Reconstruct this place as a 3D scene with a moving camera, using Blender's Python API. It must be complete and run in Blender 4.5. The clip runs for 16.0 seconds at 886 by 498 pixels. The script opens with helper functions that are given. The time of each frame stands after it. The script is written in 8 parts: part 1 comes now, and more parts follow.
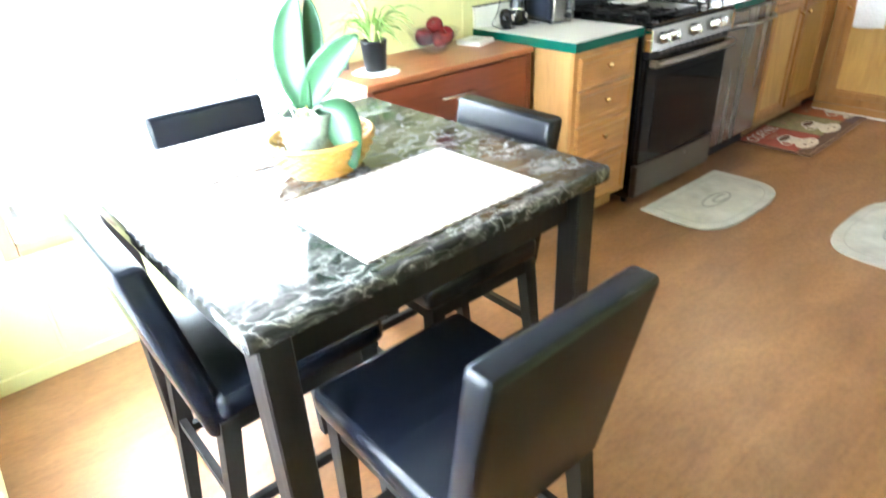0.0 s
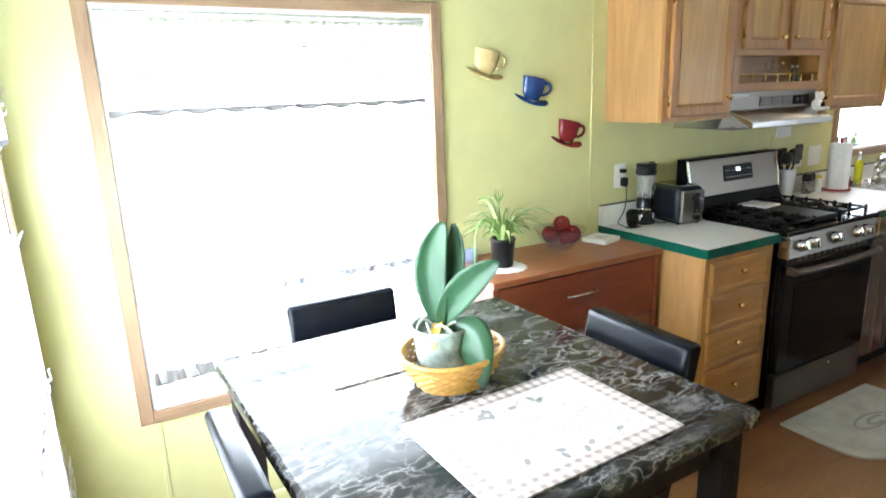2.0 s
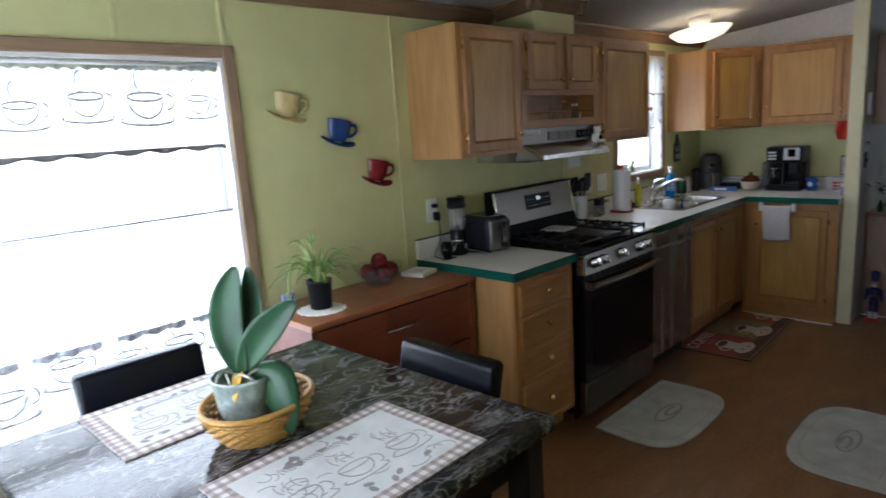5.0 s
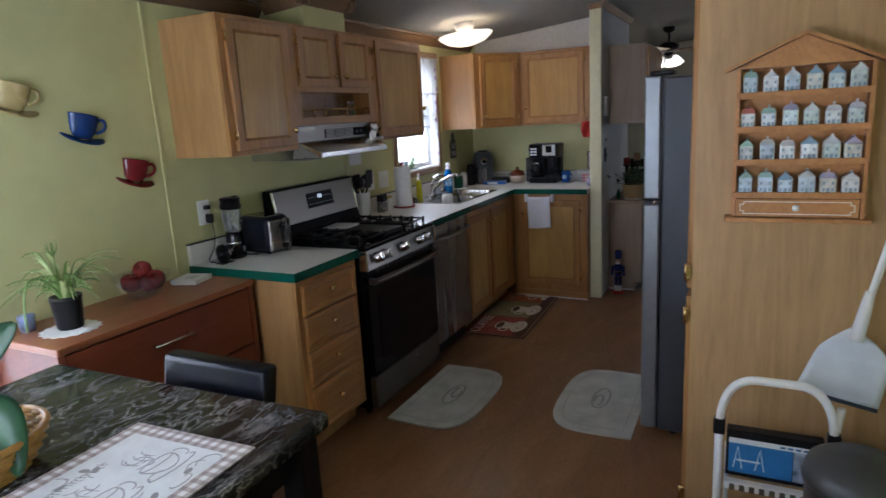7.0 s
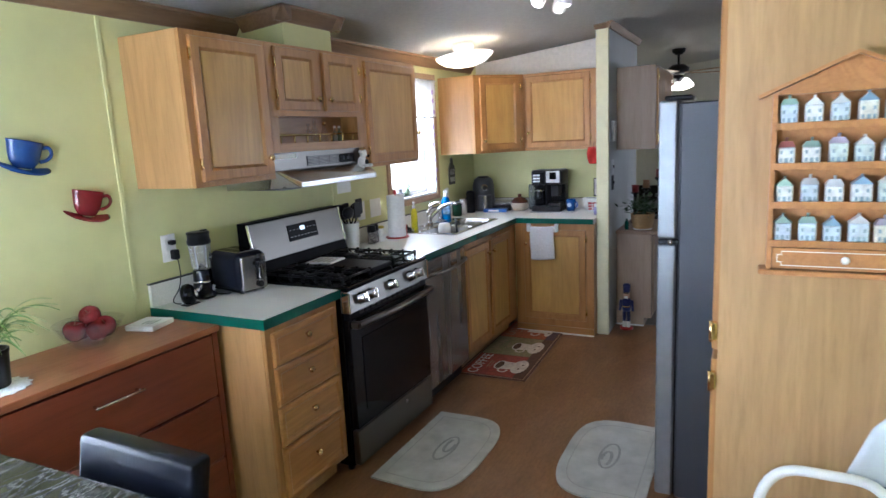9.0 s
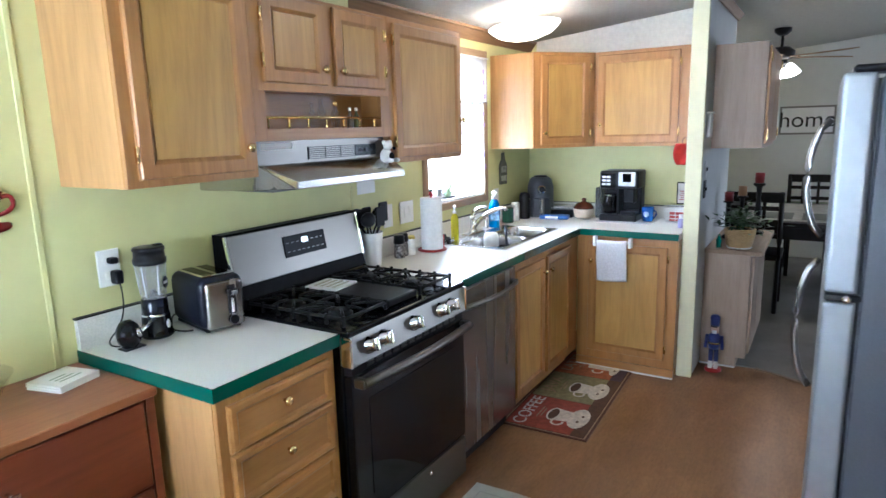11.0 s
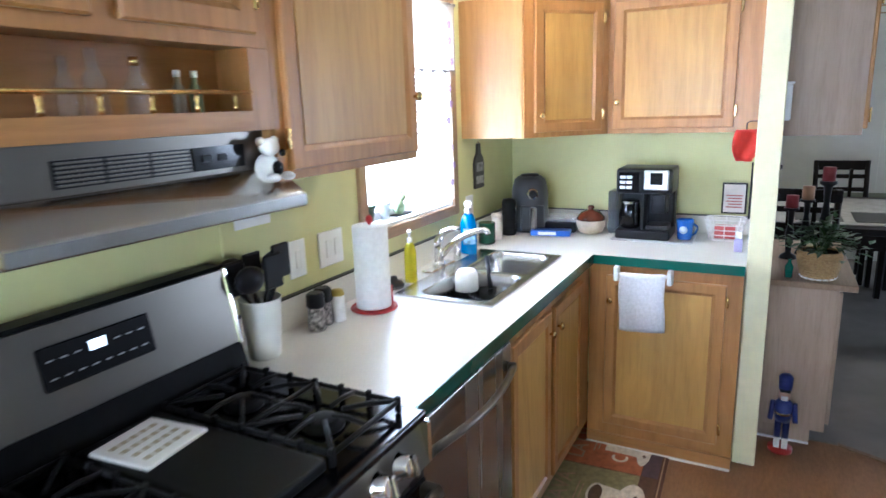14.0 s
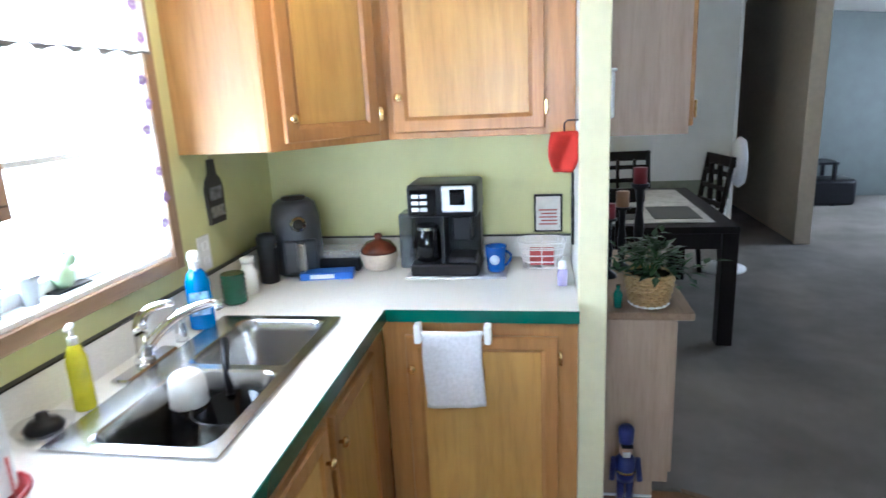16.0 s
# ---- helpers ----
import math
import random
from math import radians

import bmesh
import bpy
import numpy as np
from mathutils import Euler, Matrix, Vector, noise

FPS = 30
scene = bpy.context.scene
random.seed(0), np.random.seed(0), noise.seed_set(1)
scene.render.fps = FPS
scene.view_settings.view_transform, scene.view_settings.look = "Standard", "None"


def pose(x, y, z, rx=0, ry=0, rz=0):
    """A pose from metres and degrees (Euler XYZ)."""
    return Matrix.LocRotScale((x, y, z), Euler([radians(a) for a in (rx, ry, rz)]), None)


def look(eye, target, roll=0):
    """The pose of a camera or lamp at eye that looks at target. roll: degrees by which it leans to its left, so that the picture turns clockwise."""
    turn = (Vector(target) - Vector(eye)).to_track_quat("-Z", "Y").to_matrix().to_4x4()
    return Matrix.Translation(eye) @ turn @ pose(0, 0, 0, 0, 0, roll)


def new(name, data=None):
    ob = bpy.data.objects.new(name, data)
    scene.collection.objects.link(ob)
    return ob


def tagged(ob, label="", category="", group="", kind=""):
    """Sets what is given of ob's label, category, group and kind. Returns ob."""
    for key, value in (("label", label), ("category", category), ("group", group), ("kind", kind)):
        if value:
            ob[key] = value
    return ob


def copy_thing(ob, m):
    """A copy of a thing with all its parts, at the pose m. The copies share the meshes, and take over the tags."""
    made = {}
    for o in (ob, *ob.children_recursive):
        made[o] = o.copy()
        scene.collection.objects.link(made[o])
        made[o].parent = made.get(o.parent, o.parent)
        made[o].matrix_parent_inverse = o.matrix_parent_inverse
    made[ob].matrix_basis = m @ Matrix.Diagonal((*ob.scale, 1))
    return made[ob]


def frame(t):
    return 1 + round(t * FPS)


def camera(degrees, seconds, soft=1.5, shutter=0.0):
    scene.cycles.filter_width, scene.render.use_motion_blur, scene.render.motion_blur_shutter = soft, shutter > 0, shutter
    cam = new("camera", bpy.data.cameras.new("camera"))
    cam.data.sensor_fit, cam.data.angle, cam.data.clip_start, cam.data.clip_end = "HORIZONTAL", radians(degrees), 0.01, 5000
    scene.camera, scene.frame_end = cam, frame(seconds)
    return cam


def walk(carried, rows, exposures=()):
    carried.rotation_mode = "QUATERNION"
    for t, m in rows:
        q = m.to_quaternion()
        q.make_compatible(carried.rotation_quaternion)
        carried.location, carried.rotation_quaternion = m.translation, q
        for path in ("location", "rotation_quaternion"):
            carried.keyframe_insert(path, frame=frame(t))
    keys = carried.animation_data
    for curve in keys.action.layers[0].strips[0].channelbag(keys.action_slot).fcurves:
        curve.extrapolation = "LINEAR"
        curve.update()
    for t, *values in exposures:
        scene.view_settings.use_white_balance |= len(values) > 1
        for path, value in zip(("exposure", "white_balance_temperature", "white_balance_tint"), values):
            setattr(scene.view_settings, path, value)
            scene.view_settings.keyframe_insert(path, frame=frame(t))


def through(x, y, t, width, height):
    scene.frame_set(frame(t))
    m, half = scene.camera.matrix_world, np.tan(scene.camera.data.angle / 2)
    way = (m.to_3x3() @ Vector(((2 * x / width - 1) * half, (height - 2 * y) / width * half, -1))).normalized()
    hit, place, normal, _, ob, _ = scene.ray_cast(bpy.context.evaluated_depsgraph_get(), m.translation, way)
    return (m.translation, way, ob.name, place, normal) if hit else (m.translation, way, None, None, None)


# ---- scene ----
cam = camera(71.1, 16.0, shutter=0.5)
PATH = [
    (0, (0.712, 0.474, 1.447), (1.816, 1.831, 0.478), -3.0),
    (0.5, (0.708, 0.512, 1.49), (1.776, 1.988, 0.665), -2.2),
    (1, (0.71, 0.531, 1.522), (1.71, 2.116, 0.822), -2.7),
    (1.5, (0.706, 0.548, 1.557), (1.674, 2.197, 0.968), -2.5),
    (2, (0.705, 0.556, 1.584), (1.658, 2.244, 1.093), -2.0),
    (2.5, (0.702, 0.542, 1.603), (1.647, 2.256, 1.194), -1.9),
    (3, (0.698, 0.531, 1.613), (1.65, 2.253, 1.25), -2.2),
    (5.5, (0.802, 0.475, 1.559), (2.303, 1.733, 1.156), -3.8),
    (6, (0.817, 0.465, 1.558), (2.419, 1.588, 1.141), -3.6),
    (6.5, (0.821, 0.446, 1.557), (2.506, 1.439, 1.139), -3.4),
    (7, (0.829, 0.422, 1.553), (2.576, 1.298, 1.129), -3.2),
    (7.5, (0.846, 0.416, 1.561), (2.64, 1.215, 1.182), -2.4),
    (8, (0.913, 0.41, 1.588), (2.731, 1.191, 1.297), -2.3),
    (8.5, (1.006, 0.442, 1.584), (2.794, 1.275, 1.257), -2.6),
    (11, (1.901, 0.86, 1.559), (3.572, 1.891, 1.18), -1.5),
    (11.5, (2.083, 0.969, 1.56), (3.722, 2.036, 1.141), -1.2),
    (12, (2.306, 1.022, 1.563), (3.854, 2.223, 1.158), -1.5),
    (12.5, (2.489, 1.111, 1.559), (4.021, 2.313, 1.106), -0.7),
    (13, (2.648, 1.289, 1.56), (4.277, 2.339, 1.069), -2.0),
    (13.5, (2.806, 1.411, 1.556), (4.485, 2.38, 1.063), -2.1),
    (14, (3.047, 1.496, 1.57), (4.764, 2.418, 1.123), -2.0),
    (14.5, (3.272, 1.603, 1.563), (5.053, 2.384, 1.097), -2.5),
    (15, (3.486, 1.705, 1.56), (5.37, 2.194, 1.102), -4.8),
    (15.5, (3.714, 1.672, 1.558), (5.609, 2.112, 1.097), -4.3),
    (16, (3.889, 1.666, 1.578), (5.798, 1.988, 1.084), -2.8),
]
EXPOSURES = [(0.0, 1.65, 5700, 5), (0.5, 1.4, 5750, 6), (1.0, 1.15, 5800, 7), (1.5, 0.75, 5800, 8), (2.0, 0.38, 5800, 9), (3.0, -0.28, 5700, 10), (5.5, -1.28, 5600, 16), (7.0, -1.2, 5500, 18), (8.0, -0.70, 5450, 17), (8.5, -0.30, 5350, 16), (11.0, 0.75, 5050, 12), (12.0, 0.83, 5050, 12), (13.5, 0.86, 5050, 13), (16.0, 0.82, 5050, 10)]
walk(cam, [(t, look(eye, target, roll)) for t, eye, target, roll in PATH], EXPOSURES)

# ---- light ----
world = bpy.data.worlds.new("sky")
scene.world = world
world.use_nodes = True
wn = world.node_tree
sky = wn.nodes.new("ShaderNodeTexSky")
sky.sky_type, sky.sun_disc = "NISHITA", False
sky.sun_elevation, sky.sun_rotation = radians(50), radians(-30)
wn.links.new(sky.outputs[0], wn.nodes["Background"].inputs[0])
wn.nodes["Background"].inputs[1].default_value = 0.12


def lamp(name, kind, m, energy, color=(1, 1, 1), size=0.1, size_y=None):
    d = bpy.data.lights.new(name, kind)
    d.energy, d.color = energy, color
    if kind == "AREA":
        d.shape, d.size, d.size_y = "RECTANGLE", size, size_y or size
    elif kind == "SUN":
        d.angle = size
    else:
        d.shadow_soft_size = size
    ob = new(name, d)
    ob.matrix_world = m
    return ob


DAY = (0.93, 0.97, 1.0)
WARM = (1.0, 0.78, 0.52)
lamp("sun", "SUN", look((0, 0, 0), (0.35, -0.5, -0.75)), 1.0, (1.0, 0.95, 0.88), radians(10))
lamp("window_light_dining", "AREA", look((1.36, 2.935, 1.2), (1.36, 0, 1.1)), 58, DAY, 1.15, 1.3)
lamp("window_light_left", "AREA", look((0.35, 1.75, 1.2), (3, 1.75, 1.1)), 88, DAY, 1.5, 1.3)
lamp("window_light_sink", "AREA", look((5.22, 2.935, 1.55), (5.22, 0, 1.3)), 16, DAY, 0.66, 0.9)
# Unseen source, added to light the dining room and carpet from the south.
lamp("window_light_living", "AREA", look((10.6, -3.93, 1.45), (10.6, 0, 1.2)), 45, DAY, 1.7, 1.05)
lamp("dome_bulb", "POINT", pose(5.3, 2.38, 2.135), 17.0, WARM, 0.04)
for k, (bx_, by_) in enumerate(((4.28, 1.50), (4.40, 1.40), (4.52, 1.47))):
    lamp("spot_bulb", "POINT", pose(bx_, by_, 2.19), 2.4, (1.0, 0.80, 0.56), 0.03)
for k in range(3):
    lamp("fan_bulb", "POINT", pose(8.1 + 0.08 * math.cos(k * 2.1), 1.25 + 0.08 * math.sin(k * 2.1), 1.93), 3, WARM, 0.05)


# ---- materials ----
def mat(name, base, rough=0.5, metal=0.0, spec=0.5, **more):
    m = bpy.data.materials.new(name)
    m.use_nodes = True
    b = m.node_tree.nodes["Principled BSDF"]
    b.inputs["Base Color"].default_value = (*base, 1)
    b.inputs["Roughness"].default_value = rough
    b.inputs["Metallic"].default_value = metal
    b.inputs["Specular IOR Level"].default_value = spec
    for key, value in more.items():
        b.inputs[key.replace("_", " ")].default_value = value
    return m


def nd(m, kind, **props):
    n = m.node_tree.nodes.new(kind)
    for key, value in props.items():
        n.inputs[key.replace("_", " ")].default_value = value
    return n


def ln(m, a, b):
    m.node_tree.links.new(a, b)


def coords(m, scale, shift=True):
    """Object coordinates at real size, stretched by scale and shifted piece by piece."""
    tc = nd(m, "ShaderNodeTexCoord")
    mp = nd(m, "ShaderNodeMapping")
    mp.inputs["Scale"].default_value = scale
    ln(m, tc.outputs["Object"], mp.inputs["Vector"])
    if shift:
        info = nd(m, "ShaderNodeObjectInfo")
        mul = nd(m, "ShaderNodeMath")
        mul.operation = "MULTIPLY"
        mul.inputs[1].default_value = 37.0
        ln(m, info.outputs["Random"], mul.inputs[0])
        ln(m, mul.outputs[0], mp.inputs["Location"])
    return mp.outputs["Vector"]


def noise_tex(m, vec, scale, detail=4.0, rough=0.55, dist=0.0):
    n = nd(m, "ShaderNodeTexNoise", Scale=scale, Detail=detail, Roughness=rough, Distortion=dist)
    ln(m, vec, n.inputs["Vector"])
    return n.outputs["Fac"]


def ramp(m, fac, stops):
    r = nd(m, "ShaderNodeValToRGB")
    el = r.color_ramp.elements
    while len(el) < len(stops):
        el.new(0.5)
    for e, (p, c) in zip(el, stops):
        e.position, e.color = p, (*c, 1) if len(c) == 3 else c
    ln(m, fac, r.inputs["Fac"])
    return r.outputs["Color"]


def blend(m, fac, a, b, mode="MIX"):
    n = nd(m, "ShaderNodeMix")
    n.data_type, n.blend_type = "RGBA", mode
    ins = [i for i in n.inputs if i.enabled]
    for sock, v in zip(ins, (fac, a, b)):
        if hasattr(v, "is_output"):
            ln(m, v, sock)
        else:
            sock.default_value = v if isinstance(v, float) else (*v, 1)
    return [o for o in n.outputs if o.enabled][0]


def bump(m, height, strength=0.2, dist=0.002):
    n = nd(m, "ShaderNodeBump", Strength=strength, Distance=dist)
    ln(m, height, n.inputs["Height"])
    ln(m, n.outputs["Normal"], m.node_tree.nodes["Principled BSDF"].inputs["Normal"])


def color_in(m, sock):
    ln(m, sock, m.node_tree.nodes["Principled BSDF"].inputs["Base Color"])


def rough_in(m, fac, lo, hi):
    r = nd(m, "ShaderNodeMapRange", To_Min=lo, To_Max=hi)
    ln(m, fac, r.inputs["Value"])
    ln(m, r.outputs["Result"], m.node_tree.nodes["Principled BSDF"].inputs["Roughness"])


def wood(name, dark, light, axis="z", rough=0.35, coarse=7.0, fine=70.0, bumpy=0.12, spec=0.5, rings=4.0):
    """Wood or wood print, with grain along one axis, cathedral figure and pores."""
    m = mat(name, light, rough, 0.0, spec)
    k = {"x": (0.09, 1, 1), "y": (1, 0.09, 1), "z": (1, 1, 0.09)}[axis]
    v = coords(m, k)
    figure = noise_tex(m, v, coarse, 3.0, 0.5, 2.4)
    wave = nd(m, "ShaderNodeMath")
    wave.operation = "PINGPONG"
    wave.inputs[1].default_value = 0.5
    mul = nd(m, "ShaderNodeMath")
    mul.operation = "MULTIPLY"
    mul.inputs[1].default_value = rings
    ln(m, figure, mul.inputs[0])
    ln(m, mul.outputs[0], wave.inputs[0])
    mid = tuple((2 * a + 3 * b) / 5 for a, b in zip(dark, light))
    c1 = ramp(m, wave.outputs[0], [(0.0, mid), (0.5, light)])
    pores = noise_tex(m, v, fine, 3.0, 0.7)
    c2 = ramp(m, pores, [(0.34, (0.55, 0.48, 0.42)), (0.54, (1, 1, 1))])
    big = noise_tex(m, coords(m, (1, 1, 1)), 2.2, 2.0)
    c3 = ramp(m, big, [(0.3, (0.86, 0.84, 0.82)), (0.7, (1.06, 1.05, 1.04))])
    col = blend(m, 0.26, c1, c2, "MULTIPLY")
    color_in(m, blend(m, 0.8, col, c3, "MULTIPLY"))
    rough_in(m, pores, rough + 0.12, rough - 0.06)
    bump(m, pores, bumpy, 0.001)
    return m


def plain(name, base, rough=0.5, metal=0.0, vary=0.06, scale=18.0, bumpy=0.05, spec=0.5):
    """A nearly plain surface with faint mottling and fine relief."""
    m = mat(name, base, rough, metal, spec)
    v = coords(m, (1, 1, 1))
    n = noise_tex(m, v, scale, 4.0)
    lo, hi = (tuple(max(0, c * (1 + d)) for c in base) for d in (-vary * 2, vary * 2))
    color_in(m, ramp(m, n, [(0.3, lo), (0.7, hi)]))
    rough_in(m, n, rough - 0.06, rough + 0.08)
    bump(m, noise_tex(m, v, scale * 8, 2.0), bumpy, 0.001)
    return m


def brushed(name, base, axis="x", rough=0.3):
    """Brushed stainless steel, streaked along one axis."""
    m = mat(name, base, rough, 1.0)
    k = {"x": (0.02, 1, 1), "y": (1, 0.02, 1), "z": (1, 1, 0.02)}[axis]
    n = noise_tex(m, coords(m, k), 14.0, 2.0)
    color_in(m, ramp(m, n, [(0.3, tuple(c * 0.97 for c in base)), (0.7, base)]))
    rough_in(m, n, rough - 0.015, rough + 0.02)
    return m


def clear(name, tint=(1, 1, 1), rough=0.02, thin=0.10):
    """Thin clear glass or plastic: mostly see-through, with a gloss."""
    m = mat(name, tint, rough)
    m.node_tree.nodes["Principled BSDF"].inputs["Alpha"].default_value = thin
    return m


def glow(name, color, strength):
    m = mat(name, color, 0.4)
    b = m.node_tree.nodes["Principled BSDF"]
    b.inputs["Emission Color"].default_value = (*color, 1)
    b.inputs["Emission Strength"].default_value = strength
    return m


def sheer(name, base, through=0.35):
    """Thin curtain cloth: partly see-through, lit from behind."""
    m = bpy.data.materials.new(name)
    m.use_nodes = True
    t = m.node_tree
    t.nodes.clear()
    out = nd(m, "ShaderNodeOutputMaterial")
    dif, tra, hole = nd(m, "ShaderNodeBsdfDiffuse"), nd(m, "ShaderNodeBsdfTranslucent"), nd(m, "ShaderNodeBsdfTransparent")
    v = coords(m, (1, 1, 1), False)
    n = noise_tex(m, v, 260.0, 2.0)
    c = ramp(m, n, [(0.3, tuple(x * 0.9 for x in base)), (0.7, base)])
    ln(m, c, dif.inputs[0]), ln(m, c, tra.inputs[0])
    a, b = nd(m, "ShaderNodeMixShader"), nd(m, "ShaderNodeMixShader")
    a.inputs[0].default_value, b.inputs[0].default_value = 0.6, through
    ln(m, dif.outputs[0], a.inputs[1]), ln(m, tra.outputs[0], a.inputs[2])
    ln(m, a.outputs[0], b.inputs[1]), ln(m, hole.outputs[0], b.inputs[2])
    ln(m, b.outputs[0], out.inputs[0])
    return m


OAK = wood("oak_upright", (0.25, 0.108, 0.030), (0.45, 0.225, 0.068), "z", 0.33, 3.4)
OAKX = wood("oak_lengthwise", (0.25, 0.108, 0.030), (0.45, 0.225, 0.068), "x", 0.33, 3.4)
OAKFIELD = wood("oak_door_field", (0.35, 0.185, 0.044), (0.54, 0.318, 0.088), "z", 0.3, 2.6, 60.0, 0.1, 0.5, 6.0)
OAKPANEL = wood("oak_side_print", (0.32, 0.165, 0.055), (0.48, 0.275, 0.105), "z", 0.3, 3.5)
PANTRY = wood("pantry_oak_print", (0.34, 0.20, 0.085), (0.50, 0.32, 0.145), "z", 0.42, 5.0)
TAUPE = wood("taupe_wood_print", (0.30, 0.21, 0.14), (0.42, 0.31, 0.22), "z", 0.45, 5.0)
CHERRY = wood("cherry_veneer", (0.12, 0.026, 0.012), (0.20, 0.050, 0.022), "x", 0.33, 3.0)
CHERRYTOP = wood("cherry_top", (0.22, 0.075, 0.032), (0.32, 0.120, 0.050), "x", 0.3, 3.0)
TRIM = wood("brown_trim", (0.14, 0.08, 0.04), (0.23, 0.14, 0.075), "x", 0.45)
TRIMZ = wood("brown_trim_upright", (0.22, 0.14, 0.08), (0.34, 0.23, 0.14), "z", 0.45)
TRIMX = wood("brown_trim_flat", (0.22, 0.14, 0.08), (0.34, 0.23, 0.14), "x", 0.45)
RACKWOOD = wood("maple_rack", (0.35, 0.15, 0.05), (0.52, 0.25, 0.09), "y", 0.4)
DARKWOOD = wood("espresso_wood", (0.006, 0.005, 0.005), (0.012, 0.009, 0.009), "z", 0.42, 7.0, 70.0, 0.12, 0.15)
BLACKWOOD = wood("black_stained_wood", (0.006, 0.006, 0.006), (0.012, 0.011, 0.011), "z", 0.38, 7.0, 70.0, 0.12, 0.15)

WALL = plain("yellow_green_panel", (0.61, 0.60, 0.290), 0.55, 0, 0.025, 6.0, 0.08)
WHITEWALL = plain("white_panel", (0.64, 0.65, 0.63), 0.6, 0, 0.02, 6.0, 0.08)
# Far wall: the dimness of the room is put into this colour.
FARWALL = plain("dimmed_grey_green_panel", (0.11, 0.125, 0.118), 0.6, 0, 0.04, 6.0, 0.08)
TANWALL = plain("tan_panel", (0.64, 0.55, 0.42), 0.6, 0, 0.03)
POSTPAINT = plain("cream_post_paint", (0.80, 0.76, 0.50), 0.5, 0, 0.02)
GREENBAND = plain("grey_green_border", (0.23, 0.26, 0.20), 0.6, 0, 0.06)
CEILING = plain("ceiling_board", (0.78, 0.76, 0.71), 0.8, 0, 0.03, 40.0, 0.3)
LAMINATE = plain("white_speckled_laminate", (0.74, 0.73, 0.69), 0.3, 0, 0.05, 220.0, 0.02)
GREEN = mat("dark_green_edge", (0.004, 0.085, 0.058), 0.24)
# Base well below real steel: dark room reflections are put into the colour.
STEEL = brushed("darkened_stainless_lengthwise", (0.165, 0.150, 0.130), "x", 0.3)
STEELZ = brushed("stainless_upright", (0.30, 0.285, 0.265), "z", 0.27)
# Paler copy for the hood canopy, with the mirrored window's brightness in its colour.
HOODSTEEL = brushed("brightened_hood_steel", (0.56, 0.545, 0.52), "x", 0.24)
SINKSTEEL = brushed("satin_sink_steel", (0.50, 0.49, 0.475), "x", 0.25)
DOORSTEEL = plain("grey_coated_steel", (0.24, 0.255, 0.27), 0.36, 0.6, 0.03)
CHROME = mat("chrome", (0.80, 0.80, 0.80), 0.12, 1.0)
BRASS = mat("polished_brass", (0.80, 0.58, 0.25), 0.2, 1.0)
ENAMEL = mat("black_enamel", (0.005, 0.005, 0.006), 0.12, 0, 0.28)
BLACK = plain("black_plastic", (0.008, 0.008, 0.010), 0.3, 0, 0.1, 18.0, 0.04, 0.24)
IRON = plain("cast_iron", (0.006, 0.006, 0.006), 0.45, 0, 0.15, 60.0, 0.12, 0.2)
DARKGLASS = mat("dark_oven_glass", (0.003, 0.003, 0.004), 0.05, 0, 0.25)
FRIDGESIDE = plain("slate_grey_steel", (0.055, 0.06, 0.07), 0.38, 0.2, 0.05, 200.0, 0.2)
LEATHER = mat("black_leatherette", (0.004, 0.005, 0.009), 0.27, 0, 0.24)
WHITE = plain("white_plastic", (0.80, 0.80, 0.80), 0.35, 0, 0.02)
CREAMW = plain("white_paper", (0.82, 0.82, 0.80), 0.8, 0, 0.02)
GLASS = clear("clear_glass", (0.45, 0.47, 0.48), 0.02, 0.14)
PANEGLASS = clear("window_glass", (1, 1, 1), 0.0, 0.04)
SHEER = sheer("sheer_white_voile", (0.9, 0.9, 0.88))
MATRUG = plain("grey_braided_mat", (0.50, 0.50, 0.46), 0.95, 0, 0.08, 9.0, 0.6)


def marble():
    m = mat("dark_marble_laminate", (0.03, 0.03, 0.03), 0.09, 0, 0.25)
    v = coords(m, (0.62, 1.25, 1), False)
    warp = nd(m, "ShaderNodeTexNoise", Scale=11.0, Detail=6.0)
    ln(m, v, warp.inputs["Vector"])
    add = nd(m, "ShaderNodeVectorMath")
    add.operation = "MULTIPLY_ADD"
    add.inputs[1].default_value = (0.22, 0.22, 0.22)
    ln(m, warp.outputs["Color"], add.inputs[0]), ln(m, v, add.inputs[2])
    vor = nd(m, "ShaderNodeTexVoronoi", Scale=19.0)
    vor.feature = "DISTANCE_TO_EDGE"
    ln(m, add.outputs[0], vor.inputs["Vector"])
    veins = ramp(m, vor.outputs["Distance"], [(0.0, (0.30, 0.29, 0.285)), (0.035, (0.10, 0.097, 0.094)), (0.14, (0.020, 0.020, 0.021))])
    cloud = noise_tex(m, add.outputs[0], 9.0, 5.0, 0.65, 1.0)
    body = ramp(m, cloud, [(0.36, (0.009, 0.009, 0.010)), (0.54, (0.032, 0.031, 0.03)), (0.66, (0.13, 0.125, 0.12)), (0.8, (0.27, 0.262, 0.255))])
    mask = ramp(m, noise_tex(m, v, 6.0, 3.0), [(0.44, (0, 0, 0)), (0.58, (1, 1, 1))])
    color_in(m, blend(m, 0.85, body, blend(m, mask, body, veins), "MIX"))
    return m


MARBLE = marble()


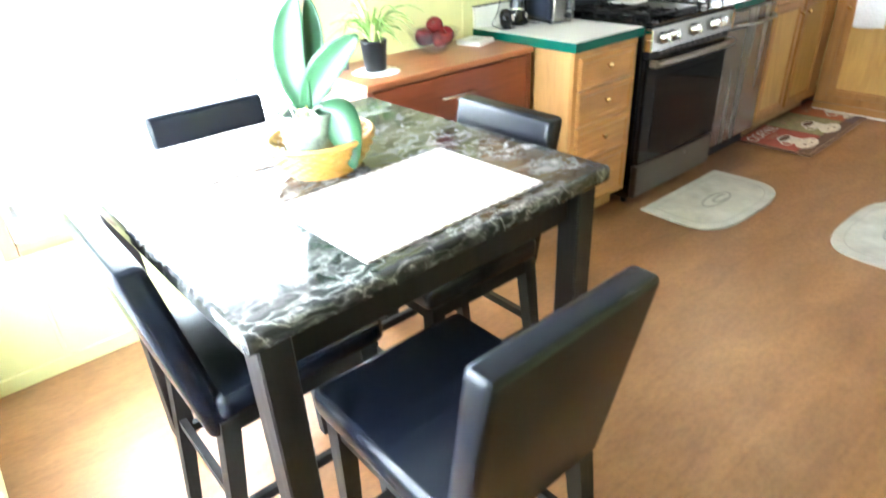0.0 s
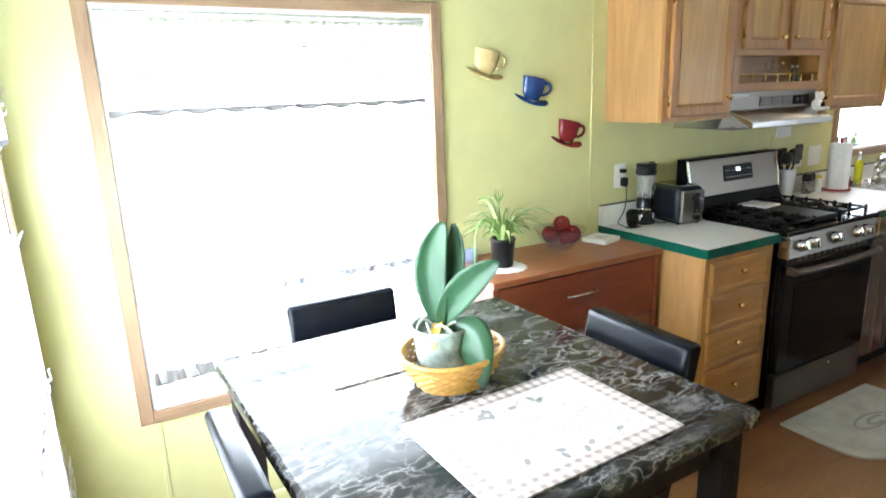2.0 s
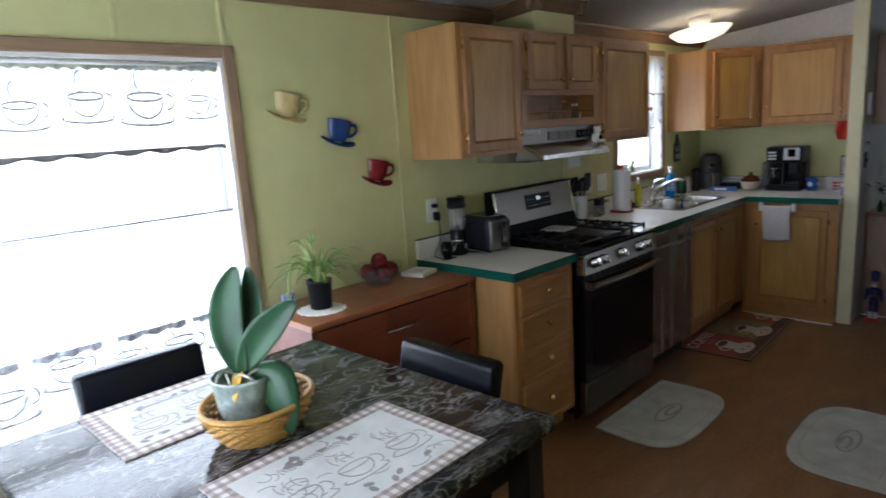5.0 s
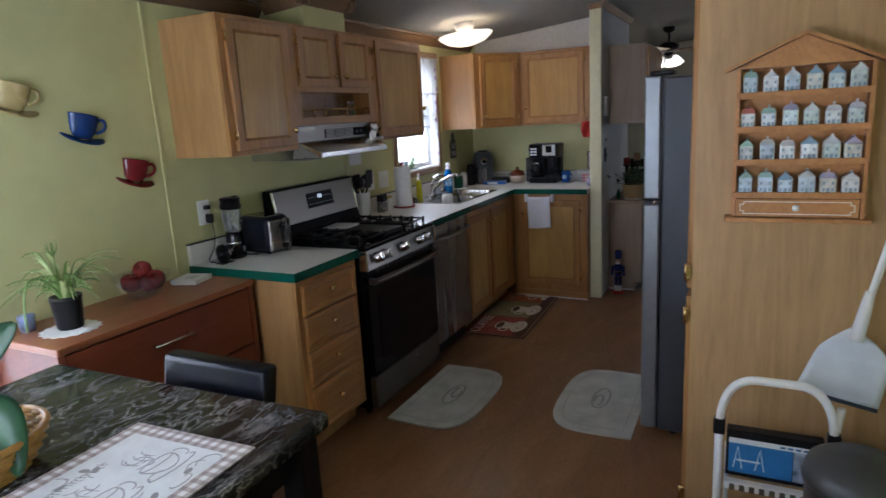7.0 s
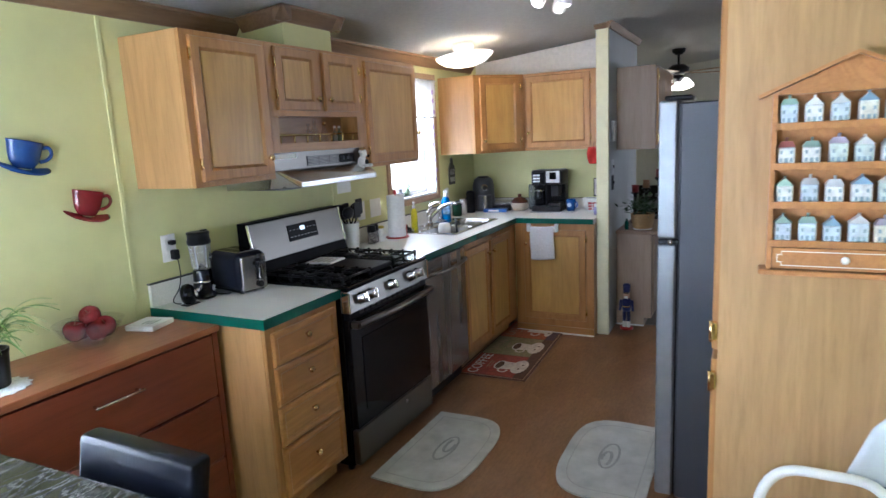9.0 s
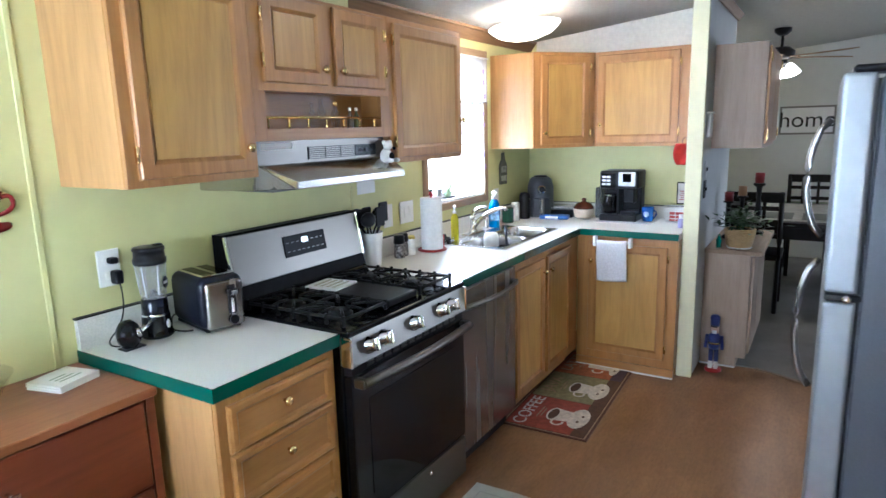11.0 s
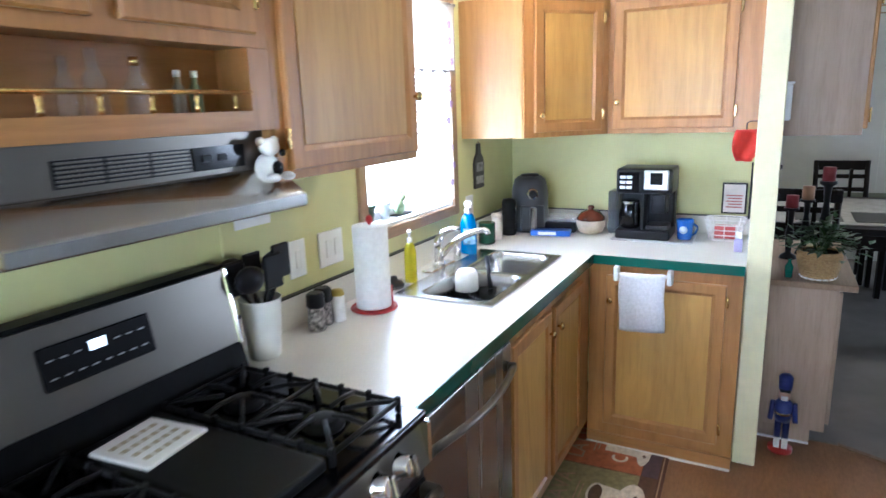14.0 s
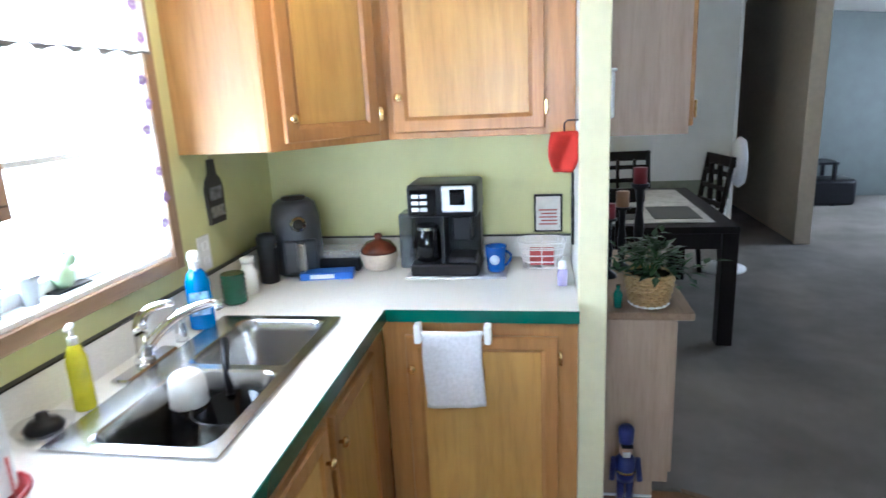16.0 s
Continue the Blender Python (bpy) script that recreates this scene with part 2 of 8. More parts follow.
def floor_vinyl():
    m = mat("brown_vinyl_floor", (0.3, 0.15, 0.06), 0.35)
    v = coords(m, (0.35, 1, 1), False)
    n = noise_tex(m, v, 6.0, 5.0, 0.6, 0.8)
    c1 = ramp(m, n, [(0.25, (0.185, 0.088, 0.036)), (0.5, (0.252, 0.125, 0.053)), (0.75, (0.320, 0.167, 0.072))])
    brick = nd(m, "ShaderNodeTexBrick", Scale=1.0, Mortar_Size=0.0012, Brick_Width=0.92, Row_Height=0.092)
    brick.inputs["Color1"].default_value = (0.98, 0.98, 0.98, 1)
    brick.inputs["Color2"].default_value = (1.02, 1.02, 1.02, 1)
    brick.inputs["Mortar"].default_value = (0.88, 0.87, 0.86, 1)
    ln(m, coords(m, (1, 1, 1), False), brick.inputs["Vector"])
    pores = noise_tex(m, v, 70.0, 3.0, 0.7)
    c2 = ramp(m, pores, [(0.35, (0.8, 0.78, 0.76)), (0.6, (1.03, 1.03, 1.03))])
    big = ramp(m, noise_tex(m, coords(m, (1, 1, 1), False), 1.6, 3.0), [(0.3, (0.88, 0.87, 0.86)), (0.7, (1.08, 1.08, 1.08))])
    c = blend(m, 0.8, blend(m, 0.9, c1, brick.outputs["Color"], "MULTIPLY"), c2, "MULTIPLY")
    color_in(m, blend(m, 0.8, c, big, "MULTIPLY"))
    rough_in(m, pores, 0.42, 0.26)
    bump(m, pores, 0.06, 0.001)
    return m


def carpet_pile():
    m = mat("grey_carpet", (0.2, 0.2, 0.2), 1.0, 0, 0.1)
    v = coords(m, (1, 1, 1), False)
    n = noise_tex(m, v, 260.0, 3.0, 0.7)
    big = noise_tex(m, v, 1.8, 4.0, 0.6)
    c = ramp(m, n, [(0.3, (0.175, 0.160, 0.144)), (0.7, (0.32, 0.298, 0.270))])
    color_in(m, blend(m, 0.9, c, ramp(m, big, [(0.3, (0.68, 0.66, 0.64)), (0.7, (1.15, 1.15, 1.15))]), "MULTIPLY"))
    bump(m, n, 0.8, 0.006)
    return m


FLOOR, CARPET = floor_vinyl(), carpet_pile()


# ---- mesh helpers ----
def B():
    return bmesh.new()


def box(bm, x0, x1, y0, y1, z0, z1, bev=0.0, seg=1):
    """A box between two corners, with rounded edges when bev is given."""
    m = Matrix.LocRotScale(((x0 + x1) / 2, (y0 + y1) / 2, (z0 + z1) / 2), None, (x1 - x0, y1 - y0, z1 - z0))
    r = bmesh.ops.create_cube(bm, size=1, matrix=m)
    if bev:
        es = list({e for v in r["verts"] for e in v.link_edges})
        bmesh.ops.bevel(bm, geom=es, offset=bev, segments=seg, affect="EDGES", profile=0.5)
    return bm


def lathe(bm, prof, seg=24, at=(0, 0, 0), m=None, cap=True):
    """A body turned round z from (radius, height) pairs."""
    m = (m or Matrix()) if at == (0, 0, 0) else Matrix.Translation(at) @ (m or Matrix())
    rings = []
    for r, z in prof:
        rings.append([bm.verts.new(m @ Vector((r * math.cos(a), r * math.sin(a), z))) for a in (2 * math.pi * k / seg for k in range(seg))])
    for a, b in zip(rings, rings[1:]):
        for k in range(seg):
            f = bm.faces.new((a[k], a[(k + 1) % seg], b[(k + 1) % seg], b[k]))
            f.smooth = True
    if cap:
        bm.faces.new(rings[0][::-1])
        bm.faces.new(rings[-1])
    return bm


def tube(bm, pts, r, seg=8, taper=None):
    """A round bar along a line of points; taper gives the last radius."""
    pts = [Vector(p) for p in pts]
    rings = []
    for k, p in enumerate(pts):
        d = (pts[min(k + 1, len(pts) - 1)] - pts[max(k - 1, 0)]).normalized()
        q = d.to_track_quat("Z", "Y")
        rr = r if taper is None else r + (taper - r) * k / (len(pts) - 1)
        rings.append([bm.verts.new(p + q @ Vector((rr * math.cos(a), rr * math.sin(a), 0))) for a in (2 * math.pi * j / seg for j in range(seg))])
    for a, b in zip(rings, rings[1:]):
        for j in range(seg):
            f = bm.faces.new((a[j], a[(j + 1) % seg], b[(j + 1) % seg], b[j]))
            f.smooth = True
    bm.faces.new(rings[0][::-1])
    bm.faces.new(rings[-1])
    return bm


def arc(p0, p1, p2, n=10):
    """Points on a smooth bend from p0 over p1 to p2."""
    p0, p1, p2 = Vector(p0), Vector(p1), Vector(p2)
    return [(1 - t) ** 2 * p0 + 2 * t * (1 - t) * p1 + t * t * p2 for t in (k / n for k in range(n + 1))]


def loft(bm, w, h, rings, m=None, back=True):
    """A panel of w by h in the local xz plane that looks to -y: rings are (inset, depth towards -y), from the back outwards in."""
    m = m or Matrix()
    loops = []
    for ins, d in rings:
        loops.append([bm.verts.new(m @ Vector(c)) for c in ((ins, -d, ins), (w - ins, -d, ins), (w - ins, -d, h - ins), (ins, -d, h - ins))])
    for a, b in zip(loops, loops[1:]):
        for k in range(4):
            bm.faces.new((a[k], a[(k + 1) % 4], b[(k + 1) % 4], b[k]))
    bm.faces.new(loops[-1])
    if back:
        bm.faces.new(loops[0][::-1])
    return bm


def sheet(bm, nx, ny, fn, thick=0.0):
    """A grid surface from fn(u, v); with thickness it becomes a closed thin body."""
    g = [[bm.verts.new(fn(i / nx, j / ny)) for i in range(nx + 1)] for j in range(ny + 1)]
    fs = [bm.faces.new((g[j][i], g[j][i + 1], g[j + 1][i + 1], g[j + 1][i])) for j in range(ny) for i in range(nx)]
    for f in fs:
        f.smooth = True
    if thick:
        bmesh.ops.recalc_face_normals(bm, faces=fs)
        bmesh.ops.solidify(bm, geom=fs, thickness=thick)
    return bm


def slab(bm, outline, z0, z1):
    """A flat body of thickness z1 - z0 over an outline of (x, y) corners."""
    lo = [bm.verts.new((x, y, z0)) for x, y in outline]
    hi = [bm.verts.new((x, y, z1)) for x, y in outline]
    n = len(outline)
    for k in range(n):
        bm.faces.new((lo[k], lo[(k + 1) % n], hi[(k + 1) % n], hi[k]))
    bm.faces.new(hi)
    bm.faces.new(lo[::-1])
    return bm


def mesh_of(name, bm, material, smooth=None):
    bmesh.ops.recalc_face_normals(bm, faces=bm.faces)
    me = bpy.data.meshes.new(name)
    bm.to_mesh(me)
    bm.free()
    if smooth is not None:
        me.shade_smooth() if smooth else me.shade_flat()
    me.materials.append(material)
    return me


def part(name, bm, material, parent=None, label="", m=None, smooth=None):
    """One mesh object from a bmesh, under a thing or part."""
    ob = new(name, mesh_of(name, bm, material, smooth) if isinstance(bm, bmesh.types.BMesh) else bm)
    if parent is not None:
        ob.parent = parent
    if m is not None:
        ob.matrix_basis = m
    if label:
        ob["label"] = label
    return ob


def thing(name, m, label, category, group=""):
    ob = new(name)
    ob.empty_display_size = 0.05
    ob.matrix_basis = m
    return tagged(ob, label, category, group)


def single(name, bm, material, label, category, m=None, group="", smooth=None):
    return tagged(part(name, bm, material, None, "", m, smooth), label, category, group)


def setting(name, bm, material, label="", parent=None, m=None):
    return tagged(part(name, bm, material, parent, "", m), label, "", "", "structure")


def letters(text, size, depth=0.0):
    """The mesh of a line of words in the built-in face, centred."""
    c = bpy.data.curves.new("words", "FONT")
    c.body, c.size, c.extrude, c.align_x, c.align_y = text, size, depth, "CENTER", "CENTER"
    ob = new("words", c)
    me = bpy.data.meshes.new_from_object(ob.evaluated_get(bpy.context.evaluated_depsgraph_get()))
    bpy.data.objects.remove(ob)
    bpy.data.curves.remove(c)
    return me


def written(name, text, size, material, parent, m, depth=0.0006):
    me = letters(text, size, depth)
    me.materials.clear()
    me.materials.append(material)
    return part(name, me, material, parent, "", m)


# ---- the shell of the place ----
WY, EX = 2.80, 6.34          # inner faces of the window wall and of the kitchen's end wall
LX, SY = 0.487, -0.03        # inner faces of the left wall and of the wall beside the pantry


def ceil_z(y):
    return 2.165 + 0.105 * (2.80 - y) if y > -0.2 else 2.48 - 0.105 * (-0.2 - y)


setting("floor", slab(B(), [(0.3, -0.2), (5.52, -0.2), (6.13, 1.14), (6.13, 1.5), (6.5, 1.56), (6.5, 3.0), (0.3, 3.0)], -0.1, 0.0), FLOOR, "brown wood-look vinyl floor")
setting("carpet", slab(B(), [(5.528, -0.2), (6.138, 1.14), (6.138, 1.48), (6.45, 1.48), (6.45, 3.0), (13.0, 3.0), (13.0, -3.9), (4.4, -3.9), (4.4, -0.2)], -0.1, 0.004), CARPET, "worn grey wall-to-wall carpet")
setting("trim", slab(B(), [(5.51, -0.2), (5.535, -0.2), (6.145, 1.14), (6.12, 1.14)], 0.0, 0.007), TRIM, "thin dark strip between vinyl and carpet")

W1 = (0.775, 1.942, 0.53, 1.878)   # window openings: x0, x1, z0, z1
W2 = (4.885, 5.575, 1.125, 2.0)


def wall_with_holes(x0, x1, y0, y1, z1, holes, axis="x"):
    """A wall with openings cut through it, of blocks that butt together."""
    bm = B()
    holes = sorted(holes)
    cuts = [x0] + [c for h in holes for c in h[:2]] + [x1]
    for k in range(0, len(cuts), 2):
        box(bm, cuts[k], cuts[k + 1], y0, y1, -0.1, z1)
    for a, b, c, d in holes:
        box(bm, a, b, y0, y1, -0.1, c)
        box(bm, a, b, y0, y1, d, z1)
    if axis == "y":
        bmesh.ops.transform(bm, matrix=Matrix(((0, 1, 0, 0), (1, 0, 0, 0), (0, 0, 1, 0), (0, 0, 0, 1))), verts=bm.verts)
    return bm


wall_north = setting("wall_north", wall_with_holes(0.3, 13.0, WY, WY + 0.12, 2.6, [W1, W2]), WALL, "yellow-green panelled wall")
LW = (1.05, 2.60, 0.45, 1.878)
wall_west = setting("wall_west", wall_with_holes(SY - 0.1, WY, LX - 0.12, LX, 2.6, [LW], "y"), WALL, "yellow-green panelled wall with a window")
setting("wall_south", box(B(), LX - 0.12, 4.45, SY - 0.1, SY, -0.1, 2.7), WALL, "yellow-green wall beside the pantry")
setting("wall_kitchen_end", box(B(), EX, EX + 0.1, 1.56, WY, -0.1, 2.5), WALL, "yellow-green wall behind the counter")
partition = setting("wall_partition", box(B(), 5.815, 7.0, 1.478, 1.558, 0, 2.34), WHITEWALL, "stub wall between kitchen and dining room")
setting("post", box(B(), 5.787, 5.816, 1.472, 1.562, 0, 2.30, 0.004), POSTPAINT, "cream painted post at the end of the stub wall")
setting("wall_living_west", box(B(), 4.35, 4.45, -3.9, SY - 0.1, -0.1, 2.7), WHITEWALL, "plain white wall")
# The window opening is invented, to let the added living-room light in.
setting("wall_living_south", wall_with_holes(4.35, 13.0, -3.9, -3.8, 2.7, [(9.7, 11.5, 0.9, 2.0)]), WHITEWALL, "white wall with an unseen, added window opening")
setting("wall_east", box(B(), 12.6, 12.72, -3.8, WY, -0.1, 2.7), FARWALL, "panelled far wall of the living room, grey-green darkened to look dim")
setting("ceiling", (lambda bm: [sheet(bm, 1, 2, lambda u, v: (0.3 + 12.7 * u, (WY + 0.1, -0.2, -3.9)[round(2 * v)], ceil_z((WY + 0.1, -0.2, -3.9)[round(2 * v)])), 0.0),
        bmesh.ops.solidify(bm, geom=list(bm.faces), thickness=-0.06)][0])(B()), CEILING, "white sloping ceiling")

# ---- windows, seams, mouldings ----
def window(name, x0, x1, z0, z1, wall_m, rail, mats=(TRIMZ, TRIMX)):
    """A window in an opening of the wall: casing, jamb liner, white sash with a middle rail, panes. Local x runs along the wall and -y into the room."""
    root = thing(name, wall_m, "white-framed window with brown wooden casing", "window")
    root["kind"] = "structure"
    c = 0.045
    frame_ = part("window_frame", B(), mats[0], root)
    for nm, a, b, d, e, mt in (("casing_side", x0 - c, x0, z0 - c, z1 + c, mats[0]), ("casing_side", x1, x1 + c, z0 - c, z1 + c, mats[0]),
                               ("casing_top", x0, x1, z1, z1 + c, mats[1]), ("casing_bottom", x0, x1, z0 - c, z0, mats[1])):
        part(nm, box(B(), a, b, -0.018, -0.0, d, e, 0.003), mt, frame_)
    bm = B()
    for a, b, d, e in ((x0, x0 + 0.012, z0, z1), (x1 - 0.012, x1, z0, z1), (x0 + 0.012, x1 - 0.012, z1 - 0.012, z1), (x0 + 0.012, x1 - 0.012, z0, z0 + 0.012)):
        box(bm, a, b, -0.004, 0.115, d, e)
    part("jamb", bm, WHITE, root)
    bm = B()
    s = 0.035
    a, b, d, e = x0 + 0.013, x1 - 0.013, z0 + 0.013, z1 - 0.013
    for q in ((a, a + s, d, e), (b - s, b, d, e), (a + s, b - s, d, d + s), (a + s, b - s, e - s, e), (a + s, b - s, rail - 0.018, rail + 0.018)):
        box(bm, q[0], q[1], 0.075, 0.108, q[2], q[3], 0.002)
    part("sash", bm, WHITE, root)
    for lo, hi in ((d + s, rail - 0.018), (rail + 0.018, e - s)):
        pane = part("pane", box(B(), a + s, b - s, 0.088, 0.092, lo, hi), PANEGLASS, root)
        pane.visible_shadow = False
    return root


window("window_1", *W1, pose(0, WY, 0), 1.27)
window("window_2", *W2, pose(0, WY, 0), 1.55)
window("window_3", 1.05 - 2.6, 0.0, 0.45, 1.878, pose(LX, 2.6, 0, 0, 0, 90) @ pose(0, 0, 0), 1.2)
# Unseen window, set where the added living-room light stands.
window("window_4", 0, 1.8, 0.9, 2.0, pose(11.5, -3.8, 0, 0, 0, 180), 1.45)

OUTSIDE = glow("bright_overcast_distance", (0.95, 0.98, 1.0), 6.0)
# The third sheet glows outside the added living-room window.
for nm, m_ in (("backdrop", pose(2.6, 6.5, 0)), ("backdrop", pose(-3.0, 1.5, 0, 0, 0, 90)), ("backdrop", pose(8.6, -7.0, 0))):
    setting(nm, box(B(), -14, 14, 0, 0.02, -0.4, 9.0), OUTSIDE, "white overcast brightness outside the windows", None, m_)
setting("ground", box(B(), -60, 60, -60, 60, -0.6, -0.5), plain("lawn", (0.07, 0.11, 0.04), 0.9, 0, 0.1, 3.0, 0.3), "grass around the house")


def folds(x0, x1, z0, z1, y, deep, waves, seed, nx=90, nz=8, gather=0.0):
    """Hanging cloth with soft upright folds and a wavy hem."""
    rnd = random.Random(seed)
    ph = [rnd.uniform(0, 6.28) for _ in range(4)]

    def fn(u, v):
        x = x0 + (x1 - x0) * u
        k = math.sin(u * waves * 6.28 + ph[0] + 0.5 * math.sin(v * 3 + ph[1])) + 0.5 * math.sin(u * waves * 15.1 + ph[2])
        hem = 0.006 * math.sin(u * waves * 6.28 + ph[3]) * (1 - v)
        return (x, y + deep * k * (1 - gather * v), z0 + (z1 - z0) * v + hem)
    return sheet(B(), nx, nz, fn)


HEM = plain("grey_hem_cloth", (0.20, 0.19, 0.18), 0.9)
OLIVE = plain("olive_trim_cloth", (0.45, 0.47, 0.36), 0.9, 0, 0.15, 40.0)
PRINT = plain("grey_printed_cloth", (0.50, 0.51, 0.55), 0.9, 0, 0.2, 60.0)


def cup_print(bm, x, z, y, s):
    """A line drawing of a cup on a saucer, as flat bands."""
    def ring(cx, cz, rx, rz, a0, a1, w):
        pts = [(cx + rx * math.cos(a), cz + rz * math.sin(a)) for a in (a0 + (a1 - a0) * k / 14 for k in range(15))]
        for p, q in zip(pts, pts[1:]):
            d = Vector((q[0] - p[0], q[1] - p[1])).normalized() * w
            bm.faces.new([bm.verts.new((a, y, b)) for a, b in ((p[0] - d.y, p[1] + d.x), (q[0] - d.y, q[1] + d.x), (q[0] + d.y, q[1] - d.x), (p[0] + d.y, p[1] - d.x))])
    w = 0.004 * s
    ring(x, z + 0.03 * s, 0.05 * s, 0.06 * s, 3.3, 6.1, w)
    ring(x, z + 0.03 * s, 0.05 * s, 0.012 * s, 0, 6.28, w)
    ring(x + 0.06 * s, z + 0.015 * s, 0.018 * s, 0.022 * s, -1.8, 1.8, w)
    ring(x, z - 0.035 * s, 0.075 * s, 0.014 * s, 2.6, 6.8, w)
    ring(x - 0.01 * s, z + 0.075 * s, 0.014 * s, 0.03 * s, 1.2, 4.6, w)


def curtain_set(name, m, x0, x1, zt, zmid, zb, seed, label):
    root = thing(name, m, label, "curtain")
    part("rod", tube(B(), [(x0 - 0.005, 0.0, zt - 0.025), (x1 + 0.005, 0.0, zt - 0.025)], 0.006), WHITE, root)
    part("valance", folds(x0, x1, zmid, zt - 0.045, 0.012, 0.007, 9, seed), SHEER, root)
    part("valance_heading", folds(x0, x1, zt - 0.045, zt - 0.005, 0.004, 0.004, 26, seed + 1, 120, 2), OLIVE, root)
    part("valance_hem", folds(x0, x1, zmid - 0.014, zmid + 0.004, 0.010, 0.007, 9, seed, 90, 2), HEM, root)
    zl = zmid - 0.252
    part("lower_panel", folds(x0, x1, zb, zl, 0.032, 0.008, 11, seed + 2), SHEER, root)
    part("lower_rod", tube(B(), [(x0, 0.018, zl - 0.004), (x1, 0.018, zl - 0.004)], 0.0045), PRINT, root, "thin grey rod of the lower curtain")
    for a, b in ((0.02, 0.30), (0.33, 0.52), (0.56, 0.78), (0.80, 0.97)):
        part("border_band", folds(x0 + a * (x1 - x0), x0 + b * (x1 - x0), zl - 0.42, zl - 0.395, 0.014, 0.004, 3, seed + 4, 30, 2), PRINT, root, "grey woven band")
    part("lower_hem", folds(x0 + 0.01, x0 + 0.42 * (x1 - x0), zb - 0.002, zb + 0.05, 0.028, 0.008, 5, seed + 3, 50, 2), HEM, root)
    bm = B()
    rnd = random.Random(seed)
    n = int((x1 - x0) / 0.18)
    for k in range(n):
        cup_print(bm, x0 + (k + 0.5) * (x1 - x0) / n, (zmid + zt) / 2 - 0.02 + rnd.uniform(-0.02, 0.02), -0.004, rnd.uniform(0.9, 1.3))
        cup_print(bm, x0 + (k + 0.5) * (x1 - x0) / n, zb + 0.20 + rnd.uniform(-0.03, 0.03), 0.012, rnd.uniform(0.9, 1.3))
    part("cup_print", bm, PRINT, root)
    return root


curtain_set("cafe_curtain", pose(0, WY - 0.0 + 0.012, 0), W1[0] + 0.012, W1[1] - 0.012, W1[3], 1.557, 0.60, 3, "sheer white cafe curtain with printed cups and grey hem")
curtain_set("cafe_curtain", pose(LX, 2.62, 0, 0, 0, 90) @ pose(0, -0.05, 0), -1.55, 0.0, 1.80, 1.50, 0.30, 8, "sheer white curtain with grey printed cups, lit from behind")

for x in (1.572, 1.957, 2.803, 4.215):
    z0 = 1.93 if x < 1.99 else 0.0
    part("batten", box(B(), x - 0.009, x + 0.009, -0.006, 0, z0, 2.12, 0.002), WALL, wall_north, "", pose(0, WY, 0))
part("batten", box(B(), 0.78, 0.796, -0.005, 0, 0.09, 0.48, 0.002), WALL, wall_north, "", pose(0, WY, 0))
setting("baseboard", box(B(), LX, 2.0, WY - 0.012, WY, 0, 0.06, 0.003), WALL, "low painted skirting board")
setting("baseboard", box(B(), LX, LX + 0.012, SY, WY - 0.012, 0, 0.06, 0.003), WALL, "low painted skirting board")


def crown(bm, a, b, out):
    """A sloped moulding from a to b whose foot is on the wall; out points into the room."""
    prof = ((0, 0), (0.012, 0), (0.018, 0.012), (0.046, 0.052), (0.06, 0.058), (0.06, 0.072), (0, 0.078))
    a, b, out = Vector(a), Vector(b), Vector(out)
    ra = [bm.verts.new(a + out * p + Vector((0, 0, q))) for p, q in prof]
    rb = [bm.verts.new(b + out * p + Vector((0, 0, q))) for p, q in prof]
    for k in range(len(prof)):
        j = (k + 1) % len(prof)
        bm.faces.new((ra[k], ra[j], rb[j], rb[k]))
    bm.faces.new(ra), bm.faces.new(rb[::-1])
    return bm


CH = (3.53, 3.90, 2.50)
setting("chase", box(B(), CH[0], CH[1], CH[2], WY, 2.027, 2.20), WALL, "boxed-in yellow-green duct above the hood cabinet")
bm = B()
crown(bm, (LX, WY, 2.098), (CH[0], WY, 2.098), (0, -1, 0))
crown(bm, (CH[1], WY, 2.098), (EX, WY, 2.098), (0, -1, 0))
crown(bm, (CH[0], WY - 0.06, 2.110), (CH[0], CH[2] - 0.06, 2.135), (-1, 0, 0))
crown(bm, (CH[1], WY - 0.06, 2.110), (CH[1], CH[2] - 0.06, 2.135), (1, 0, 0))
crown(bm, (CH[0] - 0.06, CH[2], 2.135), (CH[1] + 0.06, CH[2], 2.135), (0, -1, 0))
setting("trim", bm, TRIM, "brown wooden crown moulding along the ceiling")
bm = B()
crown(bm, (5.787, 1.57, 2.262), (5.787, 1.45, 2.268), (-1, 0, 0))
crown(bm, (5.73, 1.472, 2.265), (7.0, 1.472, 2.265), (0, -1, 0))
setting("trim", bm, TRIM, "short crown moulding on the stub wall")


# ---- cabinets ----
DOOR = [(0.0, 0.0), (0.0, 0.012), (0.004, 0.017), (0.040, 0.017), (0.044, 0.0145), (0.052, 0.008), (0.056, 0.008)]
DRAWER = [(0.0, 0.0), (0.0, 0.010), (0.006, 0.016), (0.022, 0.016), (0.030, 0.010), (0.036, 0.010)]


def knob(parent, x, z, y=-0.017, material=None):
    bm = lathe(B(), [(0.005, 0), (0.005, 0.010), (0.014, 0.014), (0.015, 0.020), (0.010, 0.025), (0.002, 0.026)], 14, m=pose(x, y, z, 90))
    return part("knob", bm, material or BRASS, parent, "small polished brass knob")


def hinge(parent, x, z, side, y=-0.006):
    bm = box(B(), x - 0.006, x + 0.006, y - 0.012, y, z - 0.024, z + 0.024, 0.003)
    tube(bm, [(x + side * 0.004, y - 0.012, z - 0.02), (x + side * 0.004, y - 0.012, z + 0.02)], 0.004, 6)
    return part("hinge", bm, BRASS, parent)


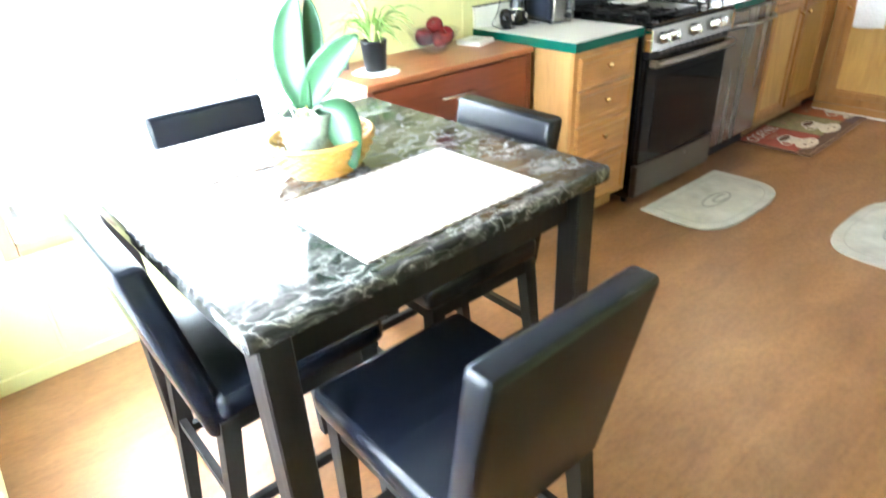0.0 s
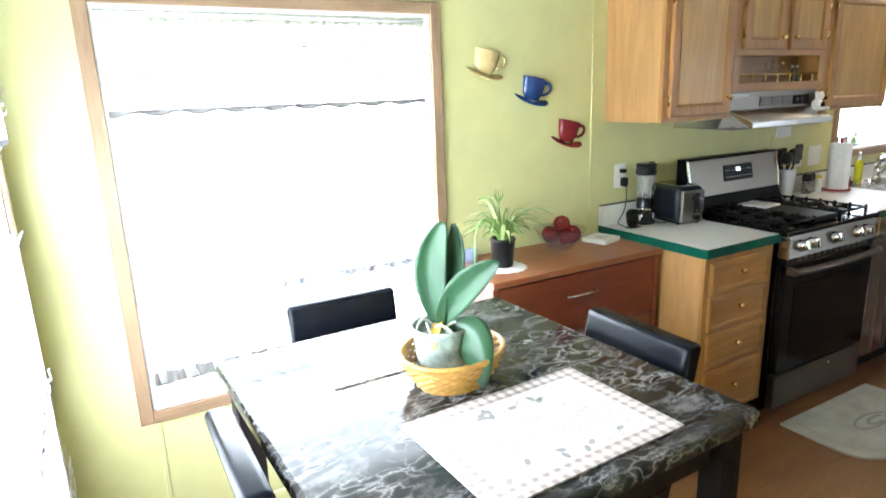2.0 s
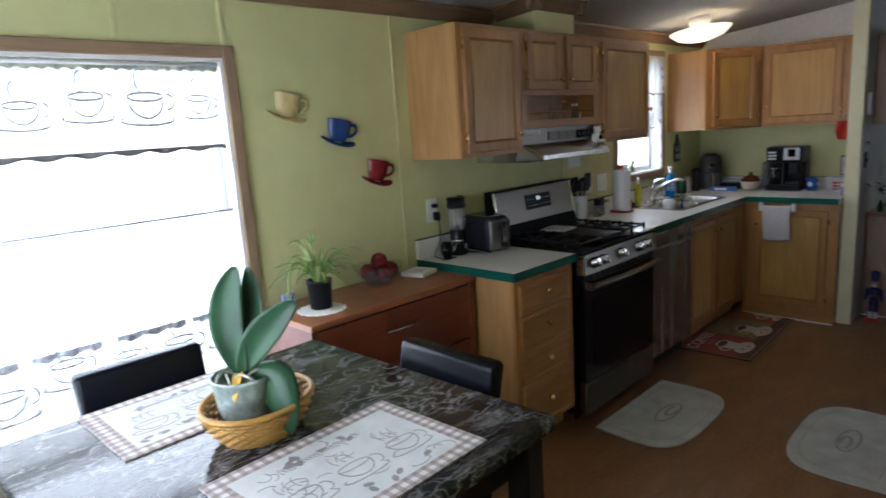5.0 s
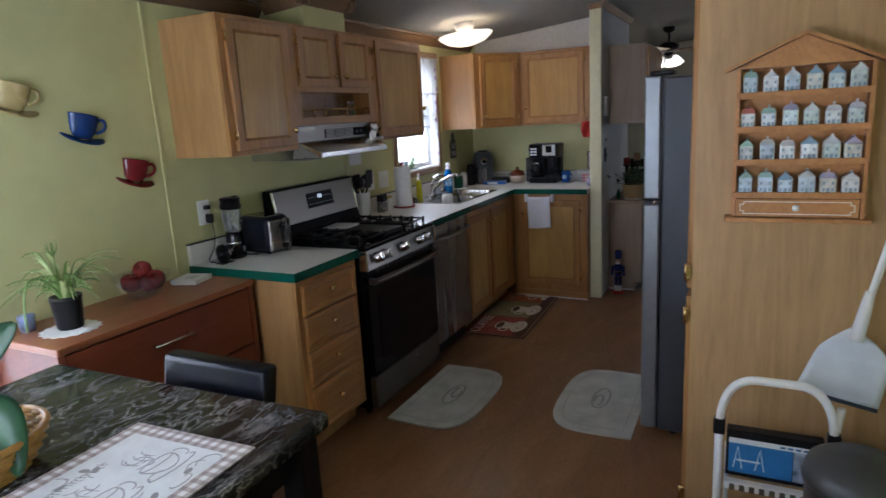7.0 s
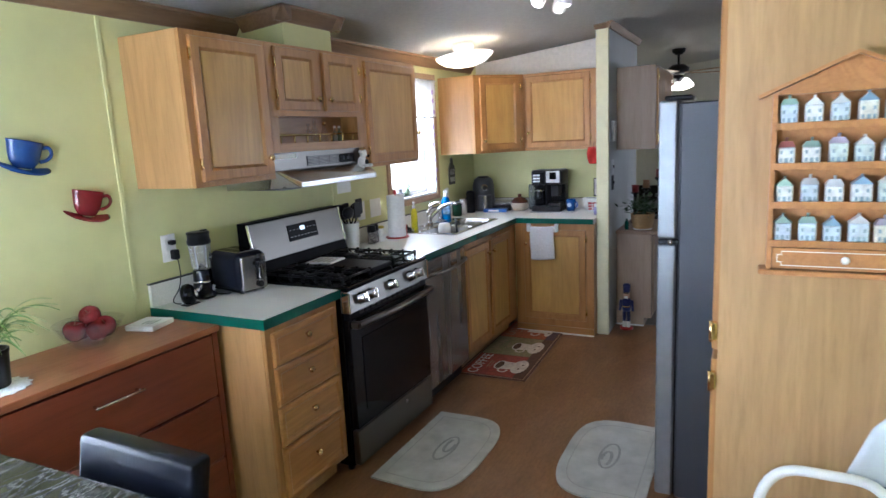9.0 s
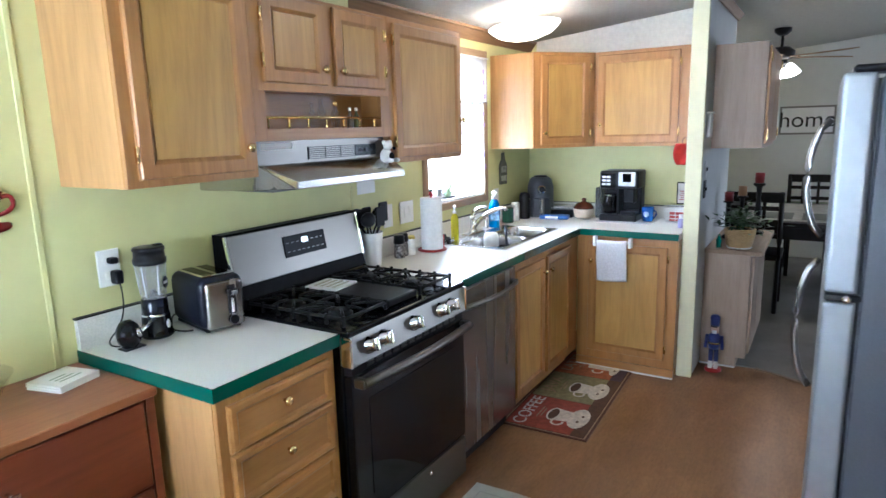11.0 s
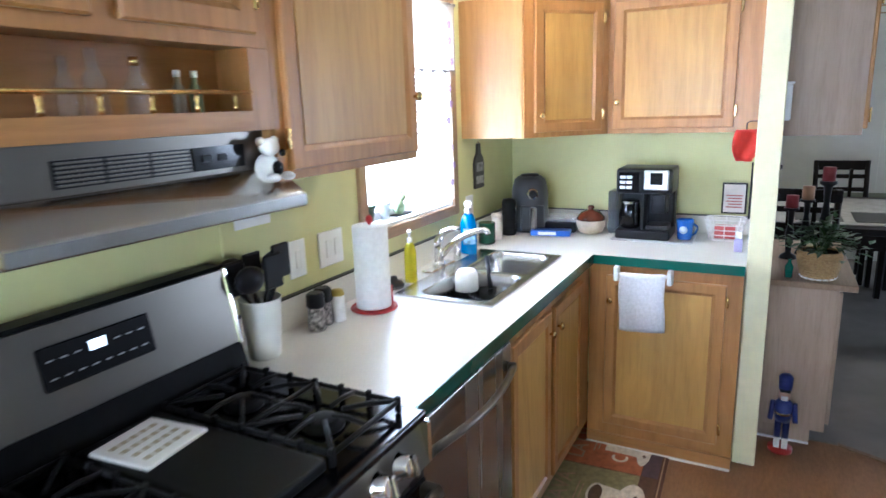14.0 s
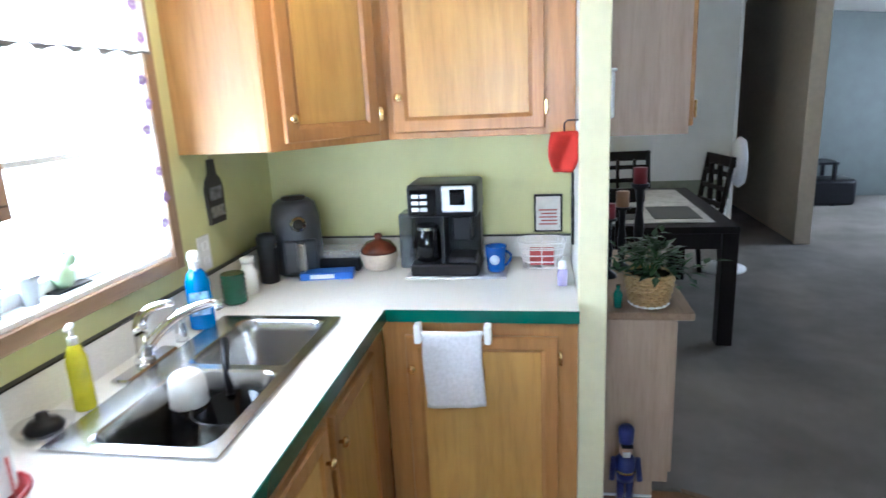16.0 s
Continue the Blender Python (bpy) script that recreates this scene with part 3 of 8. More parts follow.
def cabinet_door(root, x, z, w, h, knob_at=None, hinge_side=None, y=0.0, material=None, rings=None):
    d = part("door", loft(B(), w, h, rings or DOOR), material or OAK, root, "", pose(x, y, z))
    if rings is None and material is None and w > 0.16:
        part("door_field", box(B(), 0.0545, w - 0.0545, -0.0105, -0.0078, 0.0545, h - 0.0545, 0.0008), OAKFIELD, d, "golden flat oak field")
    if knob_at:
        knob(d, *knob_at)
    if hinge_side is not None:
        hx = -0.004 if hinge_side < 0 else w + 0.004
        for hz in (0.07, h - 0.07):
            hinge(d, hx, hz, hinge_side)
    return d


def carcass(bm, w, h, depth, toe=0.0):
    """A closed body; local x along the front, y into the wall, with a recessed toe space."""
    pts = [(0.018, toe), (0.018, h), (depth, h), (depth, 0)] + ([(0.075, 0), (0.075, toe)] if toe else [(0.018, 0)])
    pts = pts[1:] + pts[:1] if not toe else pts
    pts = list(dict.fromkeys(pts))
    a = [bm.verts.new((0, y, z)) for y, z in pts]
    b = [bm.verts.new((w, y, z)) for y, z in pts]
    for k in range(len(pts)):
        j = (k + 1) % len(pts)
        bm.faces.new((a[k], a[j], b[j], b[k]))
    bm.faces.new(a), bm.faces.new(b[::-1])
    return bm


def face_frame(bm, w, h, bars, rails, s=0.035, z0=0.0):
    """The flat front behind the doors."""
    return box(bm, 0, w, 0, 0.0175, z0, h, 0.0015)


CF = 2.46     # face frames of the upper cabinets
UD = WY - CF
# the tall upper cabinet by the dining wall
cab = thing("upper_cabinet", pose(2.885, CF, 1.42), "oak upper cabinet with one panelled door and brass hinges", "cabinet", "kitchen upper cabinets")
part("body", carcass(B(), 0.46, 0.605, UD), OAKPANEL, cab)
part("face_frame", face_frame(B(), 0.46, 0.605, [], [0.0175, 0.5875]), OAK, cab)
cabinet_door(cab, 0.035, 0.022, 0.40, 0.56, (0.375, 0.075), -1)
# the cabinet over the hood, with its open spice niche
cab = thing("hood_cabinet", pose(3.345, CF, 1.535), "oak hood cabinet with two small doors and an open niche", "cabinet", "kitchen upper cabinets")
w = 0.745
part("upper_body", box(B(), 0, w, 0.018, UD, 0.172, 0.49), OAK, cab)
part("side", box(B(), 0, 0.016, 0.018, UD, 0, 0.172), OAK, cab)
part("side", box(B(), w - 0.016, w, 0.018, UD, 0, 0.172), OAK, cab)
part("niche_floor", box(B(), 0.016, w - 0.016, 0.018, UD, 0, 0.035), OAKX, cab)
part("niche_back", box(B(), 0.016, w - 0.016, 0.14, 0.15, 0.035, 0.172), OAKX, cab)
part("upper_front", box(B(), 0, w, 0, 0.0175, 0.165, 0.49, 0.0015), OAK, cab)
part("stile", box(B(), 0, 0.052, 0, 0.0175, 0, 0.165), OAK, cab)
part("stile", box(B(), w - 0.06, w, 0, 0.0175, 0, 0.165), OAK, cab)
part("rail", box(B(), 0.052, w - 0.06, 0, 0.0175, 0, 0.04), OAKX, cab)
cabinet_door(cab, 0.048, 0.192, 0.302, 0.283, (0.278, 0.055), -1)
cabinet_door(cab, 0.40, 0.192, 0.302, 0.283, (0.024, 0.055), 1)
rail_ = part("gallery_rail", tube(B(), [(0.05, 0.004, 0.078), (w - 0.056, 0.004, 0.078)], 0.0045), BRASS, cab, "thin brass gallery rail")
for k in range(7):
    part("baluster", lathe(B(), [(0.004, 0), (0.006, 0.008), (0.003, 0.014), (0.006, 0.025), (0.003, 0.034)], 8, (0.065 + k * 0.097, 0.008, 0.041)), BRASS, rail_)
# the upper cabinet beside the sink window
cab = thing("upper_cabinet", pose(4.09, CF, 1.42), "oak upper cabinet with a flat-panelled door beside the window", "cabinet", "kitchen upper cabinets")
part("body", carcass(B(), 0.61, 0.605, UD), OAKPANEL, cab)
part("face_frame", face_frame(B(), 0.61, 0.605, [], [0.0175, 0.5875]), OAK, cab)
cabinet_door(cab, 0.03, 0.022, 0.562, 0.56, (0.545, 0.16), -1)

# the corner cabinet, with a slanted front
ex0, ey0, ex1, ey1 = 5.70, 2.50, 6.03, 2.21
cab = thing("corner_cabinet", pose(0, 0, 1.42), "oak corner wall cabinet with a slanted panelled door", "cabinet", "kitchen upper cabinets")
part("body", slab(B(), [(ex0, WY), (ex0, ey0), (ex1, ey1), (EX, ey1), (EX, WY)], 0, 0.605), OAKPANEL, cab)
ang = math.degrees(math.atan2(ey1 - ey0, ex1 - ex0))
wd = math.hypot(ex1 - ex0, ey1 - ey0)
nrm = pose(ex0, ey0, 0, 0, 0, ang) @ pose(0, -0.018, 0)
part("face_frame", face_frame(B(), wd, 0.605, [], [0.0175, 0.5875]), OAK, cab, "", nrm)
d = part("door", loft(B(), wd - 0.09, 0.56, DOOR), OAK, cab, "", nrm @ pose(0.05, 0, 0.022))
part("door_field", box(B(), 0.0545, wd - 0.1445, -0.0105, -0.0078, 0.0545, 0.5055, 0.0008), OAKFIELD, d, "golden flat oak field")
knob(d, 0.025, 0.075), hinge(d, wd - 0.086, 0.07, 1), hinge(d, wd - 0.086, 0.49, 1)
# the cabinet over the coffee maker
cab = thing("upper_cabinet", pose(6.03, 2.205, 1.42, 0, 0, -90), "oak upper cabinet with a wide cathedral-grain door", "cabinet", "kitchen upper cabinets")
part("body", carcass(B(), 0.645, 0.605, EX - 6.03), OAKPANEL, cab)
part("face_frame", face_frame(B(), 0.645, 0.605, [], [0.0175, 0.5875], 0.05), OAK, cab)
cabinet_door(cab, 0.03, 0.022, 0.515, 0.56, (0.025, 0.12), 1)

# base units
CB = 2.187    # face frames of the base units
BD = WY - CB
BH = 0.872
cab = thing("drawer_cabinet", pose(2.885, CB, 0), "oak base cabinet with four drawers and brass knobs", "cabinet", "kitchen base cabinets")
part("body", carcass(B(), 0.465, BH, BD, 0.1), OAKPANEL, cab)
part("face_frame", face_frame(B(), 0.465, BH, [], [0.118, 0.345, 0.527, 0.70, 0.855], 0.035, 0.1), OAK, cab)
for z, h in ((0.115, 0.235), (0.358, 0.165), (0.534, 0.160), (0.702, 0.140)):
    d = part("drawer_front", loft(B(), 0.405, h, DRAWER), OAKX, cab, "", pose(0.03, 0, z))
    knob(d, 0.2025, h / 2 + 0.01, -0.010)
cab = thing("sink_cabinet", pose(4.72, CB, 0), "oak sink cabinet with two panelled doors", "cabinet", "kitchen base cabinets")
part("body", carcass(B(), 0.99, 0.70, BD, 0.1), OAKPANEL, cab)
part("face_frame", face_frame(B(), 0.99, BH, [0.43], [0.118, 0.855], 0.035, 0.1), OAK, cab)
cabinet_door(cab, 0.022, 0.13, 0.385, 0.70, (0.36, 0.62), None)
cabinet_door(cab, 0.45, 0.13, 0.385, 0.70, (0.025, 0.62), None)
cab = thing("end_cabinet", pose(5.712, CB - 0.002, 0, 0, 0, -90), "oak base cabinet with one wide panelled door and a towel bar", "cabinet", "kitchen base cabinets")
part("body", carcass(B(), 0.62, BH, EX - 5.712, 0.06), OAKPANEL, cab)
part("face_frame", face_frame(B(), 0.62, BH, [], [0.085, 0.855], 0.05, 0.06), OAK, cab)
cabinet_door(cab, 0.075, 0.115, 0.485, 0.71, (0.022, 0.60), 1)
part("kickboard", box(B(), 0, 0.62, -0.006, 0.02, 0, 0.058), OAKX, cab)
part("floor_bead", box(B(), 0, 0.62, -0.016, -0.006, 0, 0.011, 0.003), WHITE, cab, "thin white bead along the floor")

# worktops
def worktop(name, outline, splash, label):
    root = thing(name, pose(0, 0, 0), label, "worktop")
    part("top", slab(B(), outline, BH + 0.004, 0.913), LAMINATE, root)
    return root


top1 = worktop("worktop", [(2.866, 2.168), (3.36, 2.168), (3.36, WY - 0.002), (2.866, WY - 0.002)], None, "white speckled worktop with a dark green edge")
part("edge_band", box(B(), 2.862, 3.361, 2.164, 2.168, BH + 0.002, 0.914), GREEN, top1, "glossy dark green edge")
part("edge_band", box(B(), 2.862, 2.866, 2.168, WY - 0.002, BH + 0.002, 0.914), GREEN, top1)
part("backsplash", box(B(), 2.866, 3.36, WY - 0.02, WY - 0.001, 0.914, 1.012), LAMINATE, top1)
part("splash_edge", box(B(), 2.862, 3.36, WY - 0.021, WY - 0.001, 1.012, 1.017), BLACK, top1)
top2 = thing("worktop", pose(0, 0, 0), "white speckled L-shaped worktop with a dark green edge", "worktop")
SX0, SX1, SY0, SY1 = 4.87, 5.595, 2.305, 2.655
for q in ((4.132, EX - 0.002, 2.168, SY0), (4.132, SX0, SY0, SY1), (SX1, EX - 0.002, SY0, SY1), (4.132, EX - 0.002, SY1, WY - 0.002), (5.692, EX - 0.002, 1.562, 2.168)):
    part("top", box(B(), *q, BH + 0.004, 0.913), LAMINATE, top2)
part("edge_band", box(B(), 4.132, 5.688, 2.164, 2.168, BH + 0.002, 0.914), GREEN, top2, "glossy dark green edge")
part("edge_band", box(B(), 5.688, 5.692, 1.562, 2.168, BH + 0.002, 0.914), GREEN, top2)
part("backsplash", box(B(), 4.132, EX - 0.02, WY - 0.02, WY - 0.001, 0.914, 1.012), LAMINATE, top2)
part("backsplash", box(B(), EX - 0.019, EX - 0.001, 1.562, WY - 0.02, 0.914, 1.0), LAMINATE, top2)
part("splash_edge", box(B(), 4.132, EX - 0.02, WY - 0.021, WY - 0.001, 1.012, 1.017), BLACK, top2)
part("splash_edge", box(B(), EX - 0.02, EX - 0.001, 1.562, WY - 0.021, 1.0, 1.004), BLACK, top2)

# pantry and hutch
pan = thing("pantry_cabinet", pose(3.0, 0.58, 0, 0, 0, 180) @ pose(-0.62, 0, 0), "tall oak-print pantry cabinet with brass hinges", "cabinet")
bm = B()
box(bm, 0.0, 0.62, 0, 0.60, 0, 2.03)
part("body", bm, PANTRY, pan)
for z, h in ((0.10, 0.80), (0.93, 1.06)):
    d = part("door", loft(B(), 0.56, h, DOOR), OAK, pan, "", pose(0.045, 0, z))
    for hz in (0.06, h - 0.06):
        bm = box(B(), 0.560, 0.588, -0.020, -0.002, hz - 0.026, hz + 0.026, 0.004)
        tube(bm, [(0.582, -0.018, hz - 0.03), (0.582, -0.018, hz + 0.03)], 0.006, 8)
        part("hinge", bm, BRASS, d)
part("top_trim", box(B(), -0.004, 0.626, -0.006, 0.6, 2.03, 2.045, 0.002), OAKX, pan)

hut = thing("sideboard", pose(6.09, 1.474, 0), "taupe wood-print base cabinet with an overhanging top, on the stub wall", "cabinet")
part("body", box(B(), 0, 0.85, -0.27, 0, 0.07, 0.745), TAUPE, hut)
part("plinth", box(B(), 0, 0.85, -0.215, 0, 0, 0.07), TAUPE, hut)
part("floor_bead", box(B(), -0.010, 0, -0.215, 0, 0, 0.011, 0.003), WHITE, hut, "thin white bead along the floor")
part("top", box(B(), -0.03, 0.87, -0.335, 0, 0.745, 0.775, 0.004), TRIMX, hut)
for k in range(2):
    part("door", box(B(), 0.02 + 0.41 * k, 0.41 + 0.41 * k, -0.288, -0.271, 0.10, 0.725, 0.004), TAUPE, hut)
up = thing("wall_cabinet", pose(6.09, 1.474, 1.40), "taupe wood-print wall cabinet with brass hinges above the hutch", "cabinet")
part("body", box(B(), 0, 0.85, -0.285, 0, 0, 0.615), TAUPE, up)
for k in range(2):
    d = part("door", box(B(), 0.015 + 0.415 * k, 0.42 + 0.415 * k, -0.303, -0.287, 0.025, 0.59, 0.004), OAK, up)
    for hz in (0.08, 0.53):
        part("hinge", box(B(), 0.005 + 0.83 * k, 0.02 + 0.83 * k, -0.311, -0.303, hz - 0.03, hz + 0.03, 0.003), BRASS, d)


# ---- dining corner ----
def dining_table():
    root = thing("dining_table", pose(1.412, 1.755, 0, 0, 0, 1.5), "counter-height table with dark marbled top and espresso legs", "table")
    bm = box(B(), -0.475, 0.475, -0.488, 0.488, 0.848, 0.89, 0.012, 3)
    part("tabletop", bm, MARBLE, root, "black marble-patterned top with white veins")
    for q in ((-0.39, 0.39, -0.43, -0.405), (-0.39, 0.39, 0.405, 0.43), (-0.43, -0.405, -0.39, 0.39), (0.405, 0.43, -0.39, 0.39)):
        part("apron", box(B(), *q, 0.755, 0.847), DARKWOOD, root)
    for x in (-1, 1):
        for y in (-1, 1):
            part("leg", box(B(), min(x * 0.386, x * 0.45), max(x * 0.386, x * 0.45), min(y * 0.401, y * 0.465), max(y * 0.401, y * 0.465), 0, 0.847, 0.004), DARKWOOD, root)
    return root


dining_table()


def rounded(bm, x0, x1, y0, y1, z0, z1, r, puff=0.0, seg=4):
    """A padded block with softly rounded edges, its top slightly domed."""
    box(bm, x0, x1, y0, y1, z0, z1, r, seg)
    for f in bm.faces:
        f.smooth = True
    return bm


def stool():
    """A padded counter stool that faces +y; its back's top edge lies on local y = 0."""
    root = thing("counter_stool", pose(0, 0, 0), "black leatherette counter stool with padded back and dark legs", "chair", "stools round the table")
    part("seat", rounded(B(), -0.2, 0.2, 0.075, 0.485, 0.545, 0.615, 0.022), LEATHER, root)
    bm = rounded(B(), -0.185, 0.185, -0.03, 0.03, 0.50, 0.937, 0.016)
    for v in bm.verts:
        k = (v.co.z - 0.50) / 0.437
        v.co.y += 0.085 * (1 - k) - 0.012 * math.sin(k * math.pi)
        v.co.x *= 0.97 + 0.04 * k
    part("backrest", bm, LEATHER, root)
    part("seat_frame", box(B(), -0.18, 0.18, 0.10, 0.46, 0.50, 0.546), BLACKWOOD, root)
    for sx in (-1, 1):
        for y0, y1, top in ((0.44, 0.455, 0.54), (0.095, 0.03, 0.54)):
            bm = B()
            a, b = (sx * 0.165, y0), (sx * 0.17, y1)
            for (cx, cy), z, w in ((b, 0.0, 0.015), (a, top, 0.021)):
                for dx, dy in ((-w, -w), (w, -w), (w, w), (-w, w)):
                    bm.verts.new((cx + dx, cy + dy, z))
            v = list(bm.verts)
            bm.faces.new(v[:4]), bm.faces.new(v[4:])
            for k in range(4):
                bm.faces.new((v[k], v[(k + 1) % 4], v[4 + (k + 1) % 4], v[4 + k]))
            part("leg", bm, BLACKWOOD, root)
        part("stretcher", box(B(), sx * 0.168 - 0.009, sx * 0.168 + 0.009, 0.075, 0.44, 0.26, 0.285), BLACKWOOD, root)
    part("stretcher", box(B(), -0.155, 0.155, 0.437, 0.457, 0.20, 0.23), BLACKWOOD, root)
    part("stretcher", box(B(), -0.155, 0.155, 0.055, 0.073, 0.30, 0.325), BLACKWOOD, root)
    return root


st = stool()
st.matrix_basis = pose(1.298, 0.915, 0, 0, 0, 0)
copy_thing(st, pose(1.372, 2.445, 0, 0, 0, 180))
copy_thing(st, pose(1.975, 1.70, 0, 0, 0, 90))
copy_thing(st, pose(0.868, 1.69, 0, 0, 0, -90))

# placemats
GINGHAM = mat("taupe_gingham", (0.6, 0.55, 0.52), 0.9)
gv = coords(GINGHAM, (1, 1, 1), False)
sep = nd(GINGHAM, "ShaderNodeSeparateXYZ")
ln(GINGHAM, gv, sep.inputs[0])


def stripes(axis, centre, per_metre):
    """1 on the coloured threads of one direction, 0 between them."""
    n = []
    for op, value in (("SUBTRACT", centre), ("MULTIPLY", per_metre), ("FRACT", 0.0), ("SUBTRACT", 0.5), ("ABSOLUTE", 0.0), ("LESS_THAN", 0.24)):
        q = nd(GINGHAM, "ShaderNodeMath")
        q.operation = op
        q.inputs[1].default_value = value
        ln(GINGHAM, n[-1].outputs[0] if n else sep.outputs[axis], q.inputs[0])
        n.append(q)
    return n[-1].outputs[0]


both = nd(GINGHAM, "ShaderNodeMath")
both.operation = "ADD"
ln(GINGHAM, stripes(0, 0.225, 37.78), both.inputs[0]), ln(GINGHAM, stripes(1, 0.1535, 39.09), both.inputs[1])
half = nd(GINGHAM, "ShaderNodeMath")
half.operation = "MULTIPLY"
half.inputs[1].default_value = 0.5
ln(GINGHAM, both.outputs[0], half.inputs[0])
color_in(GINGHAM, ramp(GINGHAM, half.outputs[0], [(0.1, (0.74, 0.72, 0.70)), (0.5, (0.46, 0.39, 0.365)), (0.95, (0.31, 0.25, 0.23))]))
MATCLOTH = plain("cream_placemat_cloth", (0.70, 0.70, 0.69), 0.85, 0, 0.04, 20.0, 0.2)
MATINK = plain("grey_brown_ink", (0.38, 0.36, 0.36), 0.9)
BEANINK = plain("dark_bean_ink", (0.30, 0.28, 0.27), 0.9)


def flat_ring(bm, cx, cy, rx, ry, a0, a1, w, z, n=12):
    """A flat curved band, for printed line drawings."""
    pts = [(cx + rx * math.cos(a), cy + ry * math.sin(a)) for a in (a0 + (a1 - a0) * k / n for k in range(n + 1))]
    for p, q in zip(pts, pts[1:]):
        d = Vector((q[0] - p[0], q[1] - p[1])).normalized() * w
        slab(bm, [(p[0] - d.y, p[1] + d.x), (p[0] + d.y, p[1] - d.x), (q[0] + d.y, q[1] - d.x), (q[0] - d.y, q[1] + d.x)], z, z + 0.0006)


def placemat(m, seed, label):
    root = thing("placemat", m, label, "placemat", "placemats on the table")
    part("cloth", box(B(), -0.205, 0.205, -0.135, 0.135, 0, 0.0035), MATCLOTH, root)
    bm = B()
    for q in ((-0.245, 0.245, -0.172, -0.135), (-0.245, 0.245, 0.135, 0.172), (-0.245, -0.205, -0.135, 0.135), (0.205, 0.245, -0.135, 0.135)):
        box(bm, *q, 0.0, 0.004)
    part("gingham_border", bm, GINGHAM, root)
    bm = B()
    rnd = random.Random(seed)
    for cx in (-0.13, 0.0, 0.13):
        flat_ring(bm, cx, -0.015, 0.04, 0.045, 3.2, 6.2, 0.0016, 0.0036)
        flat_ring(bm, cx, -0.015, 0.04, 0.012, 0, 6.28, 0.0014, 0.0036)
        flat_ring(bm, cx + 0.048, -0.03, 0.014, 0.018, -1.8, 1.8, 0.0014, 0.0036)
        flat_ring(bm, cx, -0.06, 0.058, 0.012, 2.6, 6.8, 0.0016, 0.0036)
        for k in range(3):
            flat_ring(bm, cx - 0.02 + 0.02 * k, 0.03, 0.006, 0.02, 1.2, 4.6, 0.001, 0.0036)
    for k in range(26):
        x, y, a = rnd.uniform(-0.185, 0.185), rnd.uniform(-0.118, 0.118), rnd.uniform(0, 6.28)
        rx, ry = rnd.uniform(0.010, 0.032), rnd.uniform(0.006, 0.024)
        flat_ring(bm, x, y, rx, ry, a, a + rnd.uniform(1.6, 4.6), 0.0011, 0.0036, 9)
    part("coffee_print", bm, MATINK, root)["kind"] = "stuff"
    bm = B()
    for k in range(16):
        x, y, a = rnd.uniform(-0.19, 0.19), rnd.choice((rnd.uniform(-0.125, -0.085), rnd.uniform(0.07, 0.125))), rnd.uniform(0, 3)
        slab(bm, [(x + 0.012 * math.cos(t) * math.cos(a) - 0.007 * math.sin(t) * math.sin(a), y + 0.012 * math.cos(t) * math.sin(a) + 0.007 * math.sin(t) * math.cos(a)) for t in (j * 0.785 for j in range(8))], 0.0036, 0.0042)
    for k in range(22):
        x = -0.11 + k * 0.0095
        flat_ring(bm, x, 0.085, 0.004, 0.007 if k % 5 else 0.012, 0, 5.0, 0.0007, 0.0036, 6)
    part("bean_print", bm, BEANINK, root)["kind"] = "stuff"
    return root


placemat(pose(1.452, 1.488, 0.8905, 0, 0, 2), 1, "white placemat with coffee print and brown gingham border")
placemat(pose(1.385, 2.065, 0.8905, 0, 0, 1), 2, "white coffee-print placemat before the window")

# orchid in its basket
WICKER = wood("golden_wicker", (0.28, 0.12, 0.02), (0.58, 0.33, 0.075), "x", 0.4, 20.0)


def basket_shell(r0, r1, h, rows, squash=1.0, waves=22, thick=0.0055):
    """Woven rings, bent in and out round upright stakes."""
    bm = B()
    n = waves * 2
    for j in range(rows):
        k = j / (rows - 1)
        r = r0 + (r1 - r0) * math.sin(k * 1.45)
        pts = []
        for i in range(n + 1):
            a = 2 * math.pi * i / n
            off = (0.0048 if (i + j) % 2 else -0.0048)
            pts.append(((r + off) * math.cos(a), (r + off) * math.sin(a) * squash, thick + k * (h - 2 * thick)))
        tube(bm, pts, thick * 1.15, 6)
    return bm


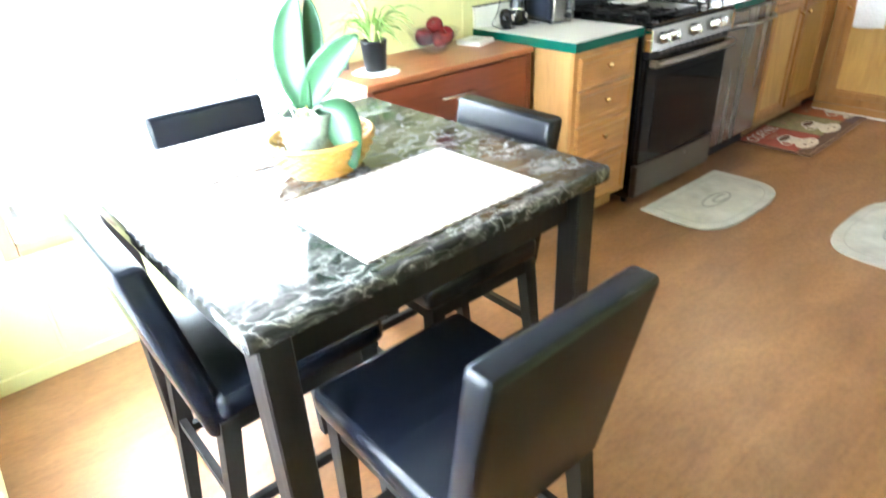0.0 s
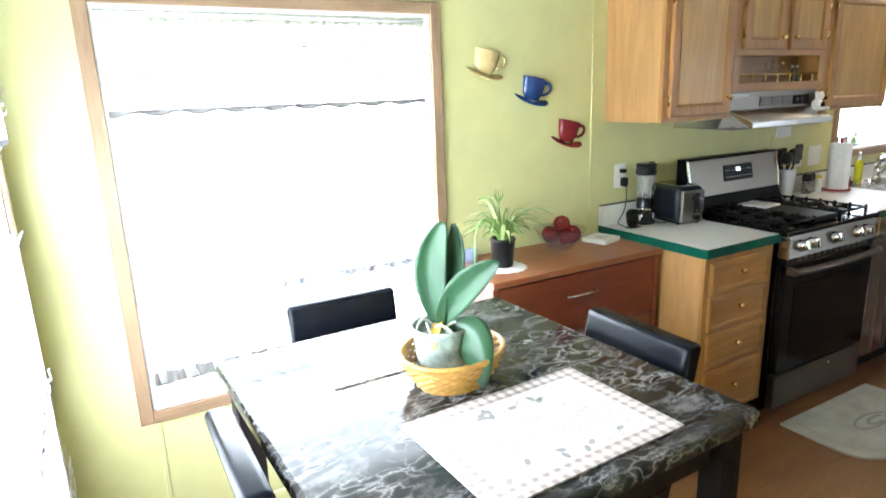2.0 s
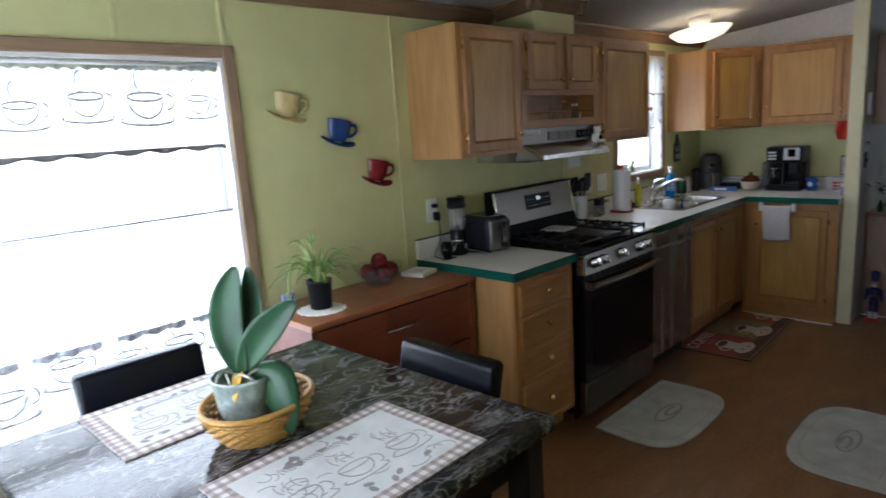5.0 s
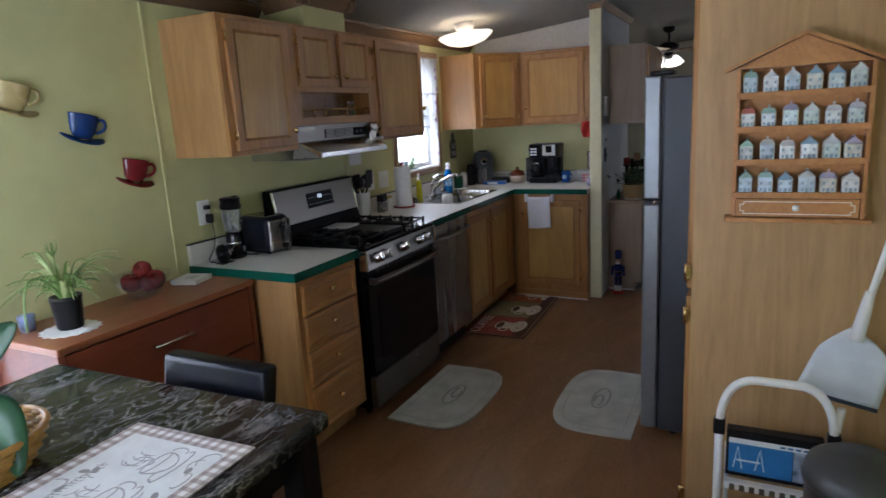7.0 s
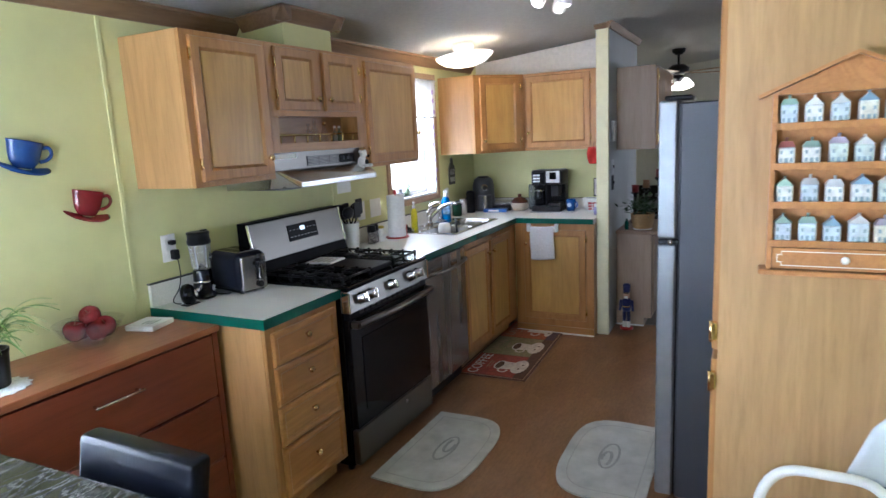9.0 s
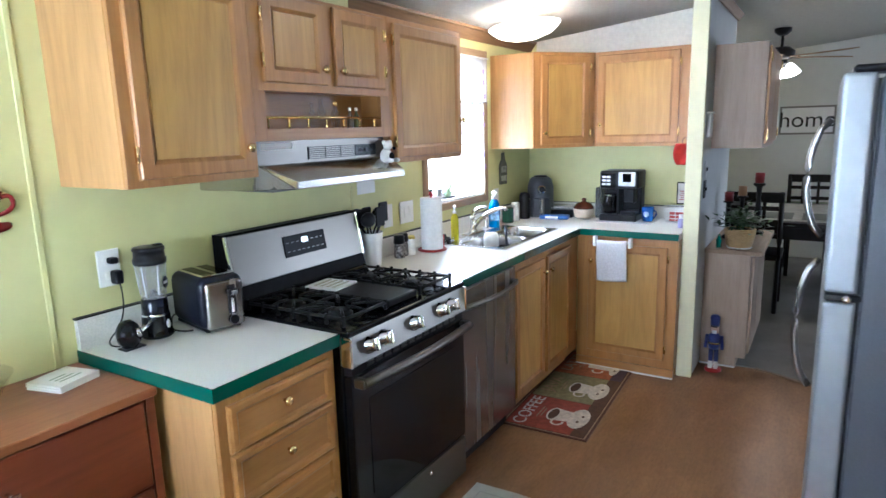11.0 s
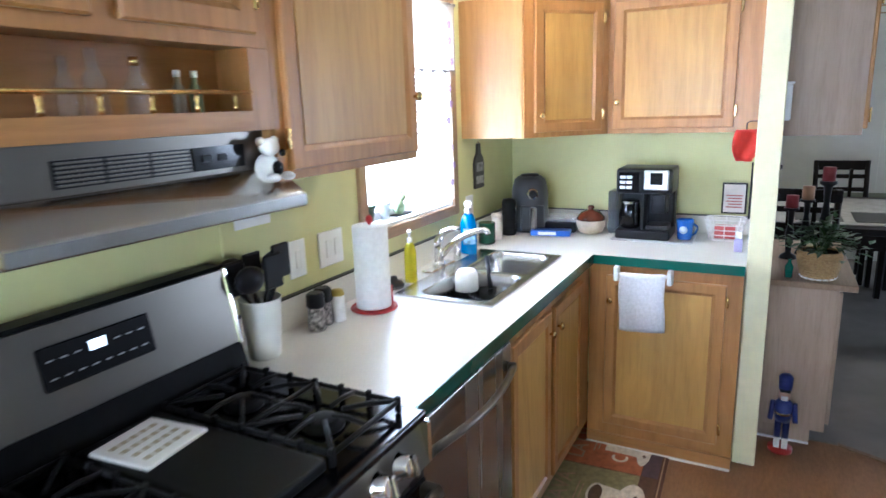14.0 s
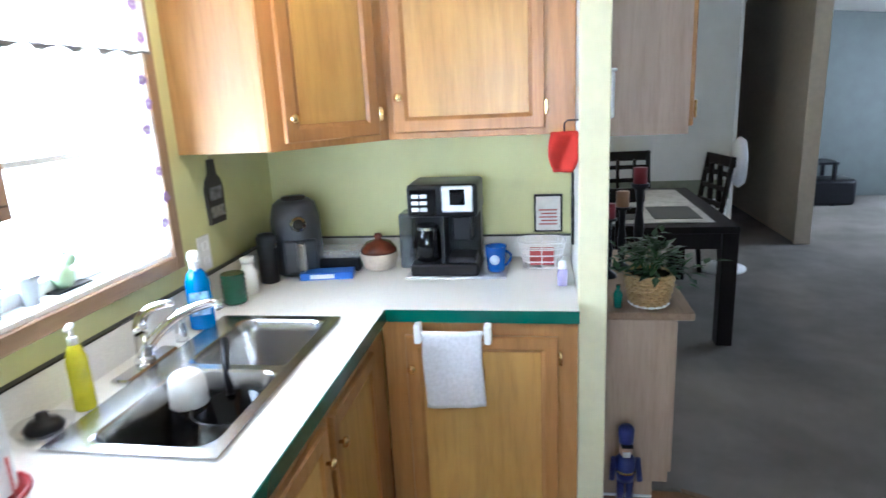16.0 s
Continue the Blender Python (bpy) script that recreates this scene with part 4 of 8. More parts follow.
def orchid():
    bk = thing("orchid_basket", pose(1.415, 1.785, 0.8905, 0, 0, 20), "oval golden wicker basket on the table", "basket")
    part("weave", basket_shell(0.09, 0.134, 0.082, 9, 0.86, 20, 0.0044), WICKER, bk)
    bm = B()
    tube(bm, [(0.138 * math.cos(a), 0.138 * 0.86 * math.sin(a), 0.082) for a in (2 * math.pi * k / 40 for k in range(41))], 0.007, 8)
    part("rim", bm, WICKER, bk)
    part("base", slab(B(), [(0.095 * math.cos(a), 0.082 * math.sin(a)) for a in (2 * math.pi * k / 24 for k in range(24))], 0, 0.006), WICKER, bk)
    root = thing("orchid", pose(1.390, 1.798, 0.8965) @ Matrix.Diagonal((0.95, 0.95, 1.12, 1)), "potted orchid with broad green leaves in a clear pot", "plant")
    POTC = plain("cloudy_grey_plastic", (0.30, 0.36, 0.33), 0.25, 0, 0.25, 22.0)
    part("pot", lathe(B(), [(0.052, 0), (0.058, 0.01), (0.072, 0.115), (0.076, 0.12), (0.076, 0.126), (0.07, 0.126), (0.055, 0.012), (0.0, 0.012)], 28, cap=False), POTC, root, "cloudy clear plastic pot")
    bark = B()
    rnd = random.Random(5)
    for k in range(70):
        a, r, z = rnd.uniform(0, 6.28), rnd.uniform(0, 0.055), rnd.uniform(0.02, 0.118)
        r *= 0.75 + 0.25 * z / 0.12
        s = rnd.uniform(0.006, 0.013)
        m = pose(r * math.cos(a), r * math.sin(a), z, rnd.uniform(0, 180), rnd.uniform(0, 180), rnd.uniform(0, 180)) @ Matrix.Diagonal((s * 1.6, s, s * 0.6, 1))
        bmesh.ops.create_cube(bark, size=1.4, matrix=m)
    part("bark", bark, plain("grey_green_bark", (0.26, 0.29, 0.24), 0.9, 0, 0.2), root)["kind"] = "stuff"
    roots = B()
    for k in range(7):
        a = k * 0.9
        tube(roots, arc((0.03 * math.cos(a), 0.03 * math.sin(a), 0.12), (0.05 * math.cos(a + 0.6), 0.05 * math.sin(a + 0.6), 0.155), (0.066 * math.cos(a + 1.2), 0.066 * math.sin(a + 1.2), 0.115), 8), 0.003, 6)
    part("aerial_roots", roots, plain("pale_root", (0.50, 0.52, 0.42), 0.6), root)
    LEAF = plain("orchid_leaf", (0.020, 0.064, 0.026), 0.32, 0, 0.2, 9.0, 0.1, 0.35)
    b = LEAF.node_tree.nodes["Principled BSDF"]
    b.inputs["Subsurface Weight"].default_value = 0.0

    def leaf(mid, tip, width, side, up, mt=LEAF, name="leaf"):
        """A long strap leaf from the crown over mid to tip, keeled along its middle."""
        base = Vector((0, 0, 0.125))
        mid, tip, side, up = Vector(mid), Vector(tip), Vector(side).normalized(), Vector(up).normalized()

        def fn(u, v):
            c = (1 - v) ** 2 * base + 2 * v * (1 - v) * mid + v * v * tip
            w = width * math.sin((v * 0.93 + 0.06) * math.pi) ** 0.55
            s = 2 * u - 1
            return c + side * s * w + up * (abs(s) ** 1.5) * w * 0.34
        part(name, sheet(B(), 8, 18, fn, 0.0022), mt, root)
    leaf((-0.030, 0.040, 0.25), (0.010, -0.012, 0.352), 0.044, (0.62, -0.78, 0.05), (-0.45, -0.75, 0.3))
    leaf((0.056, -0.010, 0.24), (0.044, -0.008, 0.345), 0.032, (0.62, -0.70, 0.2), (-0.5, -0.8, 0.1))
    leaf((0.034, -0.050, 0.215), (0.094, -0.130, 0.278), 0.036, (0.52, -0.60, -0.55), (-0.5, -0.6, 0.4))
    leaf((0.060, -0.105, 0.165), (0.038, -0.150, 0.022), 0.050, (0.55, -0.42, 0.62), (0.35, 0.45, -0.7))
    leaf((-0.025, -0.030, 0.150), (-0.055, -0.060, 0.092), 0.015, (0.5, -0.8, 0.3), (0.3, 0.4, 0.8), plain("yellowed_leaf", (0.65, 0.40, 0.05), 0.5), "yellow_leaf")
    fl = B()
    for k in range(5):
        a = k * 1.256
        sheet(fl, 3, 4, lambda u, v: (0.10 + 0.018 * math.cos(a) * v + 0.008 * (u - 0.5) * math.sin(a), 0.06 + 0.018 * math.sin(a) * v, 0.135 + 0.012 * v + 0.008 * (u - 0.5)), 0.001)
    part("flower", fl, plain("dusky_pink_petal", (0.45, 0.22, 0.30), 0.6), root)
    return root


orchid()


# ---- dresser and what stands on it ----
def dresser():
    root = thing("dresser", pose(1.955, 2.405, 0), "cherry-red wooden dresser with steel bar handles under the cups", "dresser")
    w, dp = 0.902, 0.385
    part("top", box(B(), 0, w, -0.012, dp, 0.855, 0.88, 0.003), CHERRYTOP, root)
    bm = B()
    box(bm, 0.012, w - 0.012, 0.018, dp - 0.002, 0.0, 0.8545)
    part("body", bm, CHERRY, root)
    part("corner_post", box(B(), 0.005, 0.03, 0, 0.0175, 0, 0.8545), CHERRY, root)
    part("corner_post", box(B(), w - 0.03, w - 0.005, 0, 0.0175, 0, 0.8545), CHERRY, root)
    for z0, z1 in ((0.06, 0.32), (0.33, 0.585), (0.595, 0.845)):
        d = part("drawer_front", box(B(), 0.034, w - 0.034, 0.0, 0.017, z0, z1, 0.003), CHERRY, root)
        bm = B()
        zc = (z0 + z1) / 2 + 0.04
        tube(bm, [(0.345, -0.028, zc), (0.53, -0.028, zc)], 0.0055, 8)
        tube(bm, [(0.36, 0.0, zc), (0.36, -0.028, zc)], 0.005, 8), tube(bm, [(0.515, 0.0, zc), (0.515, -0.028, zc)], 0.005, 8)
        part("bar_handle", bm, CHROME, d, "steel bar handle")
    return root


dresser()
DZ = 0.8805
# lace doily under the plant
bm = B()
lo = []
for k in range(64):
    a = 2 * math.pi * k / 64
    r = 0.095 + 0.006 * math.cos(a * 16)
    lo.append((r * math.cos(a), r * math.sin(a)))
slab(bm, lo, 0, 0.002)
single("doily", bm, plain("white_lace", (0.72, 0.72, 0.70), 0.9, 0, 0.12, 120.0, 0.8), "round white lace doily on the dresser", "doily", pose(2.115, 2.56, DZ))


def spider_plant():
    root = thing("spider_plant", pose(2.125, 2.575, DZ + 0.0022), "spider plant with thin striped leaves in a black pot", "plant")
    part("pot", lathe(B(), [(0.040, 0), (0.043, 0.004), (0.051, 0.105), (0.053, 0.107), (0.053, 0.118), (0.047, 0.118), (0.045, 0.09), (0, 0.09)], 28, cap=False), BLACK, root, "plain black plastic pot")
    part("soil", lathe(B(), [(0.045, 0.088), (0.044, 0.098), (0.0, 0.100)], 20, cap=False), plain("soil", (0.04, 0.03, 0.02), 1, 0, 0.3), root)
    rnd = random.Random(11)
    G1, G2 = plain("fresh_leaf", (0.20, 0.33, 0.08), 0.5), plain("pale_leaf", (0.45, 0.52, 0.22), 0.5)
    for k in range(72):
        a, ln_ = rnd.uniform(0, 6.28), rnd.uniform(0.14, 0.275)
        rise, reach = rnd.uniform(0.5, 0.95) * ln_, rnd.uniform(0.25, 0.85) * ln_
        p0 = Vector((0.012 * math.cos(a), 0.012 * math.sin(a), 0.095))
        p1 = p0 + Vector((0.3 * reach * math.cos(a), 0.3 * reach * math.sin(a), rise))
        p2 = p0 + Vector((reach * math.cos(a), reach * math.sin(a), rise * rnd.uniform(0.1, 0.85)))
        side = Vector((-math.sin(a), math.cos(a), 0))
        w = rnd.uniform(0.0055, 0.0095)

        def fn(u, v):
            c = (1 - v) ** 2 * p0 + 2 * v * (1 - v) * p1 + v * v * p2
            return c + side * (2 * u - 1) * w * (1 - v ** 3) + Vector((0, 0, abs(2 * u - 1) * w * 0.5))
        part("leaf", sheet(B(), 2, 8, fn), rnd.choice((G1, G2)), root)
    bm = tube(B(), arc((0, 0, 0.10), (-0.02, 0, 0.25), (-0.01, 0.01, 0.31), 8), 0.0022, 5)
    tube(bm, arc((0, 0, 0.10), (-0.15, -0.02, 0.34), (-0.20, -0.10, 0.06), 14), 0.0032, 6)
    part("runner", bm, G1, root)
    for k in range(7):
        a = k * 0.9
        p0 = Vector((-0.01, 0.01, 0.26))
        tip = p0 + Vector((0.016 * math.cos(a), 0.016 * math.sin(a), 0.06))
        part("leaf", tube(B(), [p0, (p0 + tip) / 2 + Vector((0.01 * math.cos(a), 0.01 * math.sin(a), 0)), tip], 0.003, 5, 0.0005), G1, root)
    return root


spider_plant()
# fruit bowl
fb = thing("fruit_bowl", pose(2.50, 2.66, DZ) @ Matrix.Diagonal((1.14, 1.14, 1.05, 1)), "clear glass bowl on the dresser", "bowl")
part("bowl", lathe(B(), [(0.0, 0.0), (0.045, 0.0), (0.05, 0.006), (0.085, 0.05), (0.102, 0.088), (0.105, 0.09), (0.101, 0.091), (0.081, 0.053), (0.045, 0.011), (0.0, 0.009)], 36, cap=False), clear("thin_bowl_glass", (0.40, 0.42, 0.44), 0.02, 0.09), fb)


def apple(m, seed):
    root = thing("apple", m, "red apple in the glass bowl", "apple", "apples in the bowl")
    bm = lathe(B(), [(0.003, 0.058), (0.007, 0.062), (0.014, 0.066), (0.028, 0.066), (0.037, 0.052), (0.038, 0.038), (0.031, 0.016), (0.020, 0.004), (0.010, 0.005), (0.002, 0.008)], 24)
    skin = plain("red_apple_skin", (0.13, 0.010, 0.010), 0.25, 0, 0.35, 14.0, 0.03, 0.3)
    part("flesh", bm, skin, root)
    part("stalk", tube(B(), arc((0, 0, 0.058), (0.002, 0, 0.072), (0.008, 0, 0.082), 5), 0.0016, 5), TRIM, root)


for k, (x, y, z, rx) in enumerate(((2.446, 2.668, 0.036, 10), (2.512, 2.702, 0.022, -15), (2.500, 2.615, 0.026, 25), (2.545, 2.635, 0.040, -30), (2.535, 2.676, 0.078, 20))):
    apple(pose(x, y, DZ + z, rx, 8 * k, 60 * k), k)
nk = thing("napkin_stack", pose(2.745, 2.655, DZ, 0, 0, 14), "short stack of printed paper napkins on the dresser", "napkins")
for k in range(5):
    part("napkin", box(B(), -0.065 + 0.002 * (k % 2), 0.065, -0.062, 0.062 + 0.002 * (k % 3), k * 0.004, k * 0.004 + 0.0034, 0.0008), CREAMW, nk)
bm = B()
for k in range(3):
    box(bm, -0.035, 0.035 - 0.01 * k, -0.03 + 0.018 * k, -0.024 + 0.018 * k, 0.0196, 0.0202)
part("print", bm, plain("green_grey_ink", (0.35, 0.40, 0.33), 0.9), nk)
gl = thing("votive_glass", pose(2.05, 2.70, DZ), "small cut-glass tumbler on the dresser", "glass")
part("glass", lathe(B(), [(0.0, 0), (0.024, 0), (0.030, 0.058), (0.028, 0.058), (0.022, 0.006), (0.0, 0.006)], 12, cap=False), clear("blue_patterned_glass", (0.25, 0.32, 0.50), 0.1, 0.5), gl)

# cups on the wall
def wall_cup(x, z, mt, label, roll):
    root = thing("wall_cup", pose(x, WY - 0.001, z, 0, roll, 0), label, "wall decoration", "cups on the wall")
    half = 16
    bm = B()
    prof = [(0.024, -0.046), (0.036, -0.040), (0.050, -0.020), (0.057, 0.010), (0.062, 0.046), (0.064, 0.05), (0.060, 0.05), (0.05, 0.03)]
    rings = [[bm.verts.new((r * math.cos(math.pi * k / half), -r * 0.55 * math.sin(math.pi * k / half), h)) for k in range(half + 1)] for r, h in prof]
    for a, b in zip(rings, rings[1:]):
        for k in range(half):
            bm.faces.new((a[k], a[k + 1], b[k + 1], b[k])).smooth = True
    bm.faces.new(rings[0]), bm.faces.new(rings[-1][::-1])
    part("cup", bm, mt, root)
    part("ear", tube(B(), arc((0.056, -0.012, 0.034), (0.080, -0.012, 0.050), (0.088, -0.012, 0.022), 7) + arc((0.088, -0.012, 0.022), (0.088, -0.012, -0.004), (0.050, -0.012, -0.016), 7), 0.0065, 8), mt, root)
    bm = B()
    prof = [(0.02, -0.046), (0.05, -0.050), (0.086, -0.040), (0.094, -0.034), (0.085, -0.032), (0.03, -0.040)]
    rings = [[bm.verts.new((r * math.cos(math.pi * k / half), -r * 0.5 * math.sin(math.pi * k / half), h - 0.34 * r * math.sin(math.pi * k / half))) for k in range(half + 1)] for r, h in prof]
    for a, b in zip(rings, rings[1:]):
        for k in range(half):
            bm.faces.new((a[k], a[k + 1], b[k + 1], b[k])).smooth = True
    part("saucer", bm, mt, root)


wall_cup(2.205, 1.695, plain("glazed_cream_yellow", (0.55, 0.44, 0.20), 0.25), "cream-yellow ceramic cup and saucer hung on the wall", 12)
wall_cup(2.452, 1.580, plain("glazed_blue", (0.015, 0.05, 0.20), 0.2), "dark blue ceramic cup and saucer hung on the wall", 12)
wall_cup(2.655, 1.385, plain("glazed_red", (0.20, 0.015, 0.018), 0.2), "dark red ceramic cup and saucer hung on the wall", 12)


# ---- appliances ----
def stove():
    root = thing("gas_range", pose(3.368, 2.135, 0), "freestanding stainless and black gas range with five knobs", "stove")
    w = 0.755
    part("body", box(B(), 0, w, 0.035, 0.62, 0.035, 0.90, 0.003), ENAMEL, root)
    for x in (0.04, w - 0.04):
        part("foot", lathe(B(), [(0.018, 0), (0.018, 0.035)], 10, (x, 0.08, 0)), BLACK, root)
    top = part("cooktop", box(B(), -0.003, w + 0.003, -0.005, 0.60, 0.90, 0.922, 0.006, 2), ENAMEL, root, "glossy black enamel cooktop")
    bm = B()
    prof = [(-0.012, 0.800), (0.012, 0.897), (0.04, 0.897), (0.04, 0.800)]
    a, b = ([bm.verts.new((x, y, z)) for y, z in prof] for x in (0.0, w))
    for k in range(4):
        bm.faces.new((a[k], a[(k + 1) % 4], b[(k + 1) % 4], b[k]))
    bm.faces.new(a), bm.faces.new(b[::-1])
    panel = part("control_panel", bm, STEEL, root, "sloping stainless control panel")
    for x in (0.0, w):
        part("end_cap", box(B(), x - 0.006, x + 0.006, -0.014, 0.03, 0.797, 0.90, 0.004), CHROME, panel)
    for x in (0.105, 0.185, 0.375, 0.565, 0.645):
        m = pose(x, 0.0, 0.848, 90 - 14)
        bm = lathe(B(), [(0.030, -0.004), (0.030, 0.006), (0.024, 0.010), (0.023, 0.030), (0.020, 0.034), (0.0, 0.034)], 24, m=m)
        box(bm, -0.006, 0.006, -0.023, 0.023, 0.03, 0.046, 0.003)
        vs = [v for v in bm.verts if v.co.z < 0.2 and v.co.z > 0.02 and abs(v.co.x) < 0.0075]
        bmesh.ops.transform(bm, matrix=m, verts=vs)
        part("control_knob", bm, CHROME, panel, "chunky polished metal knob")
    vent = part("vent_strip", box(B(), 0.01, w - 0.01, 0.002, 0.034, 0.764, 0.798), BLACK, root)
    for k in range(12):
        x = 0.09 + k * 0.05
        part("vent_slat", box(B(), x, x + 0.036, -0.003, 0.002, 0.775, 0.781), STEEL, vent), part("vent_slat", box(B(), x, x + 0.036, -0.003, 0.002, 0.786, 0.791), STEEL, vent)
    door = part("oven_door", box(B(), 0.006, w - 0.006, -0.002, 0.034, 0.228, 0.762, 0.004), ENAMEL, root, "black glass oven door")
    part("door_window", box(B(), 0.09, w - 0.09, -0.004, -0.002, 0.30, 0.66), DARKGLASS, door)
    bm = B()
    pts = [(0.02 + (w - 0.04) * k / 20, -0.038 - 0.022 * math.sin(math.pi * k / 20), 0.742) for k in range(21)]
    tube(bm, pts, 0.016, 10)
    box(bm, 0.012, 0.04, -0.045, 0.0, 0.725, 0.758, 0.004), box(bm, w - 0.04, w - 0.012, -0.045, 0.0, 0.725, 0.758, 0.004)
    part("door_handle", bm, STEEL, door, "wide bowed stainless handle")
    dr = part("drawer", box(B(), 0.006, w - 0.006, -0.002, 0.034, 0.045, 0.218, 0.004), STEEL, root, "stainless storage drawer")
    part("badge", lathe(B(), [(0.010, 0), (0.010, 0.002), (0, 0.002)], 14, m=pose(0.46, -0.002, 0.185, 90)), CHROME, dr)
    # back guard
    bm = B()
    prof = [(0.515, 0.922), (0.535, 1.005), (0.57, 1.19), (0.575, 1.20), (0.625, 1.20), (0.625, 0.922)]
    a, b = ([bm.verts.new((x, y, z)) for y, z in prof] for x in (0.0, w))
    for k in range(6):
        bm.faces.new((a[k], a[(k + 1) % 6], b[(k + 1) % 6], b[k]))
    bm.faces.new(a), bm.faces.new(b[::-1])
    guard = part("back_guard", bm, plain("satin_black_enamel", (0.006, 0.006, 0.007), 0.4, 0, 0.1, 18.0, 0.02, 0.06), root)
    tilt = math.degrees(math.atan2(0.035, 0.185))
    m = pose(0, 0.535, 1.005, -tilt)
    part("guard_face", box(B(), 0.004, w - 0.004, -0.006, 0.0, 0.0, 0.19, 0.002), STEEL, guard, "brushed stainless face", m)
    for x in (0.006, w - 0.006):
        part("guard_trim", box(B(), x - 0.008, x + 0.008, -0.009, 0.002, -0.006, 0.193, 0.004), CHROME, guard, "", m)
    disp = part("display", box(B(), 0.275, 0.515, -0.010, -0.006, 0.062, 0.148, 0.003), plain("black_touch_panel", (0.006, 0.006, 0.007), 0.32, 0, 0.05, 18.0, 0.01, 0.12), guard, "black touch display with pale digits", m)
    LED = glow("pale_display_digits", (0.75, 0.85, 0.9), 1.5)
    part("digits", box(B(), 0.375, 0.41, -0.0112, -0.0102, 0.112, 0.132), LED, disp)
    bm = B()
    for r in range(2):
        for k in range(8):
            if 3 <= k <= 4 and r:
                continue
            box(bm, 0.288 + 0.028 * k, 0.302 + 0.028 * k, -0.0112, -0.0102, 0.082 + 0.036 * r, 0.085 + 0.036 * r)
    part("key_marks", bm, plain("grey_marks", (0.35, 0.35, 0.35), 0.6), disp)["kind"] = "stuff"
    # grates
    def grate(x0, x1):
        bm = B()
        y0, y1, zt = 0.045, 0.50, 0.957
        for x in (x0, x1):
            tube(bm, [(x, y0, zt - 0.008), (x, y1, zt - 0.008)], 0.006, 6)
        for y in (y0, (y0 + y1) / 2, y1):
            tube(bm, [(x0, y, zt - 0.008), (x1, y, zt - 0.008)], 0.006, 6)
        for cy in (y0 + 0.114, y1 - 0.114):
            cx = (x0 + x1) / 2
            for dx, dy in ((-1, -1), (1, -1), (1, 1), (-1, 1), (0, 1), (0, -1), (1, 0), (-1, 0)):
                ex, ey = (x1 - x0) / 2 * dx, 0.114 * dy
                tube(bm, [(cx + ex * 0.25, cy + ey * 0.25, zt - 0.003), (cx + ex * 0.6, cy + ey * 0.6, zt - 0.001), (cx + ex, cy + ey, zt - 0.007)], 0.0055, 6)
        for k in range(7):
            y = y0 + (y1 - y0) * k / 6
            for x, s in ((x0, -1), (x1, 1)):
                box(bm, x - 0.006, x + 0.006, y - 0.006, y + 0.006, 0.923, zt + 0.004, 0.002)
        part("grate", bm, IRON, top, "cast-iron pan grate")
        for cy in (y0 + 0.114, y1 - 0.114):
            part("burner", lathe(B(), [(0.045, 0.922), (0.045, 0.930), (0.034, 0.932), (0.034, 0.94), (0.028, 0.942), (0.0, 0.942)], 20, ((x0 + x1) / 2, cy, 0)), IRON, top)
    grate(0.035, 0.265), grate(0.49, 0.72)
    part("griddle", box(B(), 0.282, 0.473, 0.045, 0.50, 0.924, 0.95, 0.006, 2), IRON, top, "flat black griddle plate")
    return root


stove()
tl = thing("trivet_tile", pose(3.735, 2.525, 0.9505, 0, 0, 6), "square white ceramic trivet tile on the griddle", "trivet")
part("tile", box(B(), -0.075, 0.075, -0.075, 0.075, 0, 0.009, 0.002), WHITE, tl)
bm = B()
for r in range(4):
    for k in range(5):
        box(bm, -0.055 + 0.023 * k, -0.038 + 0.023 * k, -0.052 + 0.029 * r, -0.040 + 0.029 * r, 0.0091, 0.0097)
part("print", bm, plain("tan_print", (0.45, 0.40, 0.30), 0.7), tl)


def dishwasher():
    root = thing("dishwasher", pose(4.136, 2.165, 0), "stainless dishwasher with a bowed bar handle", "dishwasher")
    part("body", box(B(), 0.003, 0.577, 0.035, 0.60, 0.09, 0.872), BLACK, root)
    part("kick_plate", box(B(), 0.003, 0.577, 0.06, 0.08, 0.0, 0.09), BLACK, root)
    d = part("door", box(B(), 0.004, 0.576, 0.0, 0.034, 0.10, 0.866, 0.005, 2), STEELZ, root, "brushed stainless door")
    bm = tube(B(), [(0.03 + 0.52 * k / 14, -0.018 - 0.032 * math.sin(math.pi * k / 14), 0.792) for k in range(15)], 0.011, 10)
    box(bm, 0.02, 0.04, -0.026, 0.0, 0.778, 0.806, 0.003), box(bm, 0.54, 0.56, -0.026, 0.0, 0.778, 0.806, 0.003)
    part("handle", bm, STEEL, d, "bowed stainless bar handle")
    part("badge", lathe(B(), [(0.007, 0), (0.007, 0.0015), (0, 0.0015)], 12, m=pose(0.30, 0, 0.235, 90)), CHROME, d)


dishwasher()


